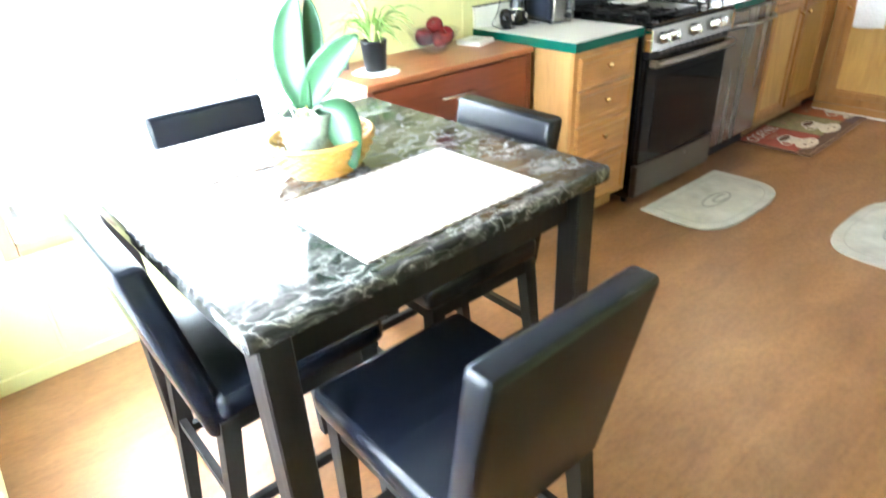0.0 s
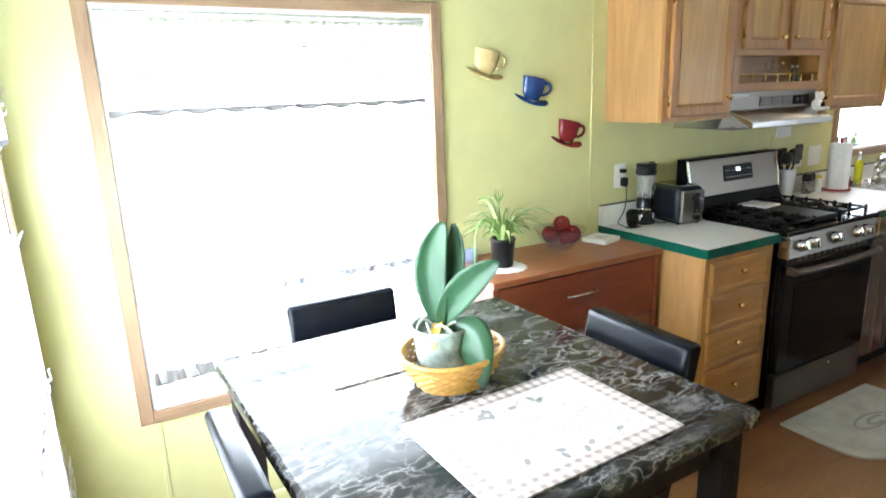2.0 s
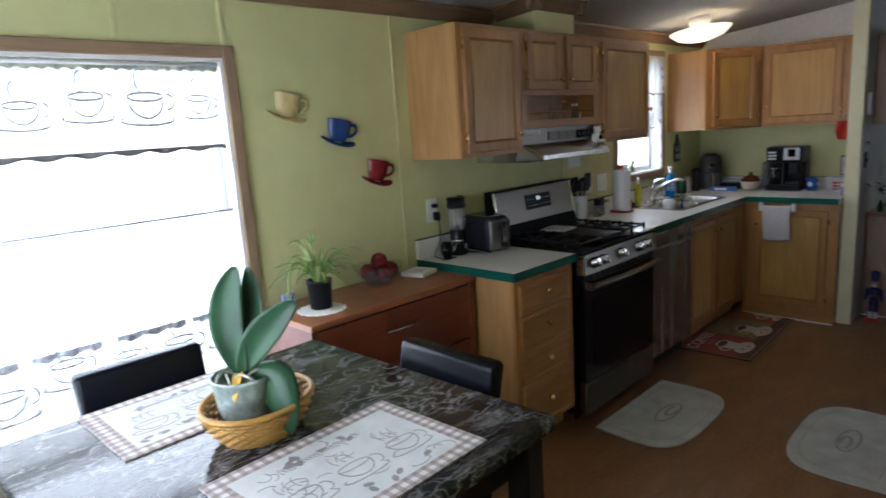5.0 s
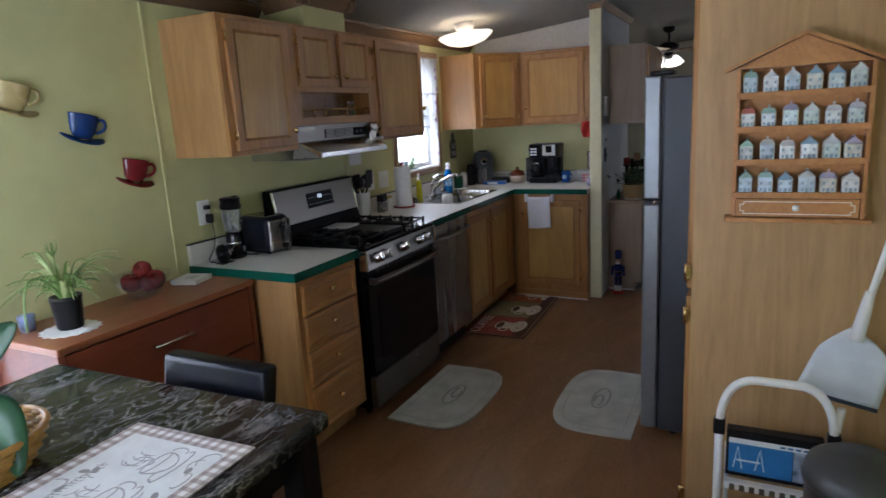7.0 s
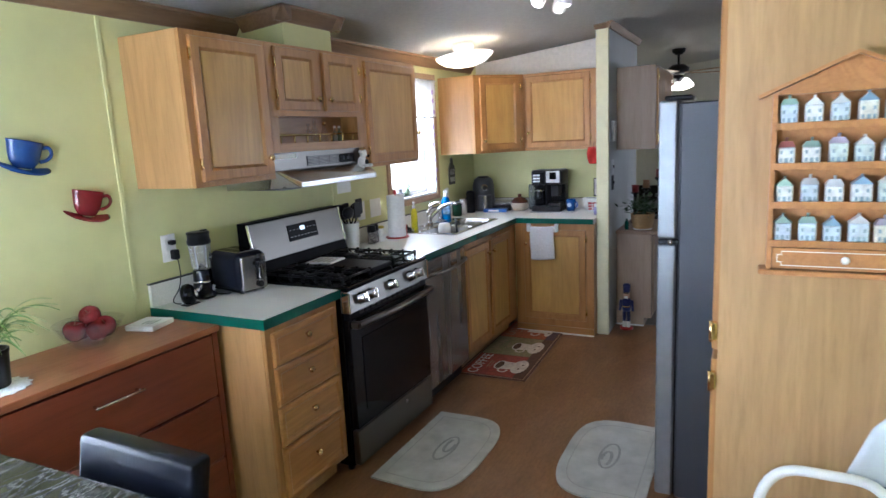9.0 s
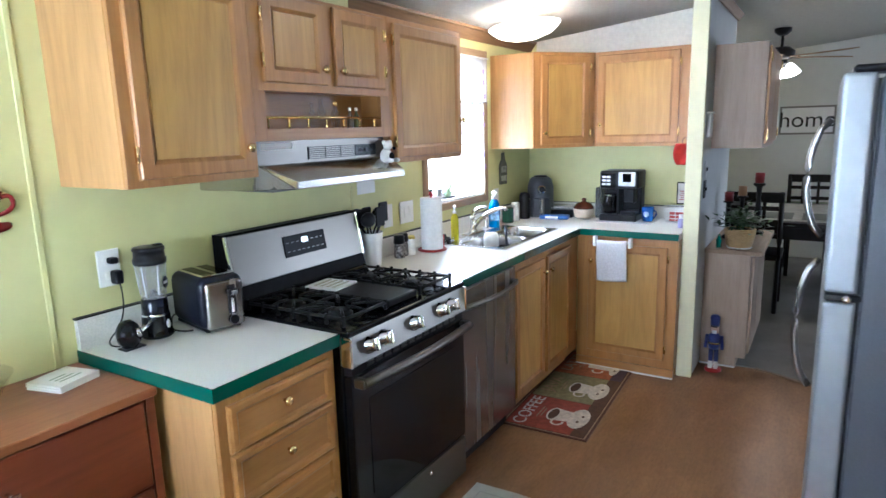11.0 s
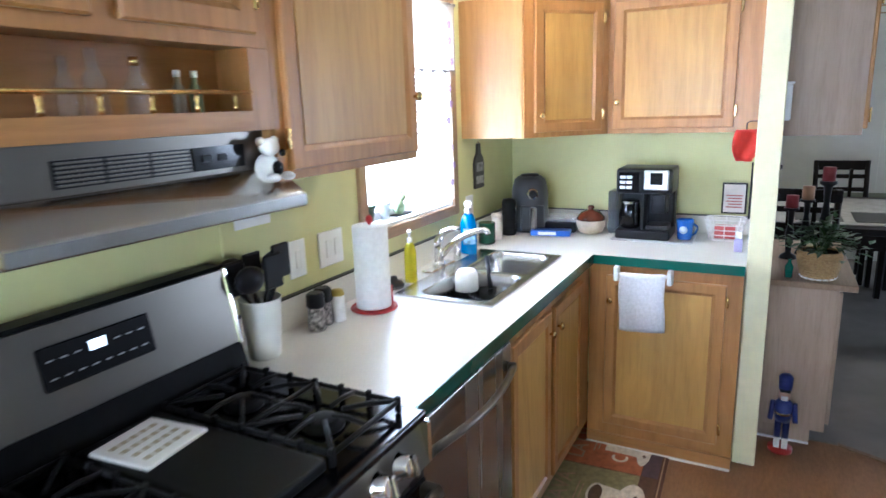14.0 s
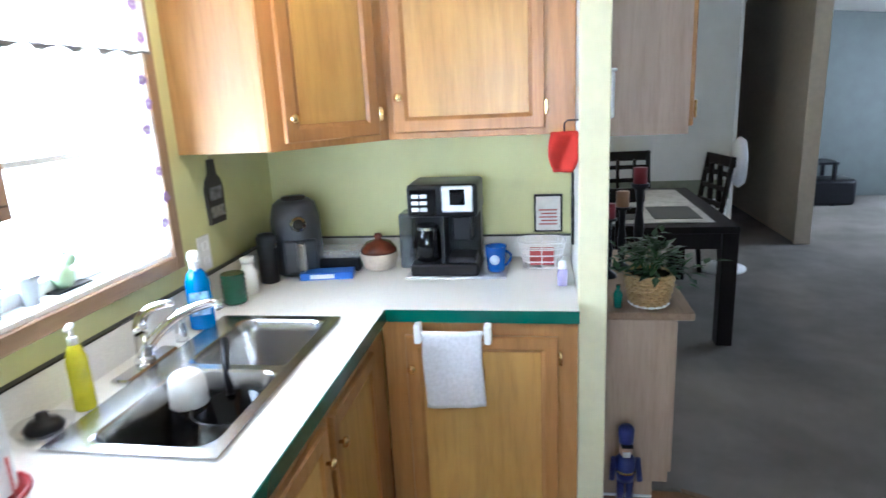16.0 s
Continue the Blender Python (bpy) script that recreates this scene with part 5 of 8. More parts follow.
def hood():
    root = thing("range_hood", pose(0, 0, 0), "stainless under-cabinet range hood with a slanted corner", "range hood")
    bm = B()
    low = [(3.367, WY), (3.409, 2.565), (3.502, 2.444), (4.136, 2.424), (4.140, WY)]
    for x, y in low:
        bm.verts.new((x, y, 1.362))
    for p in ((3.409, 2.565, 1.440), (3.502, 2.444, 1.393), (4.136, 2.424, 1.393), (3.388, 2.51, 1.456), (4.125, 2.51, 1.456), (3.367, WY, 1.456), (4.140, WY, 1.456)):
        bm.verts.new(p)
    bmesh.ops.convex_hull(bm, input=list(bm.verts))
    bmesh.ops.dissolve_limit(bm, angle_limit=0.02, verts=list(bm.verts), edges=list(bm.edges))
    bmesh.ops.bevel(bm, geom=list(bm.edges), offset=0.004, segments=2, affect="EDGES", profile=0.5)
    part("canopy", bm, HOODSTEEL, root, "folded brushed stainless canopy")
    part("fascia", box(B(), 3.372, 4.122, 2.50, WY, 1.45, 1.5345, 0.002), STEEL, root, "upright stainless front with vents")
    v = part("vent_grille", box(B(), 3.622, 3.890, 2.4965, 2.5005, 1.462, 1.508), BLACK, root, "dark slotted vent")
    for g in range(3):
        for k in range(6):
            part("slat", box(B(), 3.626 + 0.0885 * g, 3.708 + 0.0885 * g, 2.4935, 2.4965, 1.465 + 0.0072 * k, 1.4685 + 0.0072 * k), STEEL, v)
    sw = part("switch_plate", box(B(), 3.895, 4.028, 2.4955, 2.5005, 1.462, 1.508), ENAMEL, root)
    for k in range(2):
        part("switch", box(B(), 3.915 + 0.040 * k, 3.938 + 0.040 * k, 2.4925, 2.4955, 1.478, 1.492, 0.002), BLACK, sw)
    part("sticker", box(B(), 3.395, 3.545, 2.4985, 2.5005, 1.505, 1.527), WHITE, root, "small pale sticker")
    part("filter", box(B(), 3.44, 4.08, 2.50, 2.74, 1.356, 1.363), plain("grey_filter_mesh", (0.25, 0.25, 0.25), 0.5, 0.8, 0.2, 200.0), root)


hood()


def fridge():
    root = thing("refrigerator", pose(3.672, 0.84, 0), "stainless top-freezer refrigerator with dark slate sides", "refrigerator")
    part("cabinet_shell", box(B(), 0.005, 0.735, -0.735, -0.078, 0.03, 1.655, 0.006), FRIDGESIDE, root, "dark slate grey side")
    for x in (0.06, 0.68):
        part("foot", lathe(B(), [(0.02, 0), (0.02, 0.03)], 10, (x, -0.14, 0)), BLACK, root)
    part("hinge_cover", box(B(), 0.0, 0.12, -0.12, -0.02, 1.664, 1.682, 0.006), BLACK, root)
    part("gasket", box(B(), 0.015, 0.725, -0.078, -0.07, 0.04, 1.65), BLACK, root)
    for z0, z1, h0, h1 in ((0.035, 1.112, 0.62, 1.085), (1.135, 1.665, 1.165, 1.56)):
        d = part("door", box(B(), 0.0, 0.74, -0.070, 0.0, z0, z1, 0.010, 3), DOORSTEEL, root, "light stainless door")
        hi = (h0, h1) if z0 > 1 else (h1, h0)
        pts = [(0.695, 0.012 + 0.058 * math.sin(math.pi * k / 12) ** 0.55, h0 + (h1 - h0) * k / 12) for k in range(13)]
        part("handle", tube(B(), pts, 0.012, 10), STEELZ, d, "long bowed metal handle")
    mid = part("middle_hinge", box(B(), 0.0, 0.07, -0.08, -0.002, 1.114, 1.133, 0.004), BLACK, root)
    part("hinge_pin", lathe(B(), [(0.010, 0), (0.010, 0.012), (0.0, 0.014)], 12, m=pose(-0.001, -0.05, 1.1235, 0, -90)), CHROME, mid)


fridge()

# ---- floor mats and rug ----
def oval_mat(m, w, d, flat, label):
    """A floor mat with a straight edge on one long side, the other rounded."""
    pts = []
    for k in range(25):
        a = math.pi * k / 24
        c, s = math.cos(a), math.sin(a)
        pts.append((w / 2 * math.copysign(abs(c) ** 0.62, c), -d + d * flat - (0) - d * (1 - flat) * 0 + (d * flat) * -(abs(s) ** 0.62)))
    pts = [(x, y) for x, y in pts]
    out = [(w / 2 * 0.98, 0.0)] + pts + [(-w / 2 * 0.98, 0.0)]
    root = thing("floor_mat", m, label, "floor mat", "grey floor mats")
    part("woven_top", slab(B(), out, 0, 0.010), MATRUG, root)
    inner = [(x * 0.84, -d * 0.5 + (y + d * 0.5) * 0.78) for x, y in out]
    bm = B()
    n = len(inner)
    zs = [(x * 1.02, -d * 0.5 + (y + d * 0.5) * 1.03) for x, y in inner]
    va, vb = [bm.verts.new((x, y, 0.0105)) for x, y in inner], [bm.verts.new((x, y, 0.0105)) for x, y in zs]
    for k in range(n):
        bm.faces.new((va[k], va[(k + 1) % n], vb[(k + 1) % n], vb[k]))
    part("stitched_ring", bm, plain("darker_grey_thread", (0.40, 0.40, 0.37), 0.95), root)
    bm = B()
    flat_ring(bm, 0.0, -d * 0.5, w * 0.16, d * 0.10, 0, 6.28, 0.006, 0.0102, 20)
    flat_ring(bm, 0.03, -d * 0.52, w * 0.09, d * 0.05, 0.5, 5.0, 0.008, 0.0102, 14)
    part("stitched_motif", bm, plain("grey_thread", (0.33, 0.33, 0.31), 0.95), root)


oval_mat(pose(3.735, 2.075, 0.0005, 0, 0, 0), 0.76, 0.43, 0.55, "pale grey half-oval floor mat before the stove")
oval_mat(pose(3.955, 0.87, 0.0005, 0, 0, 180), 0.76, 0.43, 0.55, "pale grey half-oval floor mat before the refrigerator")


def coffee_rug():
    root = thing("kitchen_rug", pose(4.70, 1.775, 0.0005, 0, 0, 2.0), "red and green coffee-themed kitchen rug with cups", "rug")
    L, W = 1.22, 0.475
    cloth = lambda n, c: plain(n, c, 0.95, 0, 0.12, 40.0, 0.5)
    part("backing", box(B(), 0, L, 0, W, 0, 0.006), cloth("dark_border_cloth", (0.10, 0.045, 0.03)), root)
    RED, OLV, RUST = cloth("brick_red_cloth", (0.30, 0.065, 0.04)), cloth("olive_cloth", (0.24, 0.21, 0.10)), cloth("rust_cloth", (0.36, 0.11, 0.045))
    CRM, BRN = cloth("cream_cloth", (0.62, 0.56, 0.47)), cloth("brown_cloth", (0.10, 0.05, 0.03))
    TAN = cloth("tan_line_cloth", (0.33, 0.22, 0.13))
    n = 3
    bm = B()
    for q in ((0.012, L - 0.012, 0.012, 0.018), (0.012, L - 0.012, W - 0.018, W - 0.012), (0.012, 0.018, 0.012, W - 0.012), (L - 0.018, L - 0.012, 0.012, W - 0.012)):
        box(bm, *q, 0.0061, 0.0068)
    part("border_line", bm, TAN, root)
    for k, (c, word) in enumerate(((RED, "COFFEE"), (OLV, "JAVA"), (RUST, "LATTE"))):
        x0, x1 = 0.025 + k * 0.392, 0.025 + k * 0.392 + 0.386
        p = part("field", box(B(), x0, x1, 0.095, W - 0.025, 0.006, 0.0068), c, root)
        part("side_strip", box(B(), x0, x1, 0.025, 0.092, 0.006, 0.0068), (BRN if k != 2 else cloth("plum_cloth", (0.08, 0.05, 0.06))), root)
        cx = (x0 + x1) / 2
        # a cup lying across the field, and its saucer
        cup = B()
        slab(cup, [(cx - 0.075, 0.245), (cx + 0.075, 0.245), (cx + 0.055, 0.13), (cx - 0.055, 0.13)] if k < 2 else [(cx - 0.045, 0.275), (cx + 0.065, 0.275), (cx + 0.055, 0.13), (cx - 0.055, 0.13)], 0.0069, 0.0076)
        part("cup_motif", cup, CRM, p)
        sau = B()
        slab(sau, [(cx + 0.12 * math.cos(a), 0.105 + (0.055 if k < 2 else 0.03) * math.sin(a)) for a in (j * 0.314 for j in range(20))], 0.0070, 0.0078)
        part("saucer_motif", sau, CRM, p)
        if k < 2:
            mouth = slab(B(), [(cx + 0.068 * math.cos(a), 0.245 + 0.028 * math.sin(a)) for a in (j * 0.314 for j in range(20))], 0.0077, 0.0082)
            rim = B()
            flat_ring(rim, cx, 0.245, 0.072, 0.031, 0, 6.3, 0.005, 0.0078, 20)
            part("coffee_motif", mouth, BRN, p), part("rim_motif", rim, CRM, p)
        ear = B()
        flat_ring(ear, cx - 0.085, 0.20, 0.032, 0.030, 1.2, 5.2, 0.006, 0.0072, 12)
        part("ear_motif", ear, CRM, p)
        bean = B()
        for j in range(2):
            slab(bean, [(cx + 0.03 - 0.07 * j + 0.012 * math.cos(a), 0.09 + 0.012 * j + 0.008 * math.sin(a)) for a in (i * 0.628 for i in range(10))], 0.0079, 0.0083)
        part("bean_motif", bean, BRN, p)
        written("lettering", word, 0.105, CRM if k == 0 else TAN, p, pose(cx, 0.385, 0.0074, 0, 0, 0))
        bars = B()
        for j in range(2):
            box(bars, cx - 0.07 + 0.02 * j, cx + 0.07 - 0.02 * j, 0.318 - 0.018 * j, 0.324 - 0.018 * j, 0.0069, 0.0073)
        part("small_print", bars, TAN, p)


coffee_rug()


# ---- lamps ----
MILK = glow("lit_milk_glass", (1.0, 0.84, 0.58), 3.0)
cz = ceil_z(2.38)
dl = thing("ceiling_lamp", pose(5.3, 2.38, cz - 0.055, -6), "round frosted glass ceiling lamp, switched on", "lamp")
part("base_plate", lathe(B(), [(0.02, -0.012), (0.06, -0.002), (0.075, 0.02), (0.075, 0.056)], 36), WHITE, dl)
part("stem", tube(B(), [(0, 0, -0.10), (0, 0, 0.0)], 0.006, 8), BRASS, dl)
sh = part("shade", lathe(B(), [(0.02, -0.108), (0.09, -0.101), (0.15, -0.081), (0.19, -0.051), (0.205, -0.034), (0.20, -0.032), (0.185, -0.048), (0.09, -0.094), (0.0, -0.102)], 36, cap=False), MILK, dl, "warm lit bowl shade")
sh.visible_shadow = False
cz = ceil_z(1.45)
sp = thing("ceiling_spotlight", pose(4.40, 1.45, cz - 0.004, -6), "white ceiling fitting with three lit spot heads", "lamp")
part("base_plate", lathe(B(), [(0.06, -0.03), (0.065, -0.02), (0.065, 0.0)], 24), WHITE, sp)
for dx, dy, a in ((-0.12, 0.05, 40), (0.0, -0.05, 0), (0.12, 0.02, -50)):
    hd = part("spot_head", lathe(B(), [(0.02, 0.035), (0.03, 0.02), (0.036, -0.03), (0.034, -0.034)], 18, (dx, dy, -0.075), pose(0, 0, 0, 20, a)), WHITE, sp)
    b_ = part("bulb", lathe(B(), [(0.0, -0.048), (0.02, -0.044), (0.03, -0.034), (0.0, -0.03)], 18, (dx, dy, -0.075), pose(0, 0, 0, 20, a), cap=False), glow("lit_bulb", (1.0, 0.9, 0.75), 8.0), hd)
    b_.visible_shadow = False
    part("arm", tube(B(), [(0, 0, -0.02), (dx * 0.9, dy * 0.9, -0.045)], 0.006, 6), WHITE, sp)


# ---- pantry side: rack, jars, dustpan, step stool ----
def spice_rack():
    root = thing("spice_rack", pose(3.0, 0.293, 1.18, 0, 0, -90), "wooden spice rack with gabled roof, four shelves and drawer", "shelf")
    w, d = 0.35, 0.055
    for x in (-w / 2, w / 2 - 0.011):
        part("side", box(B(), x, x + 0.011, -d, 0, 0.01, 0.455), RACKWOOD, root)
    part("back", box(B(), -w / 2 + 0.011, w / 2 - 0.011, -0.006, 0, 0.0, 0.455), RACKWOOD, root)
    part("foot_rail", box(B(), -w / 2 - 0.018, w / 2 + 0.018, -d - 0.012, 0, -0.004, 0.010, 0.003), RACKWOOD, root)
    for z in (0.072, 0.172, 0.270, 0.370):
        part("shelf", box(B(), -w / 2 + 0.011, w / 2 - 0.011, -d, -0.006, z, z + 0.009), RACKWOOD, root)
        part("guard", box(B(), -w / 2 + 0.002, w / 2 - 0.002, -d - 0.004, -d, z - 0.002, z + 0.016, 0.001), RACKWOOD, root)
    bm = B()
    a = [bm.verts.new(p) for p in ((-w / 2, -d, 0.455), (w / 2, -d, 0.455), (0, -d, 0.54))]
    b = [bm.verts.new((v.co.x, 0, v.co.z)) for v in a]
    bm.faces.new(a), bm.faces.new(b[::-1])
    for k in range(3):
        bm.faces.new((a[k], a[(k + 1) % 3], b[(k + 1) % 3], b[k]))
    part("gable", bm, RACKWOOD, root)
    for s in (-1, 1):
        bm = B()
        p, q = Vector((0, 0, 0.549)), Vector((s * (w / 2 + 0.034), 0, 0.456))
        n = Vector((-(q - p).z, 0, (q - p).x)).normalized() * 0.009 * s
        v = [bm.verts.new(c) for y in (-d - 0.018, 0) for c in (p + Vector((0, y, 0)), q + Vector((0, y, 0)), q - n + Vector((0, y, 0)), p - n + Vector((0, y, 0)))]
        bm.faces.new(v[:4]), bm.faces.new(v[4:][::-1])
        for k in range(4):
            bm.faces.new((v[k], v[(k + 1) % 4], v[4 + (k + 1) % 4], v[4 + k]))
        part("roof_board", bm, RACKWOOD, root)
    dr = part("drawer", box(B(), -w / 2 + 0.013, w / 2 - 0.013, -d - 0.003, -0.008, 0.013, 0.068, 0.002), RACKWOOD, root)
    bm = B()
    x0, x1, z0, z1, t = -w / 2 + 0.024, w / 2 - 0.024, 0.021, 0.060, 0.0022
    y0, y1 = -d - 0.0042, -d - 0.003
    box(bm, x0 + 0.012, x1 - 0.012, y0, y1, z0, z0 + t), box(bm, x0 + 0.012, x1 - 0.012, y0, y1, z1 - t, z1)
    box(bm, x0, x0 + t, y0, y1, z0 + 0.011, z1 - 0.011), box(bm, x1 - t, x1, y0, y1, z0 + 0.011, z1 - 0.011)
    for x, sx in ((x0, 1), (x1, -1)):
        for z, sz in ((z0, 1), (z1, -1)):
            box(bm, min(x, x + sx * 0.012), max(x, x + sx * 0.012), y0, y1, z + sz * 0.010 - t / 2, z + sz * 0.010 + t / 2)
            box(bm, x + sx * 0.011 - t / 2, x + sx * 0.011 + t / 2, y0, y1, min(z, z + sz * 0.011), max(z, z + sz * 0.011))
    part("cream_line", bm, CREAMW, dr, "thin cream painted line")
    part("knob", lathe(B(), [(0.005, 0), (0.010, 0.006), (0.009, 0.012), (0.0, 0.013)], 14, m=pose(0, -d - 0.003, 0.041, 90)), WHITE, dr, "round white knob")
    return root


spice_rack()
JARS = [plain("glazed_" + n, c, 0.3, 0, 0.1, 60.0) for n, c in (("white", (0.70, 0.71, 0.73)), ("pale_blue", (0.56, 0.64, 0.73)), ("mint", (0.58, 0.66, 0.65)), ("cream", (0.68, 0.66, 0.60)))]
ROOFS = [plain("roof_" + n, c, 0.35) for n, c in (("blue", (0.25, 0.38, 0.52)), ("white", (0.62, 0.64, 0.66)), ("green", (0.33, 0.47, 0.42)), ("lilac", (0.45, 0.42, 0.55)), ("red", (0.40, 0.14, 0.13)))]
JINK = plain("blue_grey_paint", (0.28, 0.37, 0.45), 0.5)
rnd = random.Random(21)
for row in range(4):
    for k in range(6):
        body, roof = JARS[rnd.randrange(4)], ROOFS[rnd.choice((0, 1, 1, 2, 3))]
        if (row, k) == (2, 0):
            roof = ROOFS[4]
        h = 0.048 + rnd.uniform(-0.004, 0.004)
        hw = 0.0195 if row > 1 or k < 3 else 0.0215
        y = 0.293 + 0.139 - k * 0.0555 + rnd.uniform(-0.002, 0.002)
        z = 1.18 + (0.0815, 0.1815, 0.2795, 0.3795)[row]
        j = thing("spice_jar", pose(3.0 - 0.028, y, z, 0, 0, -90), "small painted ceramic spice jar shaped like a house", "jar", "house-shaped spice jars")
        part("jar_body", box(B(), -hw, hw, -0.017, 0.015, 0, h, 0.003), body, j)
        bm = B()
        g = rnd.random() < 0.5
        e = hw + 0.0015
        if g:
            pts = [(-e, h), (e, h), (0, h + 0.020)]
            a, b = ([bm.verts.new((x, yy, zz)) for x, zz in pts] for yy in (-0.0185, 0.0165))
            bm.faces.new(a), bm.faces.new(b[::-1])
            for q in range(3):
                bm.faces.new((a[q], a[(q + 1) % 3], b[(q + 1) % 3], b[q]))
        else:
            lo = [bm.verts.new(c) for c in ((-e, -0.0185, h), (e, -0.0185, h), (e, 0.0165, h), (-e, 0.0165, h))]
            hi = [bm.verts.new((c.co.x * 0.62, c.co.y * 0.5, h + 0.014)) for c in lo]
            bm.faces.new(lo[::-1]), bm.faces.new(hi)
            for q in range(4):
                bm.faces.new((lo[q], lo[(q + 1) % 4], hi[(q + 1) % 4], hi[q]))
        lid = part("lid", bm, roof, j)
        part("chimney", box(B(), -0.003, 0.003, -0.004, 0.002, h + 0.012, h + 0.024), roof, lid)
        bm = B()
        box(bm, -0.004, 0.004, -0.0178, -0.0168, 0.002, 0.018)
        for sx in (-1, 1):
            box(bm, sx * 0.0115 - 0.003, sx * 0.0115 + 0.003, -0.0178, -0.0168, 0.008, 0.018), box(bm, sx * 0.0115 - 0.003, sx * 0.0115 + 0.003, -0.0178, -0.0168, 0.028, 0.037)
        part("painted_windows", bm, JINK, j)["kind"] = "stuff"

# upright dustpan and its broom pole
dp = thing("dustpan", pose(2.935, 0.115, 0), "white long-handled dustpan leaning against the pantry", "dustpan")
PALE = plain("pale_blue_plastic", (0.62, 0.66, 0.72), 0.35, 0, 0.03)


def pan_fn(u, v):
    x = (2 * u - 1)
    half = 0.108 * (0.80 + 0.2 * (1 - v)) if v < 0.6 else 0.108 * (0.88 - 1.75 * (v - 0.6) ** 1.5 * 1.4)
    half = max(half, 0.018)
    return (-0.02 - 0.035 * (1 - v) * (1 - 0.2 * x * x), -half * x + 0.012 - 0.06 * (v - 0.5), 0.655 + 0.195 * v + 0.022 * x * -1)


part("pan", sheet(B(), 12, 14, pan_fn, 0.006), PALE, dp, "broad pale dustpan blade")
part("rubber_lip", tube(B(), [(-0.055, 0.146, 0.672), (-0.063, 0.042, 0.652), (-0.055, -0.062, 0.629)], 0.006, 6), plain("dark_blue_rubber", (0.03, 0.04, 0.08), 0.6), dp)
part("socket", tube(B(), [(-0.018, 0.0, 0.83), (-0.012, -0.018, 0.93), (-0.010, -0.026, 0.98)], 0.020, 12, 0.013), WHITE, dp)
part("pole", tube(B(), [(-0.010, -0.026, 0.96), (0.010, -0.088, 1.24)], 0.0105, 10), WHITE, dp)
part("grip", tube(B(), [(0.009, -0.086, 1.225), (0.012, -0.096, 1.27), (0.016, -0.103, 1.32)], 0.016, 12, 0.013), WHITE, dp)
part("hang_cap", box(B(), 0.0, 0.004, -0.108, -0.088, 1.265, 1.315, 0.001), plain("navy_inset", (0.02, 0.03, 0.08), 0.5), dp)
br = thing("broom", pose(2.84, 0.15, 0), "white broom pole standing behind the step stool", "broom")
part("pole", tube(B(), [(0.0, 0.06, 0.06), (0.045, -0.01, 0.62)], 0.012, 10), WHITE, br)
bm = B()
box(bm, -0.02, 0.02, -0.07, 0.19, 0.05, 0.09, 0.008)
part("brush_block", bm, PALE, br)
bm = B()
rnd = random.Random(2)
for k in range(60):
    x, y = rnd.uniform(-0.016, 0.016), rnd.uniform(-0.06, 0.18)
    tube(bm, [(x, y, 0.05), (x * 1.5, y * 1.1, 0.0)], 0.002, 4)
part("bristle", bm, BLACK, br)["kind"] = "stuff"


def step_stool():
    root = thing("step_stool", pose(2.75, 0.32, 0), "folded white metal step stool with a printed box sleeve", "step stool")
    y0, y1 = 0.15, -0.15
    hoop = [(0.0, y0, 0.0), (0.0, y0, 0.58)] + arc((0, y0, 0.58), (0, y0 - 0.005, 0.735), (0, 0.05, 0.735), 8) + arc((0, -0.05, 0.735), (0, y1 + 0.005, 0.735), (0, y1, 0.58), 8) + [(0, y1, 0.0)]
    part("front_frame", tube(B(), hoop, 0.0125, 10), WHITE, root, "bent white steel tube")
    part("rear_frame", tube(B(), [(0.05, 0.125, 0.0), (0.035, 0.125, 0.50), (0.035, -0.125, 0.50), (0.05, -0.125, 0.0)], 0.010, 8), WHITE, root)
    for y in (y0, y1):
        part("joint", box(B(), -0.016, 0.016, y - 0.017, y + 0.017, 0.55, 0.60, 0.004), BLACK, root)
        part("rubber_foot", lathe(B(), [(0.017, 0.0), (0.016, 0.03), (0.013, 0.035)], 12, (0, y, 0)), BLACK, root)
    part("step", box(B(), -0.03, 0.03, -0.13, 0.13, 0.20, 0.225, 0.006), BLACK, root)
    tr = part("tread", box(B(), -0.014, 0.02, -0.132, 0.132, 0.37, 0.395, 0.004), WHITE, root)
    for k in range(9):
        part("tread_rib", box(B(), -0.017, -0.014, -0.12 + k * 0.0275, -0.105 + k * 0.0275, 0.373, 0.392), STEEL, tr)
    sl = part("card_sleeve", box(B(), -0.022, 0.022, -0.128, 0.128, 0.425, 0.575, 0.003), BLACK, root, "glossy printed card sleeve")
    part("blue_panel", box(B(), -0.0235, -0.022, -0.05, 0.12, 0.44, 0.535), plain("printed_blue", (0.04, 0.20, 0.48), 0.3), sl)
    part("white_band", box(B(), -0.0235, -0.022, -0.122, 0.12, 0.536, 0.552), WHITE, sl)
    part("photo_panel", box(B(), -0.0235, -0.022, -0.122, -0.052, 0.44, 0.535), plain("grey_photo", (0.30, 0.32, 0.38), 0.3, 0, 0.3, 30.0), sl)
    bm = B()
    for y in (0.095, 0.035):
        tube(bm, [(-0.0238, y + 0.012, 0.455), (-0.0238, y, 0.525), (-0.0238, y - 0.012, 0.455)], 0.0022, 5)
    tube(bm, [(-0.0238, 0.098, 0.482), (-0.0238, 0.035, 0.482)], 0.003, 5)
    part("pictogram", bm, WHITE, sl)
    bm = B()
    for k in range(5):
        box(bm, -0.0242, -0.0236, -0.11 + 0.02 * k, -0.096 + 0.02 * k, 0.541, 0.547)
    part("small_print", bm, plain("blue_print", (0.05, 0.15, 0.35), 0.5), sl)
    return root


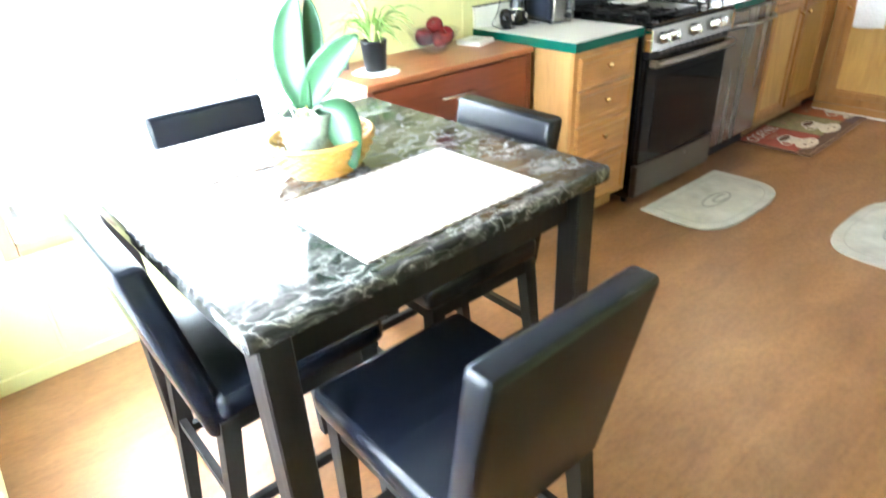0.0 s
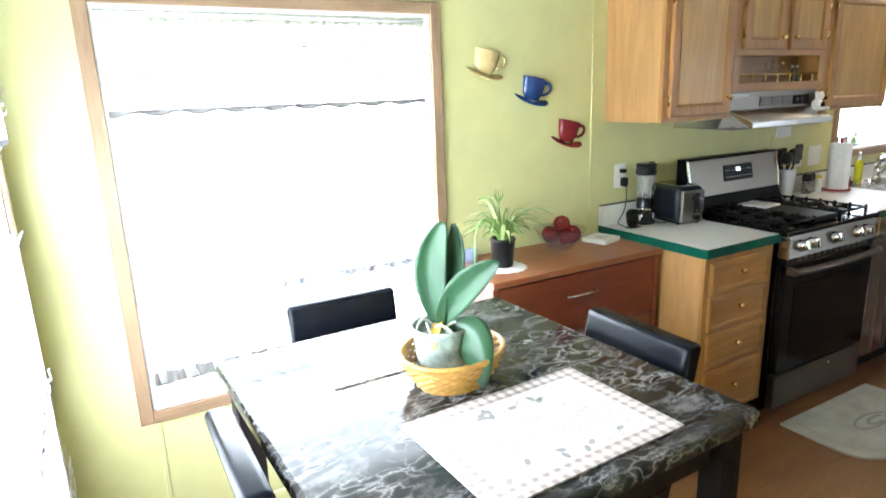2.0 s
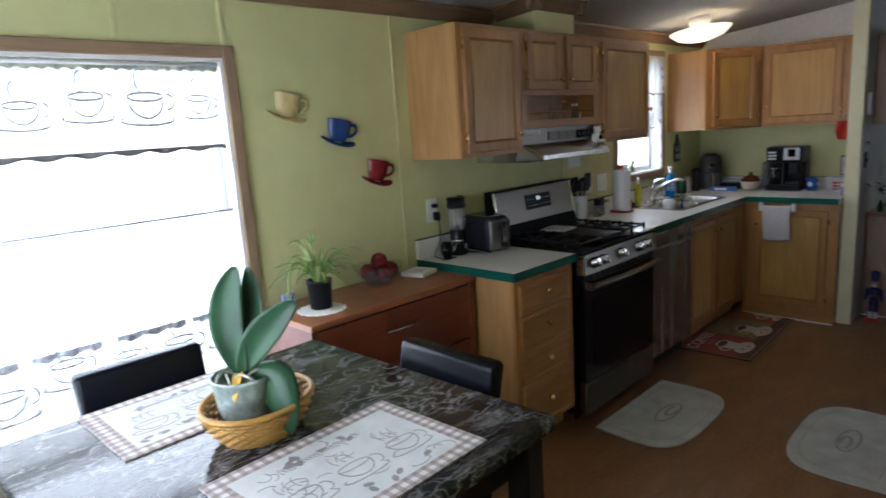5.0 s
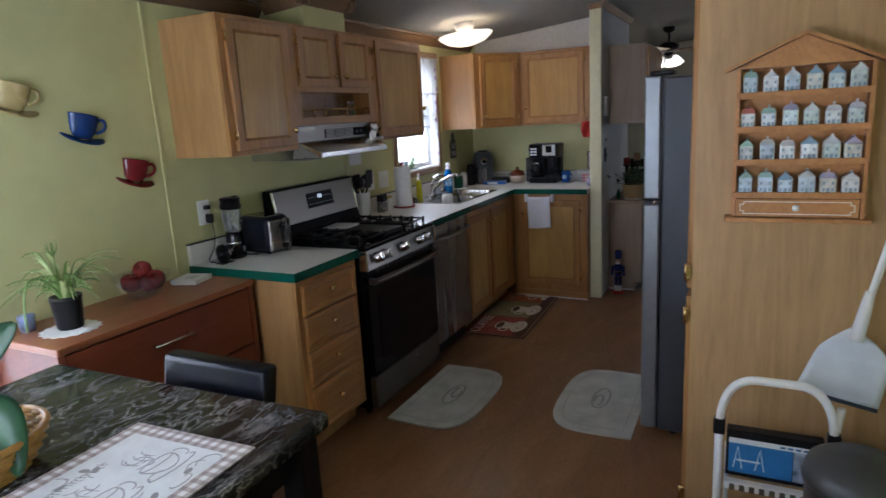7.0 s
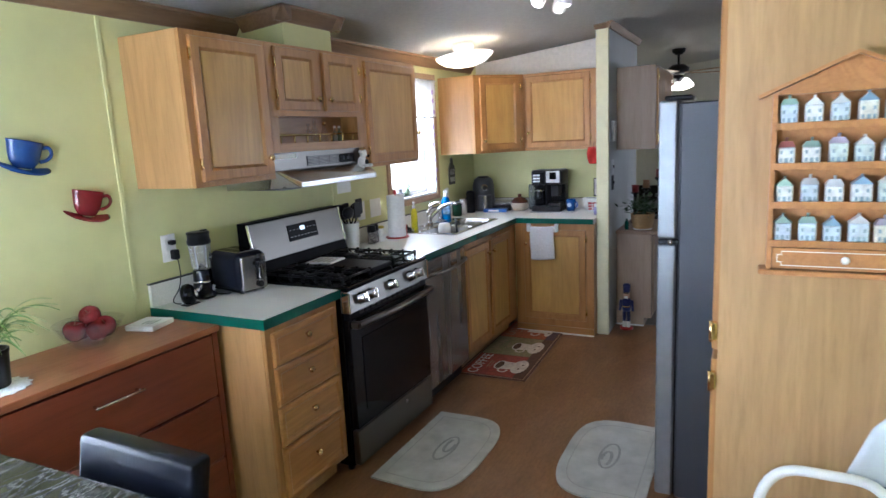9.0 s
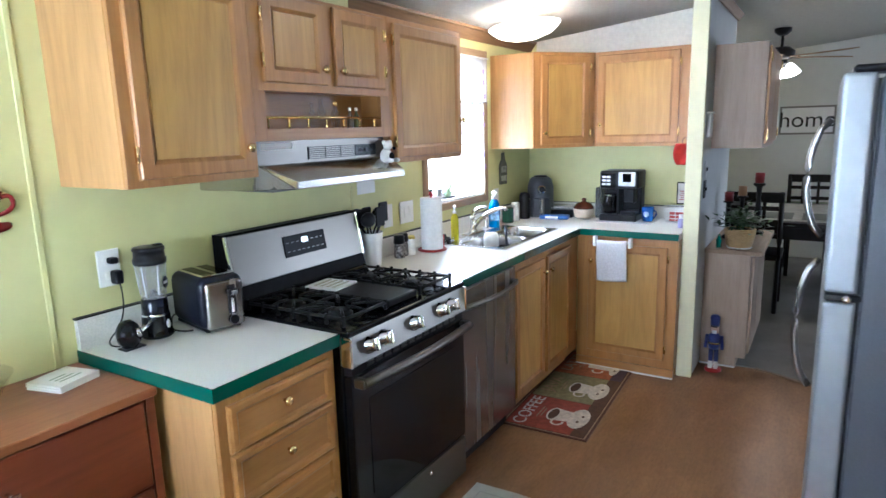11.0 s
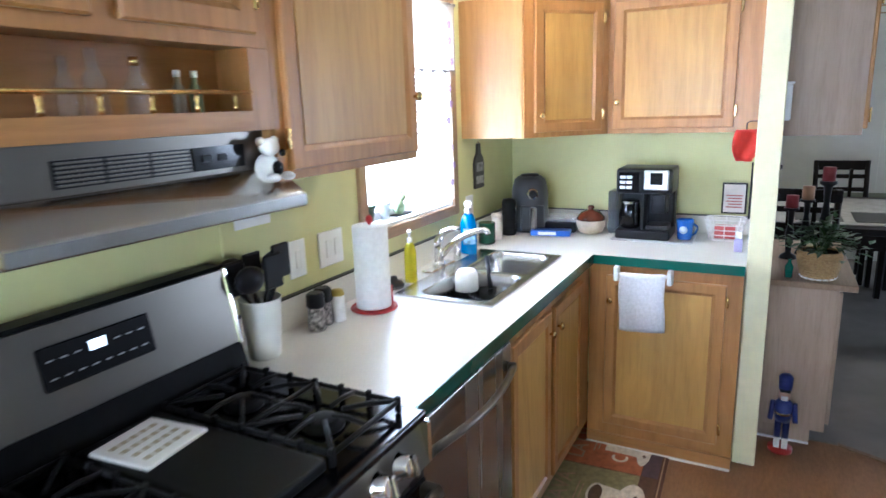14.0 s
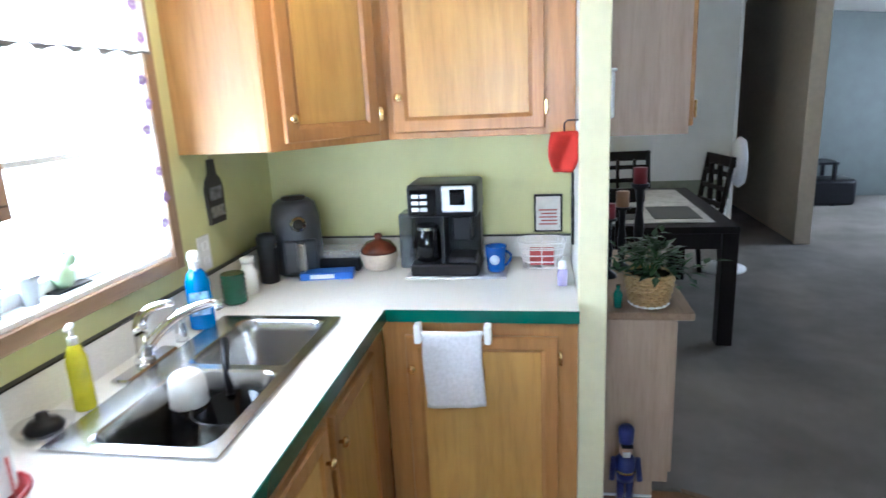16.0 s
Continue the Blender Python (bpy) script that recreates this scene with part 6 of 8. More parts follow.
step_stool()
tc_ = thing("trash_can", pose(2.62, 0.125, 0), "round dark grey lidded trash can by the pantry", "trash can")
part("bin", lathe(B(), [(0.10, 0), (0.105, 0.01), (0.125, 0.52), (0.128, 0.53)], 32), plain("dark_grey_plastic", (0.035, 0.035, 0.033), 0.4), tc_)
part("lid", lathe(B(), [(0.132, 0.53), (0.134, 0.55), (0.12, 0.585), (0.08, 0.61), (0.0, 0.62)], 32), plain("grey_lid_plastic", (0.05, 0.05, 0.048), 0.35), tc_)

# ---- counter by the dresser ----
CZ = 0.9135


def outlet(x, z, wall_m, label, holes=2):
    root = thing("wall_outlet", wall_m @ pose(x, 0, z), label, "outlet")
    part("plate", box(B(), -0.038, 0.038, -0.006, 0, -0.06, 0.06, 0.003), WHITE, root)
    for s in (-1, 1):
        part("socket", box(B(), -0.016, 0.016, -0.008, -0.006, s * 0.026 - 0.014, s * 0.026 + 0.014, 0.003), WHITE, root)
    return root


NW = pose(0, WY, 0)
outlet(2.995, 1.15, NW, "white wall outlet with two black plugs")
pl = thing("power_plug", pose(3.005, WY - 0.008, 1.12), "black power plug with a thin hanging cord", "plug")
part("plug_body", box(B(), -0.014, 0.014, -0.035, 0, -0.022, 0.022, 0.005), BLACK, pl)
part("cord", tube(B(), arc((0, -0.03, -0.02), (0.01, -0.04, -0.13), (-0.05, -0.05, -0.17), 8) + arc((-0.05, -0.05, -0.17), (-0.10, -0.06, -0.2), (-0.06, -0.09, -0.2035), 6), 0.0025, 6), BLACK, pl)
pl = thing("power_plug", pose(2.998, WY - 0.008, 1.175), "small black power plug in the upper socket", "plug")
part("plug_body", box(B(), -0.013, 0.013, -0.03, 0, -0.010, 0.010, 0.004), BLACK, pl)


def blender_jug():
    root = thing("blender", pose(3.075, 2.70, CZ), "personal blender with clear cup and black motor base", "blender")
    GLOSS = plain("glossy_blue_black", (0.008, 0.009, 0.015), 0.14, 0, 0.1, 18.0, 0.0, 0.35)
    part("base", lathe(B(), [(0.046, 0), (0.052, 0.006), (0.052, 0.014), (0.047, 0.022), (0.044, 0.070), (0.042, 0.076), (0.041, 0.082), (0.040, 0.128), (0.038, 0.131)], 32), GLOSS, root)
    part("ring", lathe(B(), [(0.0432, 0.074), (0.0436, 0.077), (0.0428, 0.080)], 32, cap=False), CHROME, root)
    part("button", lathe(B(), [(0.010, 0), (0.009, 0.004), (0.0, 0.005)], 14, m=pose(0.012, -0.044, 0.045, 90, 0, 15) @ Matrix.Diagonal((0.8, 1.5, 1, 1))), plain("pale_button", (0.6, 0.6, 0.62), 0.3), root)
    cup_ = part("cup", lathe(B(), [(0.036, 0.131), (0.037, 0.136), (0.047, 0.245), (0.048, 0.250), (0.045, 0.250), (0.034, 0.138), (0.0, 0.138)], 32, cap=False), clear("clear_cup_plastic", (0.50, 0.51, 0.53), 0.06, 0.22), root, "clear plastic cup")
    for k in range(6):
        a = k * 1.047 + 0.4
        part("rib", tube(B(), [(0.0375 * math.cos(a), 0.0375 * math.sin(a), 0.140), (0.0465 * math.cos(a), 0.0465 * math.sin(a), 0.240)], 0.0016, 5), clear("clear_rib_plastic", (0.85, 0.85, 0.85), 0.1, 0.5), cup_)
    part("blade", lathe(B(), [(0.028, 0.138), (0.012, 0.148), (0.004, 0.158), (0.0, 0.159)], 12), STEELZ, root)
    lid = part("lid", lathe(B(), [(0.049, 0.244), (0.051, 0.248), (0.051, 0.262), (0.048, 0.265), (0.047, 0.286), (0.050, 0.290), (0.048, 0.298), (0.040, 0.300), (0.0, 0.298)], 32), BLACK, root)
    part("spout_tab", box(B(), 0.02, 0.047, -0.012, 0.012, 0.296, 0.304, 0.003), BLACK, lid)
    em = part("emblem", lathe(B(), [(0.020, 0), (0.020, 0.001), (0.0, 0.001)], 20, m=pose(0.022, -0.0365, 0.182, 90, 0, 32)), BLACK, root)
    part("emblem_bar", box(B(), -0.013, 0.013, -0.0015, 0.0, -0.004, 0.004), WHITE, em, "", pose(0.022, -0.0375, 0.182, 0, 0, 32))

blender_jug()


def toaster():
    root = thing("toaster", pose(3.245, 2.645, CZ, 0, 0, -12), "black two-slot toaster with a brushed steel front", "toaster")
    SHELL = plain("blue_black_shell", (0.011, 0.013, 0.022), 0.34, 0, 0.08, 18.0, 0.02, 0.22)
    bm = rounded(B(), -0.078, 0.078, -0.105, 0.13, 0.010, 0.186, 0.030, 0.0, 6)
    for v in bm.verts:
        v.co.x *= 1.0 + 0.05 * math.sin(math.pi * v.co.z / 0.19)
    part("body", bm, SHELL, root, "smooth blue-black shell")
    part("base", box(B(), -0.068, 0.068, -0.095, 0.12, 0.004, 0.014, 0.003), BLACK, root)
    for x in (-0.055, 0.055):
        for y in (-0.085, 0.105):
            part("foot", lathe(B(), [(0.008, 0), (0.008, 0.005)], 8, (x, y, 0)), BLACK, root)
    bm = box(B(), -0.066, 0.066, -0.122, -0.098, 0.012, 0.170, 0.010, 3)
    for v in bm.verts:
        v.co.y += 0.6 * v.co.x * v.co.x
    f = part("front_panel", bm, STEELZ, root, "bowed brushed steel front")
    part("slot_strip", box(B(), 0.006, 0.034, -0.1245, -0.119, 0.056, 0.156, 0.004), BLACK, f)
    part("slide", box(B(), 0.016, 0.027, -0.1275, -0.1235, 0.060, 0.112, 0.002), CHROME, f)
    part("lever", box(B(), 0.003, 0.040, -0.142, -0.122, 0.122, 0.142, 0.006, 2), BLACK, f)
    part("lever_cap", box(B(), 0.010, 0.034, -0.1435, -0.1415, 0.126, 0.139, 0.001), CHROME, f)
    part("dial", lathe(B(), [(0.016, 0), (0.015, 0.010), (0.012, 0.012), (0, 0.012)], 18, m=pose(0.022, -0.121, 0.036, 90)), BLACK, f)
    t = part("top_plate", box(B(), -0.056, 0.056, -0.082, 0.105, 0.184, 0.190, 0.003), CHROME, root, "polished metal top plate")
    for x in (-0.027, 0.027):
        part("bread_slot", box(B(), x - 0.018, x + 0.018, -0.072, 0.095, 0.1895, 0.1908), ENAMEL, t)
    part("cord", tube(B(), arc((-0.06, 0.13, 0.02), (-0.10, 0.10, 0.05), (-0.125, 0.03, 0.006), 8) + arc((-0.125, 0.03, 0.006), (-0.12, -0.02, 0.003), (-0.08, -0.03, 0.003), 6), 0.003, 6), BLACK, root)

toaster()
cb = thing("egg_beater", pose(2.955, 2.665, CZ), "dark round kitchen gadget with a chrome arm", "kitchen gadget")
part("drum", lathe(B(), [(0.0, -0.026), (0.032, -0.026), (0.045, -0.012), (0.045, 0.012), (0.032, 0.026), (0.0, 0.026)], 28, (0, 0, 0.046), pose(0, 0, 0, 80, 0, 40), cap=False), ENAMEL, cb)
part("arm", tube(B(), [(0.0, -0.02, 0.045), (0.045, -0.015, 0.058), (0.075, -0.005, 0.062)], 0.008, 8), CHROME, cb)
part("hub", lathe(B(), [(0.016, 0), (0.014, 0.010), (0.006, 0.014), (0, 0.014)], 16, m=pose(0.015, -0.022, 0.05, 80, 0, 40)), CHROME, cb)
part("foot", box(B(), -0.03, 0.04, -0.025, 0.02, 0, 0.005, 0.002), BLACK, cb)

# ---- hood shelf: figurine, bottles ----
def joined(name, pieces, label, category, m, group=""):
    """One mesh out of pieces that each bring a material."""
    mats, out = [], B()
    me = bpy.data.meshes.new(name)
    for bm, mt in pieces:
        if mt not in mats:
            mats.append(mt)
        for f in bm.faces:
            f.material_index = mats.index(mt)
        bmesh.ops.recalc_face_normals(bm, faces=bm.faces)
        tmp = bpy.data.meshes.new("piece")
        bm.to_mesh(tmp)
        bm.free()
        out.from_mesh(tmp)
        bpy.data.meshes.remove(tmp)
    out.to_mesh(me)
    out.free()
    for mt in mats:
        me.materials.append(mt)
    ob = new(name, me)
    ob.matrix_basis = m
    return tagged(ob, label, category, group)


def ball(r, c, s=(1, 1, 1)):
    bm = B()
    bmesh.ops.create_uvsphere(bm, u_segments=14, v_segments=10, radius=r, matrix=Matrix.Translation(c) @ Matrix.Diagonal((*s, 1)))
    for f in bm.faces:
        f.smooth = True
    return bm


CERW = plain("white_ceramic", (0.74, 0.73, 0.70), 0.3)
joined("cow_figurine", [(ball(0.03, (0, 0, 0.03), (0.9, 0.9, 1.1)), CERW), (ball(0.022, (0, -0.01, 0.075), (1.1, 0.9, 0.9)), CERW), (ball(0.016, (0.005, -0.025, 0.03), (1, 0.6, 1)), ENAMEL),
        (ball(0.010, (-0.02, -0.005, 0.088)), CERW), (ball(0.010, (0.022, -0.005, 0.088)), CERW), (ball(0.012, (-0.02, -0.035, 0.012), (1, 1.5, 0.8)), CERW), (ball(0.012, (0.024, -0.035, 0.012), (1, 1.5, 0.8)), CERW), (ball(0.008, (0.02, -0.028, 0.062)), ENAMEL)],
       "white and black ceramic cow figurine on the hood", "figurine", pose(4.064, 2.468, 1.423))


def bottle(name, m, r, h, glass, cap, label, group=""):
    root = thing(name, m, label, "bottle", group)
    part("bottle", lathe(B(), [(0.0, 0), (r * 0.9, 0), (r, 0.004), (r, h * 0.55), (r * 0.45, h * 0.72), (r * 0.4, h * 0.85)], 16), glass, root)
    part("cap", lathe(B(), [(r * 0.5, h * 0.85), (r * 0.5, h), (0.0, h)], 14), cap, root)
    return root


NZ = 1.535 + 0.0355
for x, r, h, g, c, lb in ((3.40, 0.016, 0.055, WHITE, WHITE, "small white shaker in the spice niche"), (3.435, 0.017, 0.075, GLASS, WHITE, "glass shaker with white cap in the spice niche"),
                          (3.68, 0.016, 0.10, GLASS, GLASS, "slim clear cruet in the spice niche"), (3.73, 0.020, 0.115, GLASS, GLASS, "round clear cruet in the spice niche"),
                          (3.81, 0.019, 0.105, GLASS, BRASS, "clear bottle with gold cap in the spice niche"), (3.90, 0.013, 0.085, plain("herb_jar", (0.14, 0.11, 0.07), 0.3), CERW, "slim dark herb jar in the spice niche"),
                          (3.94, 0.013, 0.085, plain("herb_jar_green", (0.12, 0.14, 0.07), 0.3), CERW, "slim green herb jar in the spice niche")):
    bottle("spice_bottle", pose(x, 2.52, NZ), r, h, g, c, lb, "bottles in the spice niche")

# ---- counter between stove and window ----
ck = thing("utensil_crock", pose(4.235, 2.705, CZ), "white crock full of black cooking utensils", "utensil holder")
part("crock", lathe(B(), [(0.0, 0), (0.042, 0), (0.044, 0.006), (0.056, 0.165), (0.058, 0.168), (0.054, 0.168), (0.042, 0.012), (0.0, 0.012)], 28, cap=False), WHITE, ck)
rnd = random.Random(4)
for k, kind in enumerate(("ladle", "spatula", "spoon", "spatula", "spoon", "spatula", "turner")):
    a = k * 0.9 + 0.3
    bx, by = 0.03 * math.cos(a), 0.03 * math.sin(a)
    tx, ty, tz = 0.075 * math.cos(a), 0.05 * math.sin(a), 0.215 + rnd.uniform(-0.01, 0.02)
    u = part("utensil", tube(B(), [(bx * 0.4, by * 0.4, 0.02), (bx, by, 0.16), (tx, ty, tz)], 0.005, 6), BLACK, ck)
    bm = ball(0.046, (tx * 1.2, ty * 1.1, tz + 0.03), (1.0, 0.6, 0.8)) if kind in ("ladle", "spoon") else box(B(), tx - 0.032, tx + 0.036, ty - 0.006, ty + 0.006, tz - 0.02, tz + 0.075, 0.005)
    part("utensil_head", bm, BLACK, u)
for x, y, c in ((4.455, 2.70, BLACK), (4.51, 2.715, BLACK)):
    g = thing("pepper_mill", pose(x, y, CZ), "clear spice grinder with a black twist top", "grinder", "grinders on the counter")
    part("jar", lathe(B(), [(0.026, 0), (0.028, 0.005), (0.026, 0.06), (0.022, 0.075)], 20), plain("pepper_jar", (0.22, 0.21, 0.20), 0.15, 0, 0.5, 90.0), g)
    part("top", lathe(B(), [(0.027, 0.075), (0.029, 0.08), (0.027, 0.115), (0.02, 0.12)], 20), c, g)
g = thing("salt_shaker", pose(4.555, 2.695, CZ), "pale shaker with a yellow cap", "shaker")
part("jar", lathe(B(), [(0.024, 0), (0.025, 0.004), (0.023, 0.085)], 18), CERW, g)
part("cap", lathe(B(), [(0.024, 0.085), (0.020, 0.10), (0.0, 0.102)], 18), plain("yellow_cap", (0.55, 0.42, 0.08), 0.4), g)
pt = thing("paper_towel_holder", pose(4.70, 2.655, CZ), "red wire holder with a full roll of paper towels", "paper towel")
REDM = plain("red_enamel_wire", (0.35, 0.02, 0.02), 0.3)
part("base_ring", tube(B(), [(0.075 * math.cos(a), 0.075 * math.sin(a), 0.005) for a in (k * 0.2618 for k in range(25))], 0.005, 8), REDM, pt)
part("base_plate", lathe(B(), [(0.07, 0.002), (0.07, 0.006), (0.0, 0.006)], 28), REDM, pt)
part("post", tube(B(), [(0, 0, 0.006), (0, 0, 0.30)], 0.005, 8), REDM, pt)
part("finial", ball(0.012, (0, 0, 0.305), (1, 1, 1.3)), REDM, pt)
part("side_wire", tube(B(), [(0.0, -0.074, 0.005), (0.0, -0.074, 0.09)], 0.003, 6), REDM, pt)
part("roll", lathe(B(), [(0.020, 0.010), (0.058, 0.010), (0.059, 0.014), (0.059, 0.283), (0.057, 0.287), (0.020, 0.287)], 40), plain("paper_towel", (0.78, 0.78, 0.78), 0.95, 0, 0.03, 60.0, 0.6), pt)
for x, w_ in ((4.50, 0.04), (4.67, 0.065)):
    root = thing("switch_plate", pose(x, WY, 1.12), "white wall plate with switches above the counter", "switch", "wall plates")
    part("plate", box(B(), -w_, w_, -0.006, 0, -0.06, 0.06, 0.003), WHITE, root)
    for k in range(1 if w_ < 0.05 else 2):
        part("rocker", box(B(), -0.03 + 0.045 * k if w_ > 0.05 else -0.012, 0.0 + 0.045 * k - 0.005 if w_ > 0.05 else 0.012, -0.009, -0.006, -0.03, 0.03, 0.002), WHITE, root)
single("sticker_panel", box(B(), -0.07, 0.07, -0.004, 0, -0.045, 0.03, 0.001), WHITE, "white plastic bracket under the wall cabinet", "bracket", pose(4.33, WY, 1.30))


# ---- sink ----
def sink():
    root = thing("kitchen_sink", pose(0, 0, CZ), "double-bowl stainless steel sink", "sink")
    x0, x1, y0, y1 = SX0 - 0.018, SX1 + 0.018, SY0 - 0.018, SY1 + 0.018
    mid = 5.245
    bm = B()
    for q in ((x0, x1, y0, SY0 + 0.012), (x0, x1, SY1 - 0.06, y1), (x0, SX0 + 0.012, SY0 + 0.012, SY1 - 0.06), (SX1 - 0.012, x1, SY0 + 0.012, SY1 - 0.06), (mid - 0.014, mid + 0.014, SY0 + 0.012, SY1 - 0.06)):
        box(bm, *q, 0.0, 0.006)
    part("rim", bm, SINKSTEEL, root, "flat steel rim")
    for a, b, dp_ in ((SX0 + 0.012, mid - 0.014, 0.17), (mid + 0.014, SX1 - 0.012, 0.17)):
        bm = B()
        c0, c1 = SY0 + 0.012, SY1 - 0.06
        rings = []
        for k, (ins, z) in enumerate(((0, 0.0061), (0, 0.006), (0.002, 0.004), (0.005, -0.002), (0.012, -0.03), (0.02, -dp_ + 0.035), (0.028, -dp_ + 0.012), (0.045, -dp_), (0.12, -dp_ - 0.004))):
            w2, h2, r = (b - a) / 2 - ins, (c1 - c0) / 2 - ins, 0.05 if k else 0.001
            r = min(r, w2 * 0.9, h2 * 0.9)
            cx, cy = (a + b) / 2, (c0 + c1) / 2
            ring = []
            for q, (sx, sy) in enumerate(((1, 1), (-1, 1), (-1, -1), (1, -1))):
                for j in range(7):
                    an = math.radians(90 * q + 15 * j)
                    ring.append(bm.verts.new((cx + sx * (w2 - r) + r * math.cos(an), cy + sy * (h2 - r) + r * math.sin(an), z)))
            rings.append(ring)
        for r1, r2 in zip(rings, rings[1:]):
            for k in range(28):
                bm.faces.new((r1[k], r1[(k + 1) % 28], r2[(k + 1) % 28], r2[k])).smooth = True
        bm.faces.new(rings[-1])
        bowl = part("bowl", bm, SINKSTEEL, root)
        part("drain", lathe(B(), [(0.04, 0), (0.038, 0.004), (0.02, 0.002), (0, 0.002)], 20, ((a + b) / 2, (c0 + c1) / 2, -dp_ - 0.004)), CHROME, bowl)


sink()
fa = thing("faucet", pose(5.25, 2.70, CZ), "chrome single-lever kitchen faucet with a swan spout", "faucet")
part("deck_plate", box(B(), -0.11, 0.11, -0.026, 0.026, 0.0, 0.012, 0.005), CHROME, fa)
part("column", tube(B(), [(0, 0, 0.01), (0, 0, 0.09)] + arc((0, 0, 0.105), (0.0, 0.0, 0.165), (0.015, -0.095, 0.172), 10), 0.020, 16, 0.009), CHROME, fa, "upright chrome body with a long lever")
part("spout", tube(B(), arc((0.004, -0.012, 0.055), (0.012, -0.085, 0.150), (0.03, -0.195, 0.168), 12) + [(0.032, -0.207, 0.164), (0.033, -0.212, 0.150)], 0.015, 14, 0.0115), CHROME, fa, "curved chrome spout")
part("collar", lathe(B(), [(0.027, 0.012), (0.025, 0.026), (0.02, 0.032)], 20), CHROME, fa)
part("sprayer", lathe(B(), [(0.018, 0), (0.016, 0.03), (0.013, 0.05), (0.016, 0.09), (0.0, 0.1)], 16, (0.17, 0.0, 0)), CHROME, fa)
# dishes in the left bowl
db = thing("mixing_bowl", pose(5.15, 2.525, CZ - 0.1735), "dark bowl standing upside down in the sink", "bowl")
part("bowl", lathe(B(), [(0.062, 0.0), (0.060, 0.004), (0.055, 0.07), (0.047, 0.115), (0.040, 0.124), (0.0, 0.126)], 28, cap=False), ENAMEL, db)
bw = thing("white_cup", pose(5.15, 2.525, CZ - 0.0472, 0, 0, 40), "white mug upside down among the dishes in the sink", "cup")
part("cup", lathe(B(), [(0.044, 0.0), (0.046, 0.002), (0.045, 0.05), (0.041, 0.072), (0.034, 0.080), (0.032, 0.082), (0.0, 0.080)], 24, cap=False), CERW, bw)
part("handle", tube(B(), arc((0.044, 0.0, 0.014), (0.082, 0.0, 0.036), (0.042, 0.0, 0.064), 8), 0.0055, 8), CERW, bw)
pnn = thing("sauce_pan", pose(5.135, 2.415, CZ - 0.1735), "black saucepan in the sink with its handle over the divider", "pan")
part("pan", lathe(B(), [(0.0, 0.0), (0.072, 0.0), (0.082, 0.012), (0.088, 0.128), (0.090, 0.130), (0.084, 0.130), (0.078, 0.014), (0.0, 0.008)], 28, cap=False), ENAMEL, pnn)
part("handle", tube(B(), [(0.075, 0.035, 0.120), (0.105, 0.055, 0.190), (0.20, 0.105, 0.215)], 0.0095, 8), BLACK, pnn)
sd = thing("scrubber_dish", pose(4.915, 2.71, CZ), "clear dish with a dark scrubbing brush beside the sink", "dish")
part("dish", lathe(B(), [(0.0, 0), (0.05, 0), (0.062, 0.025), (0.059, 0.025), (0.048, 0.005), (0.0, 0.004)], 24, cap=False), GLASS, sd)
part("scrubber", lathe(B(), [(0.0, 0.006), (0.036, 0.006), (0.04, 0.02), (0.03, 0.032), (0.014, 0.036), (0.012, 0.05), (0.0, 0.052)], 18, cap=False), BLACK, sd)


def pump_bottle(m, liquid, name, label, r, h, trigger=False):
    root = thing(name, m, label, "soap bottle")
    part("bottle", lathe(B(), [(0.0, 0), (r, 0), (r * 1.04, 0.006), (r, h * 0.6), (r * 0.75, h * 0.72), (r * 0.4, h * 0.78)], 20), liquid, root)
    part("collar", lathe(B(), [(r * 0.45, h * 0.78), (r * 0.45, h * 0.86), (0.006, h * 0.87)], 16), WHITE, root)
    if trigger:
        bm = box(B(), -0.016, 0.016, -0.05, 0.02, h * 0.90, h * 1.0, 0.006)
        box(bm, -0.006, 0.006, -0.04, -0.028, h * 0.78, h * 0.9, 0.003)
        box(bm, -0.009, 0.009, -0.012, 0.012, h * 0.84, h * 0.92)
        part("trigger", bm, WHITE, root)
        part("label_patch", box(B(), -r * 0.75, r * 0.75, -r * 1.06, -r * 0.9, h * 0.2, h * 0.5), plain("blue_white_label", (0.25, 0.45, 0.70), 0.4, 0, 0.4, 40.0), root)
    else:
        bm = tube(B(), [(0, 0, h * 0.86), (0, 0, h * 0.98)], 0.004, 6)
        box(bm, -0.008, 0.008, -0.034, 0.010, h * 0.97, h * 1.02, 0.003)
        part("pump", bm, WHITE, root)


YEL = plain("yellow_soap", (0.62, 0.58, 0.02), 0.12)
BLU = plain("blue_soap", (0.01, 0.17, 0.48), 0.12)
pump_bottle(pose(5.03, 2.705, CZ, 0, 0, -60), YEL, "hand_soap", "yellow hand soap in a slim pump bottle", 0.023, 0.20)
pump_bottle(pose(5.52, 2.69, CZ + 0.006, 0, 0, -60), BLU, "dish_spray", "blue dish soap in a white trigger bottle", 0.036, 0.235, True)
cn = thing("candle_jar", pose(5.745, 2.70, CZ), "dark green ribbed candle jar on the counter", "jar")
bm = B()
pr = []
for k in range(13):
    pr.append((0.040 + (0.002 if k % 2 else -0.0015), 0.004 + k * 0.0085))
lathe(bm, pr, 24)
part("jar", bm, plain("dark_green_glass", (0.01, 0.06, 0.03), 0.2), cn)
sp2 = thing("supplement_bottle", pose(5.86, 2.70, CZ), "white plastic bottle behind the green jar", "bottle")
part("bottle", lathe(B(), [(0.03, 0), (0.031, 0.08), (0.022, 0.095), (0.022, 0.11)], 20), WHITE, sp2)
part("cap", lathe(B(), [(0.024, 0.11), (0.024, 0.13), (0, 0.13)], 20), WHITE, sp2)

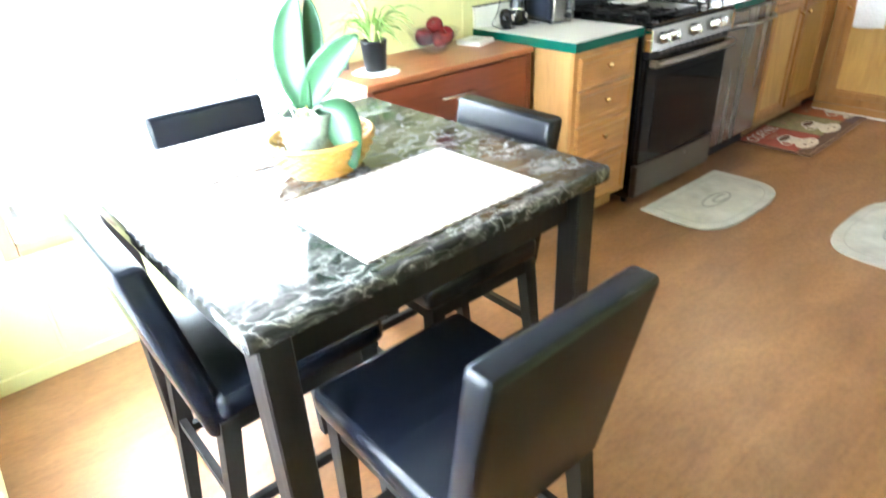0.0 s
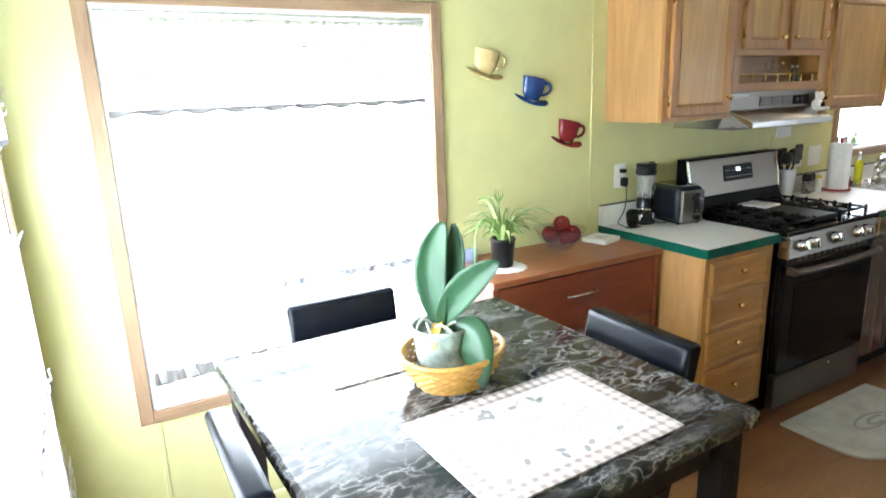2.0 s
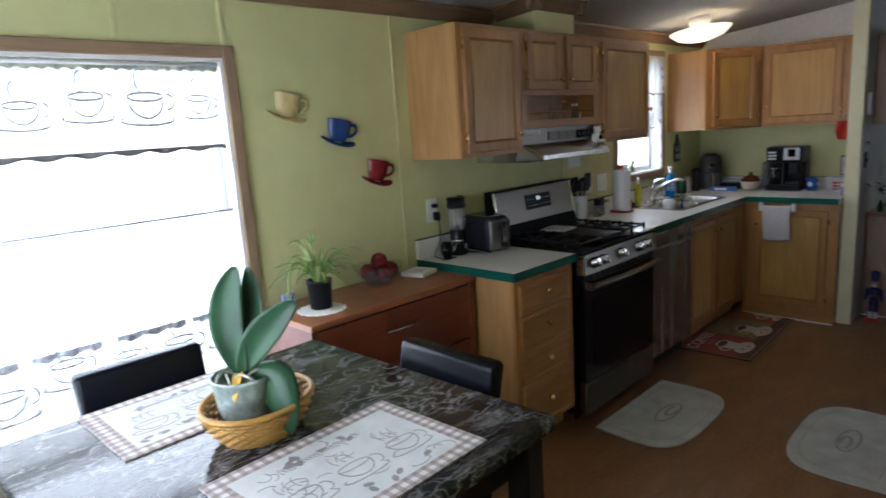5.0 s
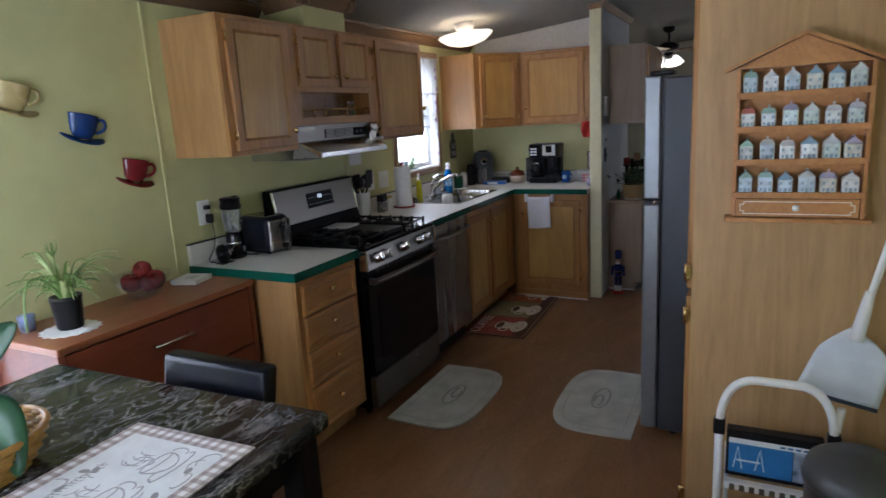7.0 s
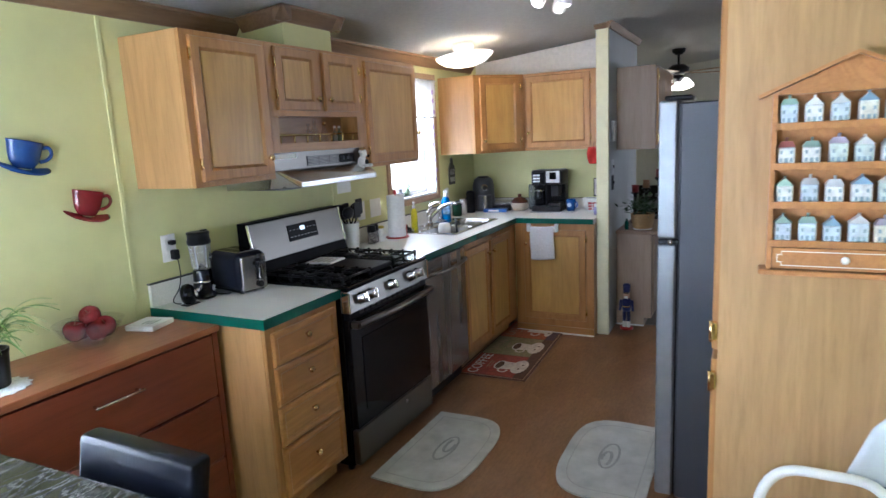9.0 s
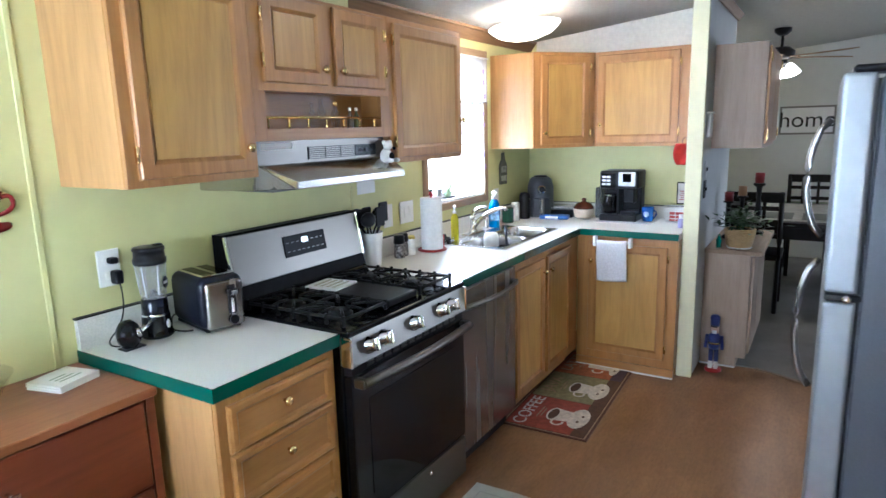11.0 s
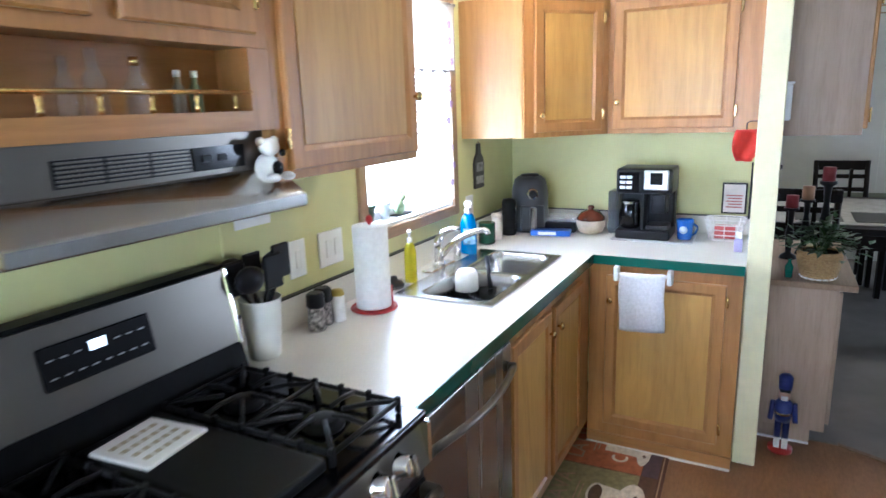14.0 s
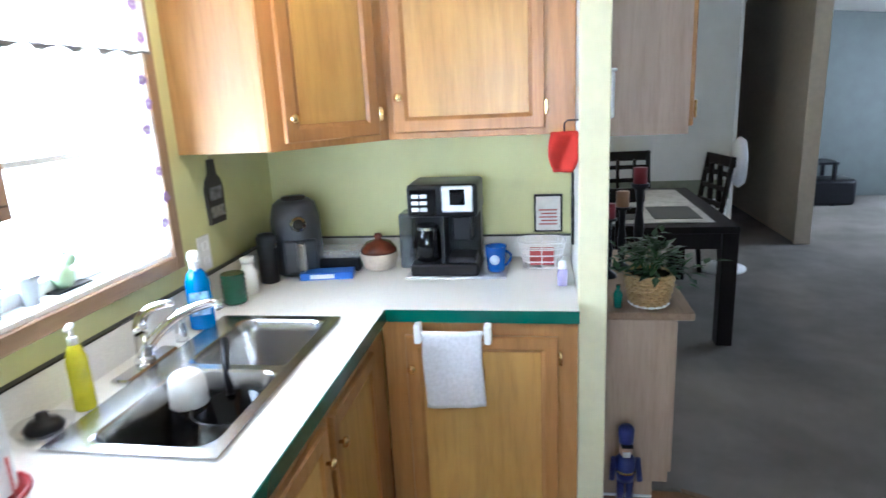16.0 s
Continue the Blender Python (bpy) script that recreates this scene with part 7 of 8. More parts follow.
# window sill things
SZ = W2[2] + 0.0125
for x, y, r, h, mt, lb in ((4.99, 2.86, 0.03, 0.075, plain("dark_green_glaze", (0.02, 0.06, 0.03), 0.3), "dark green pot with a seedling on the sill"), (5.10, 2.855, 0.026, 0.07, plain("grey_glaze", (0.35, 0.37, 0.38), 0.35), "small grey footed pot on the sill")):
    pt2 = thing("sill_pot", pose(x, y, SZ), lb, "pot", "things on the sill")
    part("pot", lathe(B(), [(r * 0.7, 0), (r * 0.6, 0.012), (r * 0.8, h * 0.5), (r, h * 0.85), (r * 1.15, h * 0.88), (r * 1.15, h), (r * 0.9, h), (0, h * 0.9)], 20, cap=False), mt, pt2)
ct = plain("pale_green_ceramic", (0.33, 0.45, 0.27), 0.3)
joined("cat_figurine", [(ball(0.03, (0, 0, 0.032), (1.1, 0.7, 1.05)), ct), (ball(0.02, (0.024, 0, 0.072)), ct), (lathe(B(), [(0.006, 0), (0.0005, 0.018)], 8, (0.014, 0, 0.086)), ct), (lathe(B(), [(0.006, 0), (0.0005, 0.018)], 8, (0.032, 0, 0.086)), ct), (box(B(), -0.05, 0.07, -0.022, 0.022, 0, 0.005), BLACK)],
       "pale green ceramic cat on a dark base", "figurine", pose(5.215, 2.86, SZ), "things on the sill")

# sink window: blinds, sheer with purple flowers
bl = thing("window_blind", pose(0, WY + 0.05, 0), "white horizontal slat blind in the sink window", "blind")
part("head_rail", box(B(), W2[0] + 0.015, W2[1] - 0.015, -0.015, 0.012, W2[3] - 0.045, W2[3] - 0.014), WHITE, bl)
slat = None
for k in range(26):
    z = W2[3] - 0.06 - k * 0.018
    sl = new("slat", slat.data) if slat else part("slat", box(B(), W2[0] + 0.018, W2[1] - 0.018, -0.010, 0.010, -0.0006, 0.0006), WHITE, bl)
    slat = slat or sl
    sl.parent = bl
    sl.matrix_basis = pose(0, 0, z, 35)
part("bottom_rail", box(B(), W2[0] + 0.018, W2[1] - 0.018, -0.010, 0.010, W2[3] - 0.545, W2[3] - 0.53), WHITE, bl)
sc = thing("sink_curtain", pose(0, WY - 0.028, 0), "sheer white valance and side curtain with purple flowers", "curtain")
part("rod", tube(B(), [(W2[0] - 0.03, 0, 1.995), (W2[1] + 0.03, 0, 1.995)], 0.006, 8), WHITE, sc)
part("valance", folds(W2[0] - 0.02, W2[1] + 0.02, 1.72, 2.0, 0.0, 0.006, 7, 31), SHEER, sc)
part("valance_hem", folds(W2[0] - 0.02, W2[1] + 0.02, 1.714, 1.724, -0.001, 0.006, 7, 31, 90, 2), HEM, sc)
part("side_panel", folds(W2[1] - 0.14, W2[1] + 0.01, 1.16, 1.98, 0.012, 0.008, 3, 33, 40), SHEER, sc)
PUR = plain("purple_petal_print", (0.34, 0.22, 0.46), 0.8)
rnd = random.Random(9)
for k in range(9):
    z = 1.24 + k * 0.085 + rnd.uniform(-0.02, 0.02)
    x = W2[1] - 0.03 + rnd.uniform(-0.03, 0.02)
    bm = B()
    for j in range(5):
        a = j * 1.256 + k
        c = (x + 0.011 * math.cos(a), z + 0.011 * math.sin(a))
        v = [bm.verts.new((c[0] + 0.009 * math.cos(t) * (0.6 + 0.4 * abs(math.cos(a))), -0.012 if z > 1.72 else 0.0, c[1] + 0.009 * math.sin(t))) for t in (i * 0.785 for i in range(8))]
        bm.faces.new(v)
    part("flower_print", bm, PUR, sc)

# bottle-shaped sign by the corner
bs = thing("wall_sign", pose(5.868, WY, 1.168) @ Matrix.Diagonal((1.5, 1, 1.1, 1)), "dark bottle-shaped metal wall sign with pale label", "sign")
out = [(-0.034, 0), (0.034, 0), (0.037, 0.11), (0.03, 0.135), (0.014, 0.155), (0.010, 0.20), (-0.010, 0.20), (-0.014, 0.155), (-0.03, 0.135), (-0.037, 0.11)]
bm = slab(B(), out, 0, 0.012)
bmesh.ops.transform(bm, matrix=pose(0, 0, 0, 90), verts=bm.verts)
part("plate", bm, plain("dark_tin", (0.075, 0.068, 0.062), 0.45, 0.3), bs)
part("label_patch", box(B(), -0.03, 0.03, -0.014, -0.0125, 0.02, 0.055), plain("pale_tin_print", (0.40, 0.38, 0.34), 0.5, 0, 0.3, 60.0), bs)
part("label_patch", box(B(), -0.026, 0.026, -0.014, -0.0125, 0.075, 0.115), plain("grey_tin_print", (0.25, 0.24, 0.24), 0.5, 0, 0.3, 60.0), bs)
part("hook", tube(B(), arc((-0.006, -0.006, 0.195), (0, -0.006, 0.225), (0.006, -0.006, 0.195), 8), 0.002, 5), CHROME, bs)
outlet(5.76, 1.085, NW, "white outlet plate near the corner")

# ---- counter at the end wall ----
cnst = thing("coffee_canister", pose(5.985, 2.68, CZ), "tall black coffee grinder", "grinder")
part("body", lathe(B(), [(0.034, 0), (0.036, 0.005), (0.034, 0.10), (0.038, 0.115), (0.038, 0.17), (0.03, 0.185), (0.0, 0.19)], 24), BLACK, cnst)
part("badge", lathe(B(), [(0.010, 0), (0.010, 0.002), (0, 0.002)], 14, m=pose(0, -0.037, 0.14, 90)), CHROME, cnst)


def air_fryer():
    root = thing("air_fryer", pose(6.13, 2.62, CZ, 0, 0, -62), "dark grey round air fryer with a steel handle", "air fryer")
    SL = plain("slate_plastic", (0.045, 0.048, 0.055), 0.38)
    part("body", lathe(B(), [(0.084, 0), (0.094, 0.01), (0.098, 0.08), (0.094, 0.22), (0.08, 0.272), (0.06, 0.288), (0.0, 0.292)], 36), SL, root)
    part("top_vent", lathe(B(), [(0.05, 0.288), (0.045, 0.298), (0.0, 0.30)], 24), BLACK, root)
    part("dial", lathe(B(), [(0.03, 0), (0.028, 0.012), (0, 0.013)], 24, m=pose(0, -0.09, 0.205, 90)), CHROME, root)
    part("dial_face", lathe(B(), [(0.021, 0), (0.02, 0.004), (0, 0.004)], 20, m=pose(0, -0.1025, 0.205, 90)), BLACK, root)
    part("basket_front", rounded(B(), -0.062, 0.062, -0.105, -0.07, 0.015, 0.145, 0.012), SL, root)
    part("handle", box(B(), -0.015, 0.015, -0.145, -0.10, 0.03, 0.14, 0.008, 2), STEELZ, root, "upright brushed handle")


air_fryer()
bt = thing("foil_box", pose(6.04, 2.475, CZ, 0, 0, -80), "blue and white cardboard wrap box", "box")
part("carton", box(B(), -0.10, 0.10, -0.035, 0.035, 0, 0.028, 0.002), plain("blue_carton", (0.02, 0.10, 0.42), 0.35), bt)
part("print_panel", box(B(), -0.06, 0.03, -0.0358, -0.035, 0.006, 0.022), WHITE, bt)
tb = thing("food_container", pose(6.17, 2.475, CZ, 0, 0, -85), "stack of dark trays with a clear lid", "container")
part("tray", box(B(), -0.10, 0.10, -0.06, 0.06, 0, 0.055, 0.008), BLACK, tb)
part("lid", box(B(), -0.105, 0.105, -0.065, 0.065, 0.0555, 0.085, 0.012), clear("clear_lid", (0.8, 0.8, 0.8), 0.1, 0.3), tb)
ch = thing("casserole", pose(6.17, 2.305, CZ), "cream stoneware pot with a glossy brown lid", "pot")
part("pot", lathe(B(), [(0.05, 0), (0.062, 0.008), (0.072, 0.04), (0.074, 0.065), (0.070, 0.068)], 30), plain("cream_stoneware", (0.50, 0.42, 0.33), 0.4, 0, 0.12), ch)
part("lid", lathe(B(), [(0.072, 0.067), (0.070, 0.08), (0.05, 0.105), (0.02, 0.115), (0.012, 0.12), (0.018, 0.13), (0.012, 0.14), (0.0, 0.141)], 30), plain("brown_glaze", (0.10, 0.025, 0.012), 0.18, 0, 0.2), ch)


def coffee_maker():
    root = thing("coffee_maker", pose(6.12, 2.025, CZ + 0.009, 0, 0, -90), "black two-way coffee maker with steel panel", "coffee maker")
    part("base", box(B(), -0.125, 0.125, -0.10, 0.12, 0, 0.045, 0.008, 2), BLACK, root)
    part("column", box(B(), -0.125, 0.125, 0.03, 0.125, 0.04, 0.30, 0.01), BLACK, root)
    head = part("head", rounded(B(), -0.128, 0.128, -0.085, 0.128, 0.215, 0.335, 0.014), BLACK, root)
    kp = part("key_panel", box(B(), -0.115, -0.02, -0.092, -0.084, 0.225, 0.318, 0.003), ENAMEL, head)
    for r in range(3):
        for c in range(2):
            part("key", box(B(), -0.108 + 0.03 * c, -0.082 + 0.03 * c, -0.0945, -0.0915, 0.24 + 0.024 * r, 0.254 + 0.024 * r, 0.001), plain("grey_key", (0.65, 0.66, 0.68), 0.4), kp)
    sp_ = part("steel_panel", box(B(), 0.0, 0.112, -0.094, -0.084, 0.235, 0.33, 0.005), plain("silver_panel", (0.55, 0.56, 0.57), 0.3, 0.8), head, "silver brew panel")
    part("screen", box(B(), 0.03, 0.085, -0.0955, -0.0935, 0.262, 0.318, 0.002), DARKGLASS, sp_)
    part("divider", box(B(), -0.01, 0.004, -0.085, 0.03, 0.045, 0.22), BLACK, root)
    ca = part("carafe", lathe(B(), [(0.04, 0), (0.052, 0.01), (0.055, 0.07), (0.04, 0.12), (0.036, 0.135)], 24, (-0.067, -0.03, 0.046)), DARKGLASS, root, "dark glass carafe")
    part("carafe_band", lathe(B(), [(0.041, 0.118), (0.041, 0.128)], 24, (-0.067, -0.03, 0.046), cap=False), CHROME, ca)
    part("carafe_handle", tube(B(), arc((-0.03, -0.075, 0.17), (-0.025, -0.125, 0.16), (-0.028, -0.08, 0.07), 8), 0.006, 6), BLACK, ca)
    part("brew_block", box(B(), 0.03, 0.10, -0.06, 0.03, 0.12, 0.216, 0.008), BLACK, root)
    part("drip_stand", box(B(), 0.015, 0.115, -0.085, 0.025, 0.046, 0.07, 0.004), BLACK, root)
    part("water_tank", box(B(), -0.185, -0.132, 0.0, 0.11, 0, 0.215, 0.012, 2), clear("smoky_tank", (0.08, 0.09, 0.10), 0.1, 0.7), root)


tr_ = thing("serving_tray", pose(6.145, 1.985, CZ), "flat pale tray under the coffee maker", "tray")
part("tray", box(B(), -0.13, 0.13, -0.185, 0.185, 0, 0.008, 0.003), plain("pale_grey_tray", (0.55, 0.56, 0.58), 0.3, 0.3), tr_)
coffee_maker()
mg = thing("blue_mug", pose(6.10, 1.842, CZ + 0.009), "blue mug with a pale round emblem", "mug")
BMUG = plain("cobalt_glaze", (0.015, 0.08, 0.32), 0.2)
part("cup", lathe(B(), [(0.0, 0), (0.030, 0), (0.033, 0.006), (0.040, 0.095), (0.037, 0.095), (0.031, 0.01), (0.0, 0.008)], 26, cap=False), BMUG, mg)
part("ear", tube(B(), arc((-0.005, -0.038, 0.075), (-0.005, -0.075, 0.06), (-0.005, -0.034, 0.02), 10), 0.005, 8), BMUG, mg)
part("emblem", lathe(B(), [(0.018, 0), (0.018, 0.0015), (0, 0.0015)], 18, m=pose(-0.0375, 0.002, 0.05, 0, -86)), plain("pale_emblem", (0.45, 0.55, 0.70), 0.4), mg)
wb = thing("wire_basket", pose(6.20, 1.675, CZ), "white wire basket holding red packets", "basket")
for k in range(5):
    z, r = 0.004 + 0.024 * k, 0.055 + 0.004 * k
    part("wire", tube(B(), [(r * math.copysign(abs(math.cos(a)) ** 0.5, math.cos(a)), 1.25 * r * math.copysign(abs(math.sin(a)) ** 0.5, math.sin(a)), z) for a in (j * 2 * math.pi / 24 for j in range(25))], 0.0026, 5), WHITE, wb)
for j in range(12):
    a = j * math.pi / 6
    part("wire", tube(B(), [(rr * math.copysign(abs(math.cos(a)) ** 0.5, math.cos(a)), 1.25 * rr * math.copysign(abs(math.sin(a)) ** 0.5, math.sin(a)), z) for rr, z in ((0.055, 0.004), (0.071, 0.10))], 0.0022, 5), WHITE, wb)
for k in range(4):
    p_ = thing("sugar_packet", pose(6.18 + 0.012 * k, 1.675, CZ + 0.006, 0, 4 * k, 0), "red and white paper packet in the wire basket", "packet", "packets in the basket")
    part("sachet", box(B(), -0.002, 0.002, -0.045, 0.045, 0, 0.062, 0.001), plain("red_packet", (0.40, 0.06, 0.06), 0.5) if k % 2 == 0 else CREAMW, p_)
pb = thing("lotion_bottle", pose(5.955, 1.605, CZ), "small lilac bottle with a white cap", "bottle")
part("bottle", lathe(B(), [(0.017, 0), (0.018, 0.05), (0.012, 0.058)], 18), plain("lilac_plastic", (0.42, 0.38, 0.62), 0.3), pb)
part("cap", lathe(B(), [(0.013, 0.058), (0.012, 0.085), (0, 0.086)], 16), WHITE, pb)
pf = thing("small_picture", pose(6.31, 1.65, 1.018), "small framed print leaning on the end wall", "picture")
part("frame", box(B(), 0.0, 0.012, -0.055, 0.055, 0, 0.15, 0.002), BLACK, pf)
part("print", box(B(), -0.0015, 0.0, -0.047, 0.047, 0.008, 0.142), plain("pale_print", (0.60, 0.56, 0.53), 0.5), pf)
bm = B()
for k in range(5):
    box(bm, -0.0022, -0.0015, -0.035, 0.035 - 0.008 * (k % 2), 0.03 + 0.014 * k, 0.036 + 0.014 * k)
part("lettering", bm, plain("brick_ink", (0.35, 0.10, 0.09), 0.6), pf)
ht = thing("hanging_mitt", pose(5.89, 1.602, 1.31, 0, 0, 90) @ Matrix.Diagonal((1, 1, 0.85, 1)), "red pot holder on a hook by the post", "pot holder")
part("cloth", sheet(B(), 6, 8, lambda u, v: ((u - 0.5) * 0.10 * (0.55 + 0.45 * math.sin(v * 2.6)), 0.012 + 0.012 * math.sin(u * 6 + v * 4), 0.15 * v), 0.008), plain("red_cotton", (0.45, 0.025, 0.015), 0.9), ht)
part("hook", tube(B(), [(-0.043, 0.014, 0.19), (-0.01, 0.014, 0.19), (0, 0.014, 0.18), (0, 0.014, 0.145)], 0.003, 6), BLACK, ht)
ht = thing("hanging_strainer", pose(5.95, 1.56, 1.06), "dark hanging kitchen tool under the pot holder", "utensil")
part("ring", tube(B(), [(0.03 * math.cos(a), 0.012, 0.12 + 0.045 * math.sin(a)) for a in (k * 0.3927 for k in range(17))], 0.004, 6), BLACK, ht)
part("stem", tube(B(), [(0, 0.012, 0.165), (0, 0.012, 0.24)], 0.004, 6), BLACK, ht)
part("blade", box(B(), -0.02, 0.02, 0.008, 0.016, 0.0, 0.085, 0.003), BLACK, ht)

# towel on its bar
tw = thing("dish_towel", pose(5.695, 1.95, 0.848), "white dish towel hung over the bar on the cabinet door", "towel")
part("bar", tube(B(), [(-0.03, 0.105, 0.0), (-0.03, -0.105, 0.0)], 0.006, 8), WHITE, tw, "white towel bar")
for y in (-0.11, 0.11):
    part("bracket", box(B(), -0.04, 0.0, y - 0.011, y + 0.011, -0.035, 0.028, 0.004), WHITE, tw)
part("cloth", sheet(B(), 20, 16, lambda u, v: (-0.040 - 0.006 * math.sin(u * 9 + 1) * (v ** 0.6), 0.092 - 0.188 * u + 0.004 * math.sin(v * 5), 0.006 - 0.255 * v - 0.006 * math.sin(u * 5)), 0.004), plain("white_terry", (0.68, 0.68, 0.72), 0.95, 0, 0.05, 90.0, 0.7), tw, "white terry towel")

# ---- beyond the stub wall ----
nw = plain("navy_blue_paint", (0.008, 0.014, 0.105), 0.3)
skin = plain("painted_face", (0.50, 0.30, 0.20), 0.5)
joined("nutcracker", [(lathe(B(), [(0.05, 0), (0.05, 0.018), (0.0, 0.018)], 20), plain("red_base_paint", (0.40, 0.02, 0.015), 0.35)),
        (box(B(), -0.02, 0.02, -0.028, -0.004, 0.018, 0.065), CERW), (box(B(), -0.02, 0.02, 0.004, 0.028, 0.018, 0.065), CERW),
        (tube(B(), [(0, -0.016, 0.06), (0, -0.016, 0.15)], 0.014, 10), nw), (tube(B(), [(0, 0.016, 0.06), (0, 0.016, 0.15)], 0.014, 10), nw),
        (lathe(B(), [(0.030, 0.145), (0.034, 0.17), (0.038, 0.23), (0.02, 0.25)], 18), nw), (lathe(B(), [(0.036, 0.182), (0.036, 0.192)], 18), BRASS),
        (tube(B(), [(0, -0.042, 0.235), (-0.012, -0.050, 0.15)], 0.011, 8), nw), (tube(B(), [(0, 0.042, 0.235), (-0.012, 0.050, 0.15)], 0.011, 8), nw),
        (lathe(B(), [(0.018, 0.248), (0.024, 0.262), (0.024, 0.29), (0.02, 0.30)], 16), skin), (box(B(), -0.027, -0.012, -0.013, 0.013, 0.252, 0.272), CERW),
        (lathe(B(), [(0.026, 0.298), (0.027, 0.31), (0.029, 0.355), (0.02, 0.366), (0.0, 0.368)], 18), nw), (box(B(), -0.04, -0.01, -0.02, 0.02, 0.297, 0.303), BLACK)],
       "blue painted wooden nutcracker soldier on a red base", "figurine", pose(5.985, 1.375, 0))


def potted_bush():
    root = thing("potted_plant", pose(6.16, 1.285, 0.7755), "leafy dark green plant in a woven basket pot", "plant")
    WEAVE = wood("two_tone_weave", (0.10, 0.05, 0.02), (0.50, 0.33, 0.15), "x", 0.6, 60.0)
    part("basket", basket_shell(0.062, 0.082, 0.125, 11, 1.0, 16, 0.0058), WEAVE, root)
    part("liner", lathe(B(), [(0.060, 0.004), (0.078, 0.115), (0.0, 0.105)], 20), plain("soil_dark", (0.03, 0.022, 0.015), 1.0), root)
    part("saucer", lathe(B(), [(0.068, 0), (0.075, 0.008), (0.0, 0.008)], 24), WHITE, root)
    rnd = random.Random(17)
    G = [plain("bush_leaf", (0.02, 0.055, 0.018), 0.4, 0, 0.2), plain("bush_leaf_light", (0.04, 0.09, 0.03), 0.4, 0, 0.2)]
    bm = [B(), B()]
    for k in range(230):
        a, r = rnd.uniform(0, 6.28), abs(rnd.gauss(0, 0.085))
        h = 0.13 + rnd.uniform(0, 0.13) * (1 - min(r, 0.18) / 0.24)
        c = Vector((r * math.cos(a), r * math.sin(a), h + rnd.uniform(-0.03, 0.04)))
        d = Vector((math.cos(a + rnd.gauss(0, 0.7)), math.sin(a + rnd.gauss(0, 0.7)), rnd.uniform(-0.3, 0.9))).normalized()
        L, w_ = rnd.uniform(0.035, 0.07), rnd.uniform(0.009, 0.017)
        s = d.cross(Vector((0, 0, 1))).normalized() if abs(d.z) < 0.98 else Vector((1, 0, 0))
        n = s.cross(d)
        b_ = bm[k % 2]
        pts = [c, c + d * L * 0.4 + s * w_, c + d * L + n * -0.012, c + d * L * 0.4 - s * w_, c + d * L * 0.45 - n * 0.004]
        v = [b_.verts.new(p) for p in pts]
        for q in ((0, 1, 4), (1, 2, 4), (2, 3, 4), (3, 0, 4)):
            b_.faces.new([v[i] for i in q])
    for b_, g in zip(bm, G):
        part("foliage", b_, g, root)["kind"] = "stuff"
    st_ = B()
    for k in range(14):
        a = k * 0.45
        tube(st_, arc((0.015 * math.cos(a), 0.015 * math.sin(a), 0.1), (0.03 * math.cos(a), 0.03 * math.sin(a), 0.2), (0.10 * math.cos(a), 0.10 * math.sin(a), 0.19 + 0.03 * math.sin(k)), 6), 0.0025, 5)
    part("stems", st_, G[1], root)["kind"] = "stuff"


potted_bush()
gb = thing("glass_bottle", pose(6.12, 1.40, 0.7755), "small green glass bottle beside the plant", "bottle")
part("bottle", lathe(B(), [(0.016, 0), (0.018, 0.05), (0.008, 0.07), (0.008, 0.085)], 16), plain("bottle_green", (0.01, 0.12, 0.08), 0.15), gb)
wp = thing("wall_phone", pose(5.93, 1.478, 1.47), "white wall-mounted box on the stub wall", "wall box")
part("case", box(B(), -0.035, 0.035, -0.028, 0, 0, 0.14, 0.006), WHITE, wp)
part("roof", box(B(), -0.04, 0.04, -0.034, 0, 0.14, 0.15, 0.003), WHITE, wp)
for z in (1.16, 1.28):
    o = thing("light_switch", pose(5.95, 1.478, z), "dark switch plate on the stub wall", "switch", "switches on the stub wall")
    part("plate", box(B(), -0.035, 0.035, -0.006, 0, -0.055, 0.055, 0.003), WHITE if z > 1.2 else BLACK, o)
    part("toggle", box(B(), -0.005, 0.005, -0.016, -0.006, -0.008, 0.012, 0.002), BLACK, o)

setting("bulkhead", box(B(), EX - 0.004, EX, 1.56, WY - 0.06, 2.03, 2.34), CEILING, "white board above the end wall cabinets")

# dining room walls
setting("wall_dining", box(B(), 10.0, 10.1, -0.05, WY, -0.1, 2.5), WHITEWALL, "white panelled wall with a grey-green border")
setting("trim", box(B(), 9.985, 10.0, -0.05, WY, 0.47, 0.65), GREENBAND, "grey-green wallpaper border")
setting("trim", box(B(), 9.98, 10.0, -0.05, WY, 0.43, 0.468, 0.004), WHITE, "white chair rail under the border")
for y in (0.62, 1.85):
    setting("trim", box(B(), 9.99, 10.0, y, y + 0.02, 0.655, 2.3), WHITEWALL, "thin batten on the white wall")
setting("trim", box(B(), 9.975, 10.11, -0.075, -0.05, -0.05, 2.45), WHITE, "white door casing at the hallway")
setting("wall_hall", box(B(), 10.1, 12.6, -0.80, -0.70, -0.1, 2.5), TANWALL, "tan hallway wall")
setting("trim", box(B(), 10.06, 10.1, -0.82, -0.68, -0.05, 2.45), TANWALL, "tan casing at the hallway corner")
pk = thing("dark_picture", pose(12.59, -0.45, 1.30), "dark red picture on the hallway end wall", "picture")
part("canvas", box(B(), -0.02, 0, -0.16, 0.16, 0, 0.42), plain("dark_red_canvas", (0.10, 0.015, 0.012), 0.6, 0, 0.5, 8.0), pk)
hs = thing("home_sign", pose(9.985, 1.07, 1.40), "white wooden sign lettered home in dark script", "sign")
part("board", box(B(), 0, 0.014, -0.27, 0.27, 0, 0.31, 0.003), WHITE, hs)
GREYW = plain("weathered_grey_wood", (0.20, 0.19, 0.18), 0.7)
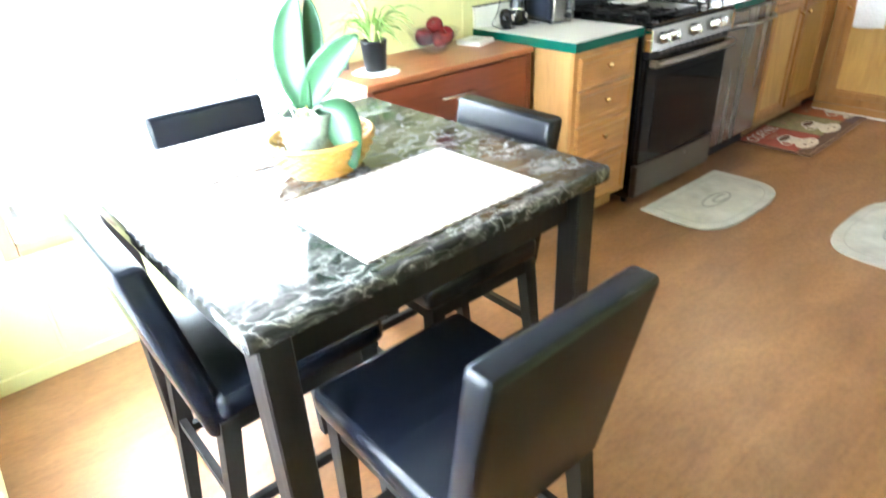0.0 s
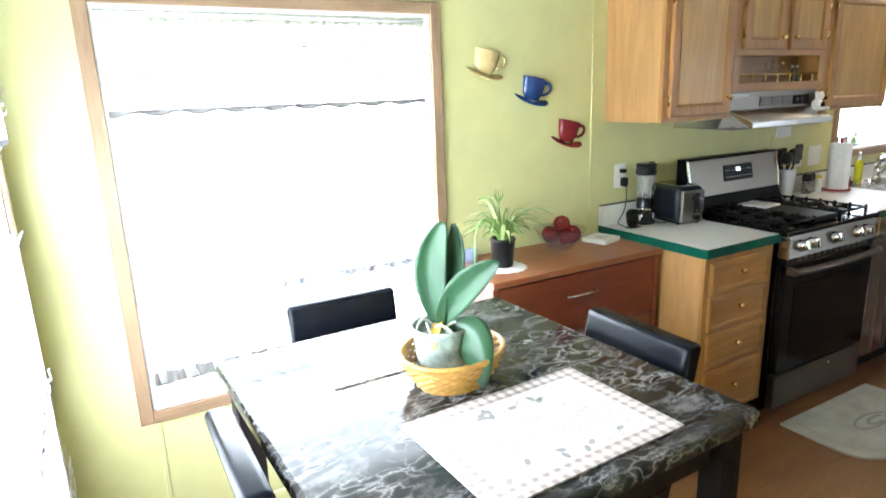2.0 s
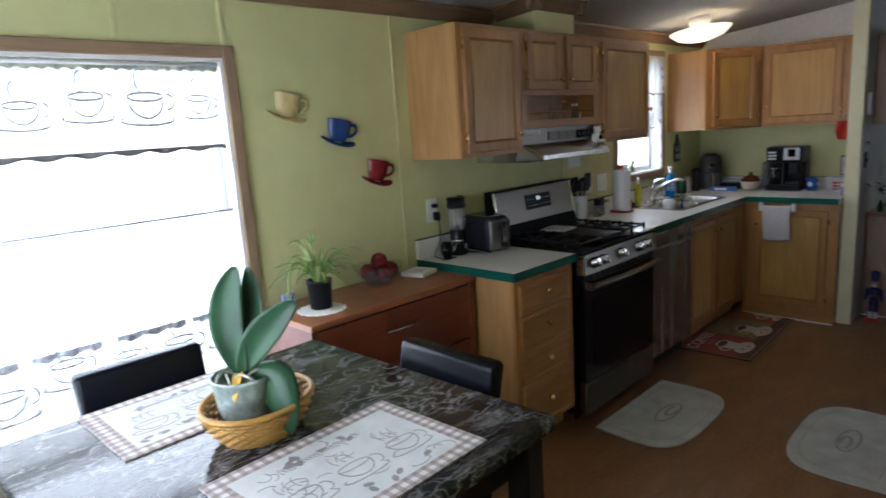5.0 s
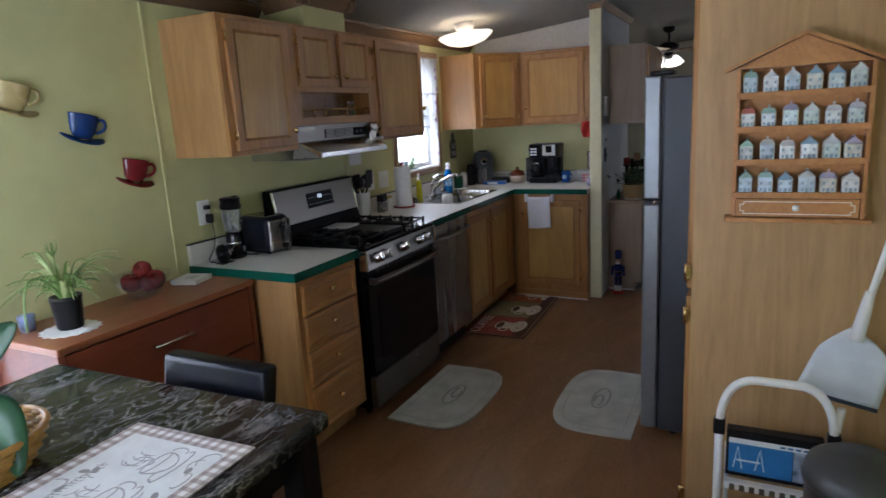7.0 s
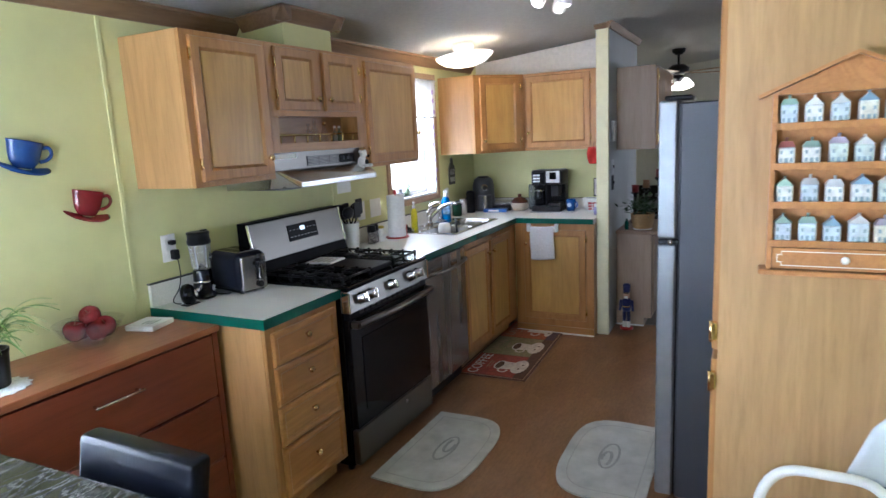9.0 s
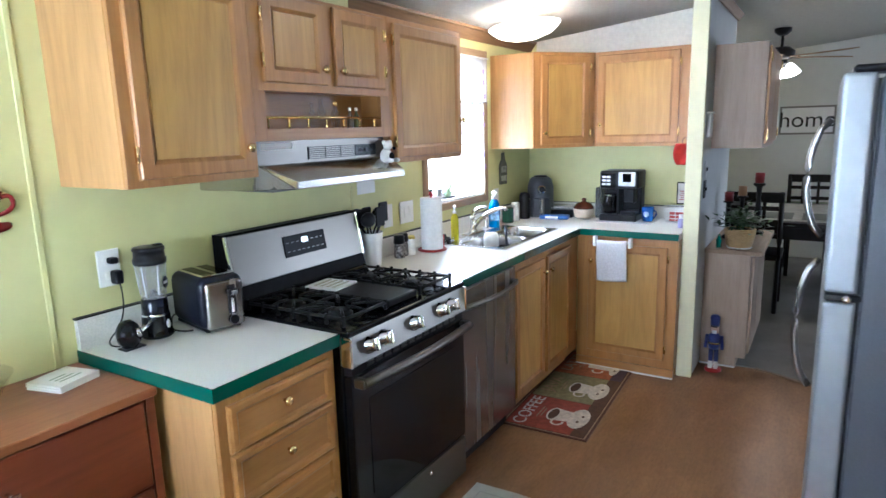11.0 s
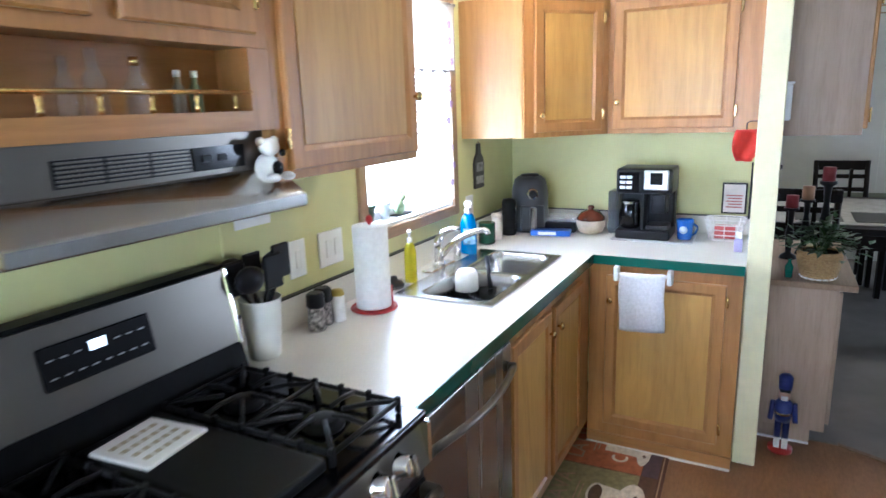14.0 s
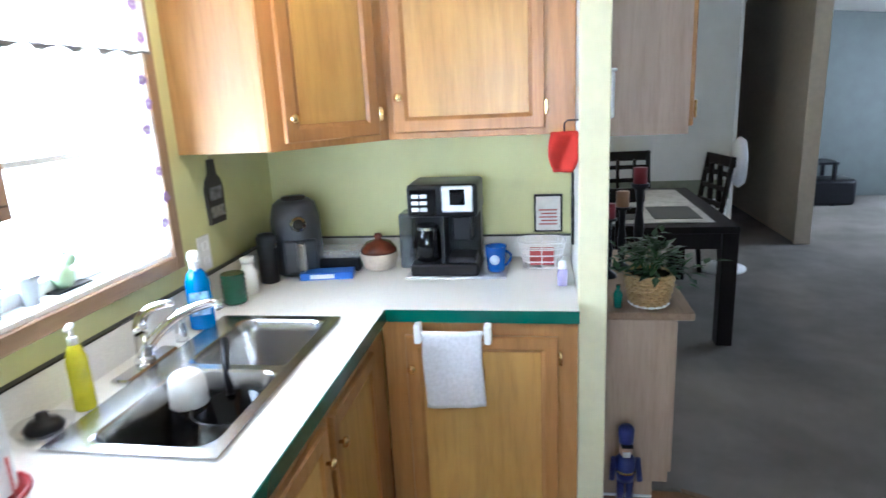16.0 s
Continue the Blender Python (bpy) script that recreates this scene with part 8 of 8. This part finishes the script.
for q in ((-0.27, 0.27, 0.0, 0.02), (-0.27, 0.27, 0.29, 0.31), (-0.27, -0.25, 0.02, 0.29), (0.25, 0.27, 0.02, 0.29)):
    part("frame_slat", box(B(), -0.006, 0.0, *q), GREYW, hs)
written("lettering", "home", 0.24, BLACK, hs, pose(-0.004, 0.0, 0.155, 90, 0, -90), 0.002)


def fan_lamp():
    root = thing("ceiling_fan", pose(8.1, 1.25, ceil_z(1.25) - 0.004), "dark ceiling fan with wooden blades and three lit shades", "ceiling fan")
    part("canopy", lathe(B(), [(0.03, -0.06), (0.065, -0.03), (0.068, 0.0)], 24), BLACK, root)
    part("rod", tube(B(), [(0, 0, -0.05), (0, 0, -0.16)], 0.012, 10), BLACK, root)
    part("motor", lathe(B(), [(0.05, -0.26), (0.10, -0.25), (0.105, -0.19), (0.06, -0.155), (0.0, -0.15)], 28), BLACK, root)
    for k in range(5):
        b_ = part("blade", rounded(B(), 0.12, 0.62, -0.06, 0.06, -0.006, 0.002, 0.003), TRIMX, root, "brown wooden blade", pose(0, 0, -0.235, 8, 0, 72 * k + 20))
        part("blade_iron", box(B(), 0.06, 0.16, -0.018, 0.018, -0.012, -0.006), BLACK, b_)
    part("lamp_hub", lathe(B(), [(0.03, -0.33), (0.05, -0.30), (0.05, -0.26)], 20), BLACK, root)
    for k in range(3):
        a = k * 2.1
        s_ = part("shade", lathe(B(), [(0.022, 0.03), (0.035, 0.01), (0.06, -0.06), (0.058, -0.06), (0.03, 0.01)], 20, (0.09 * math.cos(a), 0.09 * math.sin(a), -0.33), pose(0, 0, 0, 0, 0, math.degrees(a)) @ pose(0, 0, 0, 0, -25), cap=False), glow("lit_frosted_shade", (1.0, 0.92, 0.78), 6.0), root, "lit frosted glass shade")
        s_.visible_shadow = False


fan_lamp()


def far_table():
    root = thing("dark_dining_table", pose(8.30, 1.10, 0), "espresso dining table with pale inlaid glass top", "table")
    part("top_frame", box(B(), -0.72, 0.72, -0.55, 0.55, 0.70, 0.742, 0.004), DARKWOOD, root)
    part("inlay", box(B(), -0.60, 0.60, -0.44, 0.44, 0.7425, 0.746), plain("pale_glass_inlay", (0.55, 0.55, 0.52), 0.1), root)
    for x in (-0.67, 0.67):
        for y in (-0.50, 0.50):
            part("leg", box(B(), x - 0.045, x + 0.045, y - 0.045, y + 0.045, 0, 0.70), DARKWOOD, root)
    for q in ((-0.62, 0.62, -0.51, -0.48), (-0.62, 0.62, 0.48, 0.51), (-0.68, -0.65, -0.46, 0.46), (0.65, 0.68, -0.46, 0.46)):
        part("apron", box(B(), *q, 0.60, 0.70), DARKWOOD, root)


far_table()
for y in (0.85, 1.2):
    pm = thing("dark_placemat", pose(8.0, y, 0.7465), "dark grey placemat on the far table", "placemat", "dark placemats")
    part("cloth", box(B(), -0.20, 0.20, -0.14, 0.14, 0, 0.003), plain("slate_cloth", (0.07, 0.075, 0.07), 0.8), pm)


def slat_chair():
    root = thing("slat_chair", pose(0, 0, 0), "espresso dining chair with a lattice slat back", "chair", "chairs at the dark table")
    part("seat", rounded(B(), -0.21, 0.21, -0.2, 0.21, 0.43, 0.48, 0.012), DARKWOOD, root)
    for x in (-0.19, 0.19):
        part("leg", box(B(), x - 0.018, x + 0.018, 0.16, 0.196, 0, 0.43), DARKWOOD, root)
        bm = B()
        tube(bm, [(x, -0.24, 0.0), (x, -0.19, 0.43), (x, -0.20, 0.6), (x, -0.27, 1.0)], 0.02, 6)
        part("back_post", bm, DARKWOOD, root)
    for z, y in ((0.62, -0.205), (0.74, -0.225), (0.85, -0.243)):
        part("back_slat", box(B(), -0.18, 0.18, y - 0.008, y + 0.008, z, z + 0.035), DARKWOOD, root)
    part("top_rail", box(B(), -0.21, 0.21, -0.282, -0.256, 0.92, 1.0, 0.006), DARKWOOD, root)
    for x in (-0.07, 0.07):
        part("upright_slat", box(B(), x - 0.012, x + 0.012, -0.25, -0.215, 0.60, 0.93), DARKWOOD, root)
    return root


sc_ = slat_chair()
sc_.matrix_basis = pose(7.72, 1.32, 0, 0, 0, -90)
copy_thing(sc_, pose(8.9, 0.58, 0, 0, 0, 12))
copy_thing(sc_, pose(9.15, 0.95, 0, 0, 0, 95))
for x, y, h, c in ((7.55, 1.20, 0.42, (0.20, 0.015, 0.02)), (6.62, 1.33, 0.33, (0.30, 0.16, 0.08)), (6.50, 1.40, 0.30, (0.20, 0.015, 0.02))):
    if x > 7:
        continue
    cd = thing("candle_holder", pose(x, y, 0.7755), "black turned candle holder with a short candle", "candle holder", "candle holders")
    part("stem", lathe(B(), [(0.04, 0), (0.035, 0.015), (0.012, 0.03), (0.02, h * 0.4), (0.012, h * 0.6), (0.016, h * 0.8), (0.035, h * 0.82), (0.035, h * 0.85)], 18), BLACK, cd)
    part("candle", lathe(B(), [(0.028, h * 0.85), (0.028, h * 1.05), (0, h * 1.05)], 18), plain("candle_wax", c, 0.5), cd)
cd = thing("candle_holder", pose(6.75, 1.24, 0.7755), "tall black turned candle holder with a red candle", "candle holder", "candle holders")
part("stem", lathe(B(), [(0.045, 0), (0.04, 0.015), (0.014, 0.03), (0.024, 0.16), (0.013, 0.25), (0.02, 0.33), (0.04, 0.345), (0.04, 0.36)], 18), BLACK, cd)
part("candle", lathe(B(), [(0.03, 0.36), (0.03, 0.43), (0, 0.43)], 18), plain("dark_red_wax", (0.20, 0.015, 0.02), 0.5), cd)

pfan = thing("pedestal_fan", pose(9.25, 0.19, 0.004), "white pedestal fan standing on the carpet", "fan")
part("base", lathe(B(), [(0.20, 0), (0.20, 0.015), (0.05, 0.04), (0.0, 0.04)], 32), WHITE, pfan)
part("pole", tube(B(), [(0, 0, 0.04), (0, 0, 0.80)], 0.014, 10), WHITE, pfan)
part("motor", lathe(B(), [(0.05, -0.09), (0.06, 0.0), (0.05, 0.05)], 20, (0, 0, 0.90), pose(0, 0, 0, 90, 0, -8)), WHITE, pfan)
hd = part("guard", lathe(B(), [(0.05, 0.05), (0.18, 0.055), (0.205, 0.09), (0.18, 0.125), (0.05, 0.14), (0.0, 0.14)], 32, (0, 0, 0.90), pose(0, 0, 0, 90, 0, -8)), plain("fine_white_wire", (0.70, 0.71, 0.74), 0.4, 0, 0.1, 200.0), pfan)
ps = thing("low_stand", pose(12.1, -1.55, 0.004), "dark low side table against the far wall", "side table")
part("top", box(B(), -0.2, 0.2, -0.25, 0.25, 0.5, 0.53), BLACK, ps)
for x in (-0.17, 0.17):
    for y in (-0.22, 0.22):
        part("leg", box(B(), x - 0.02, x + 0.02, y - 0.02, y + 0.02, 0, 0.5), BLACK, ps)
bx2 = thing("storage_bag", pose(12.1, -1.75, 0.004), "black bag on the carpet by the far wall", "bag")
part("bag", rounded(B(), -0.2, 0.2, -0.28, 0.28, 0, 0.32, 0.05), BLACK, bx2)
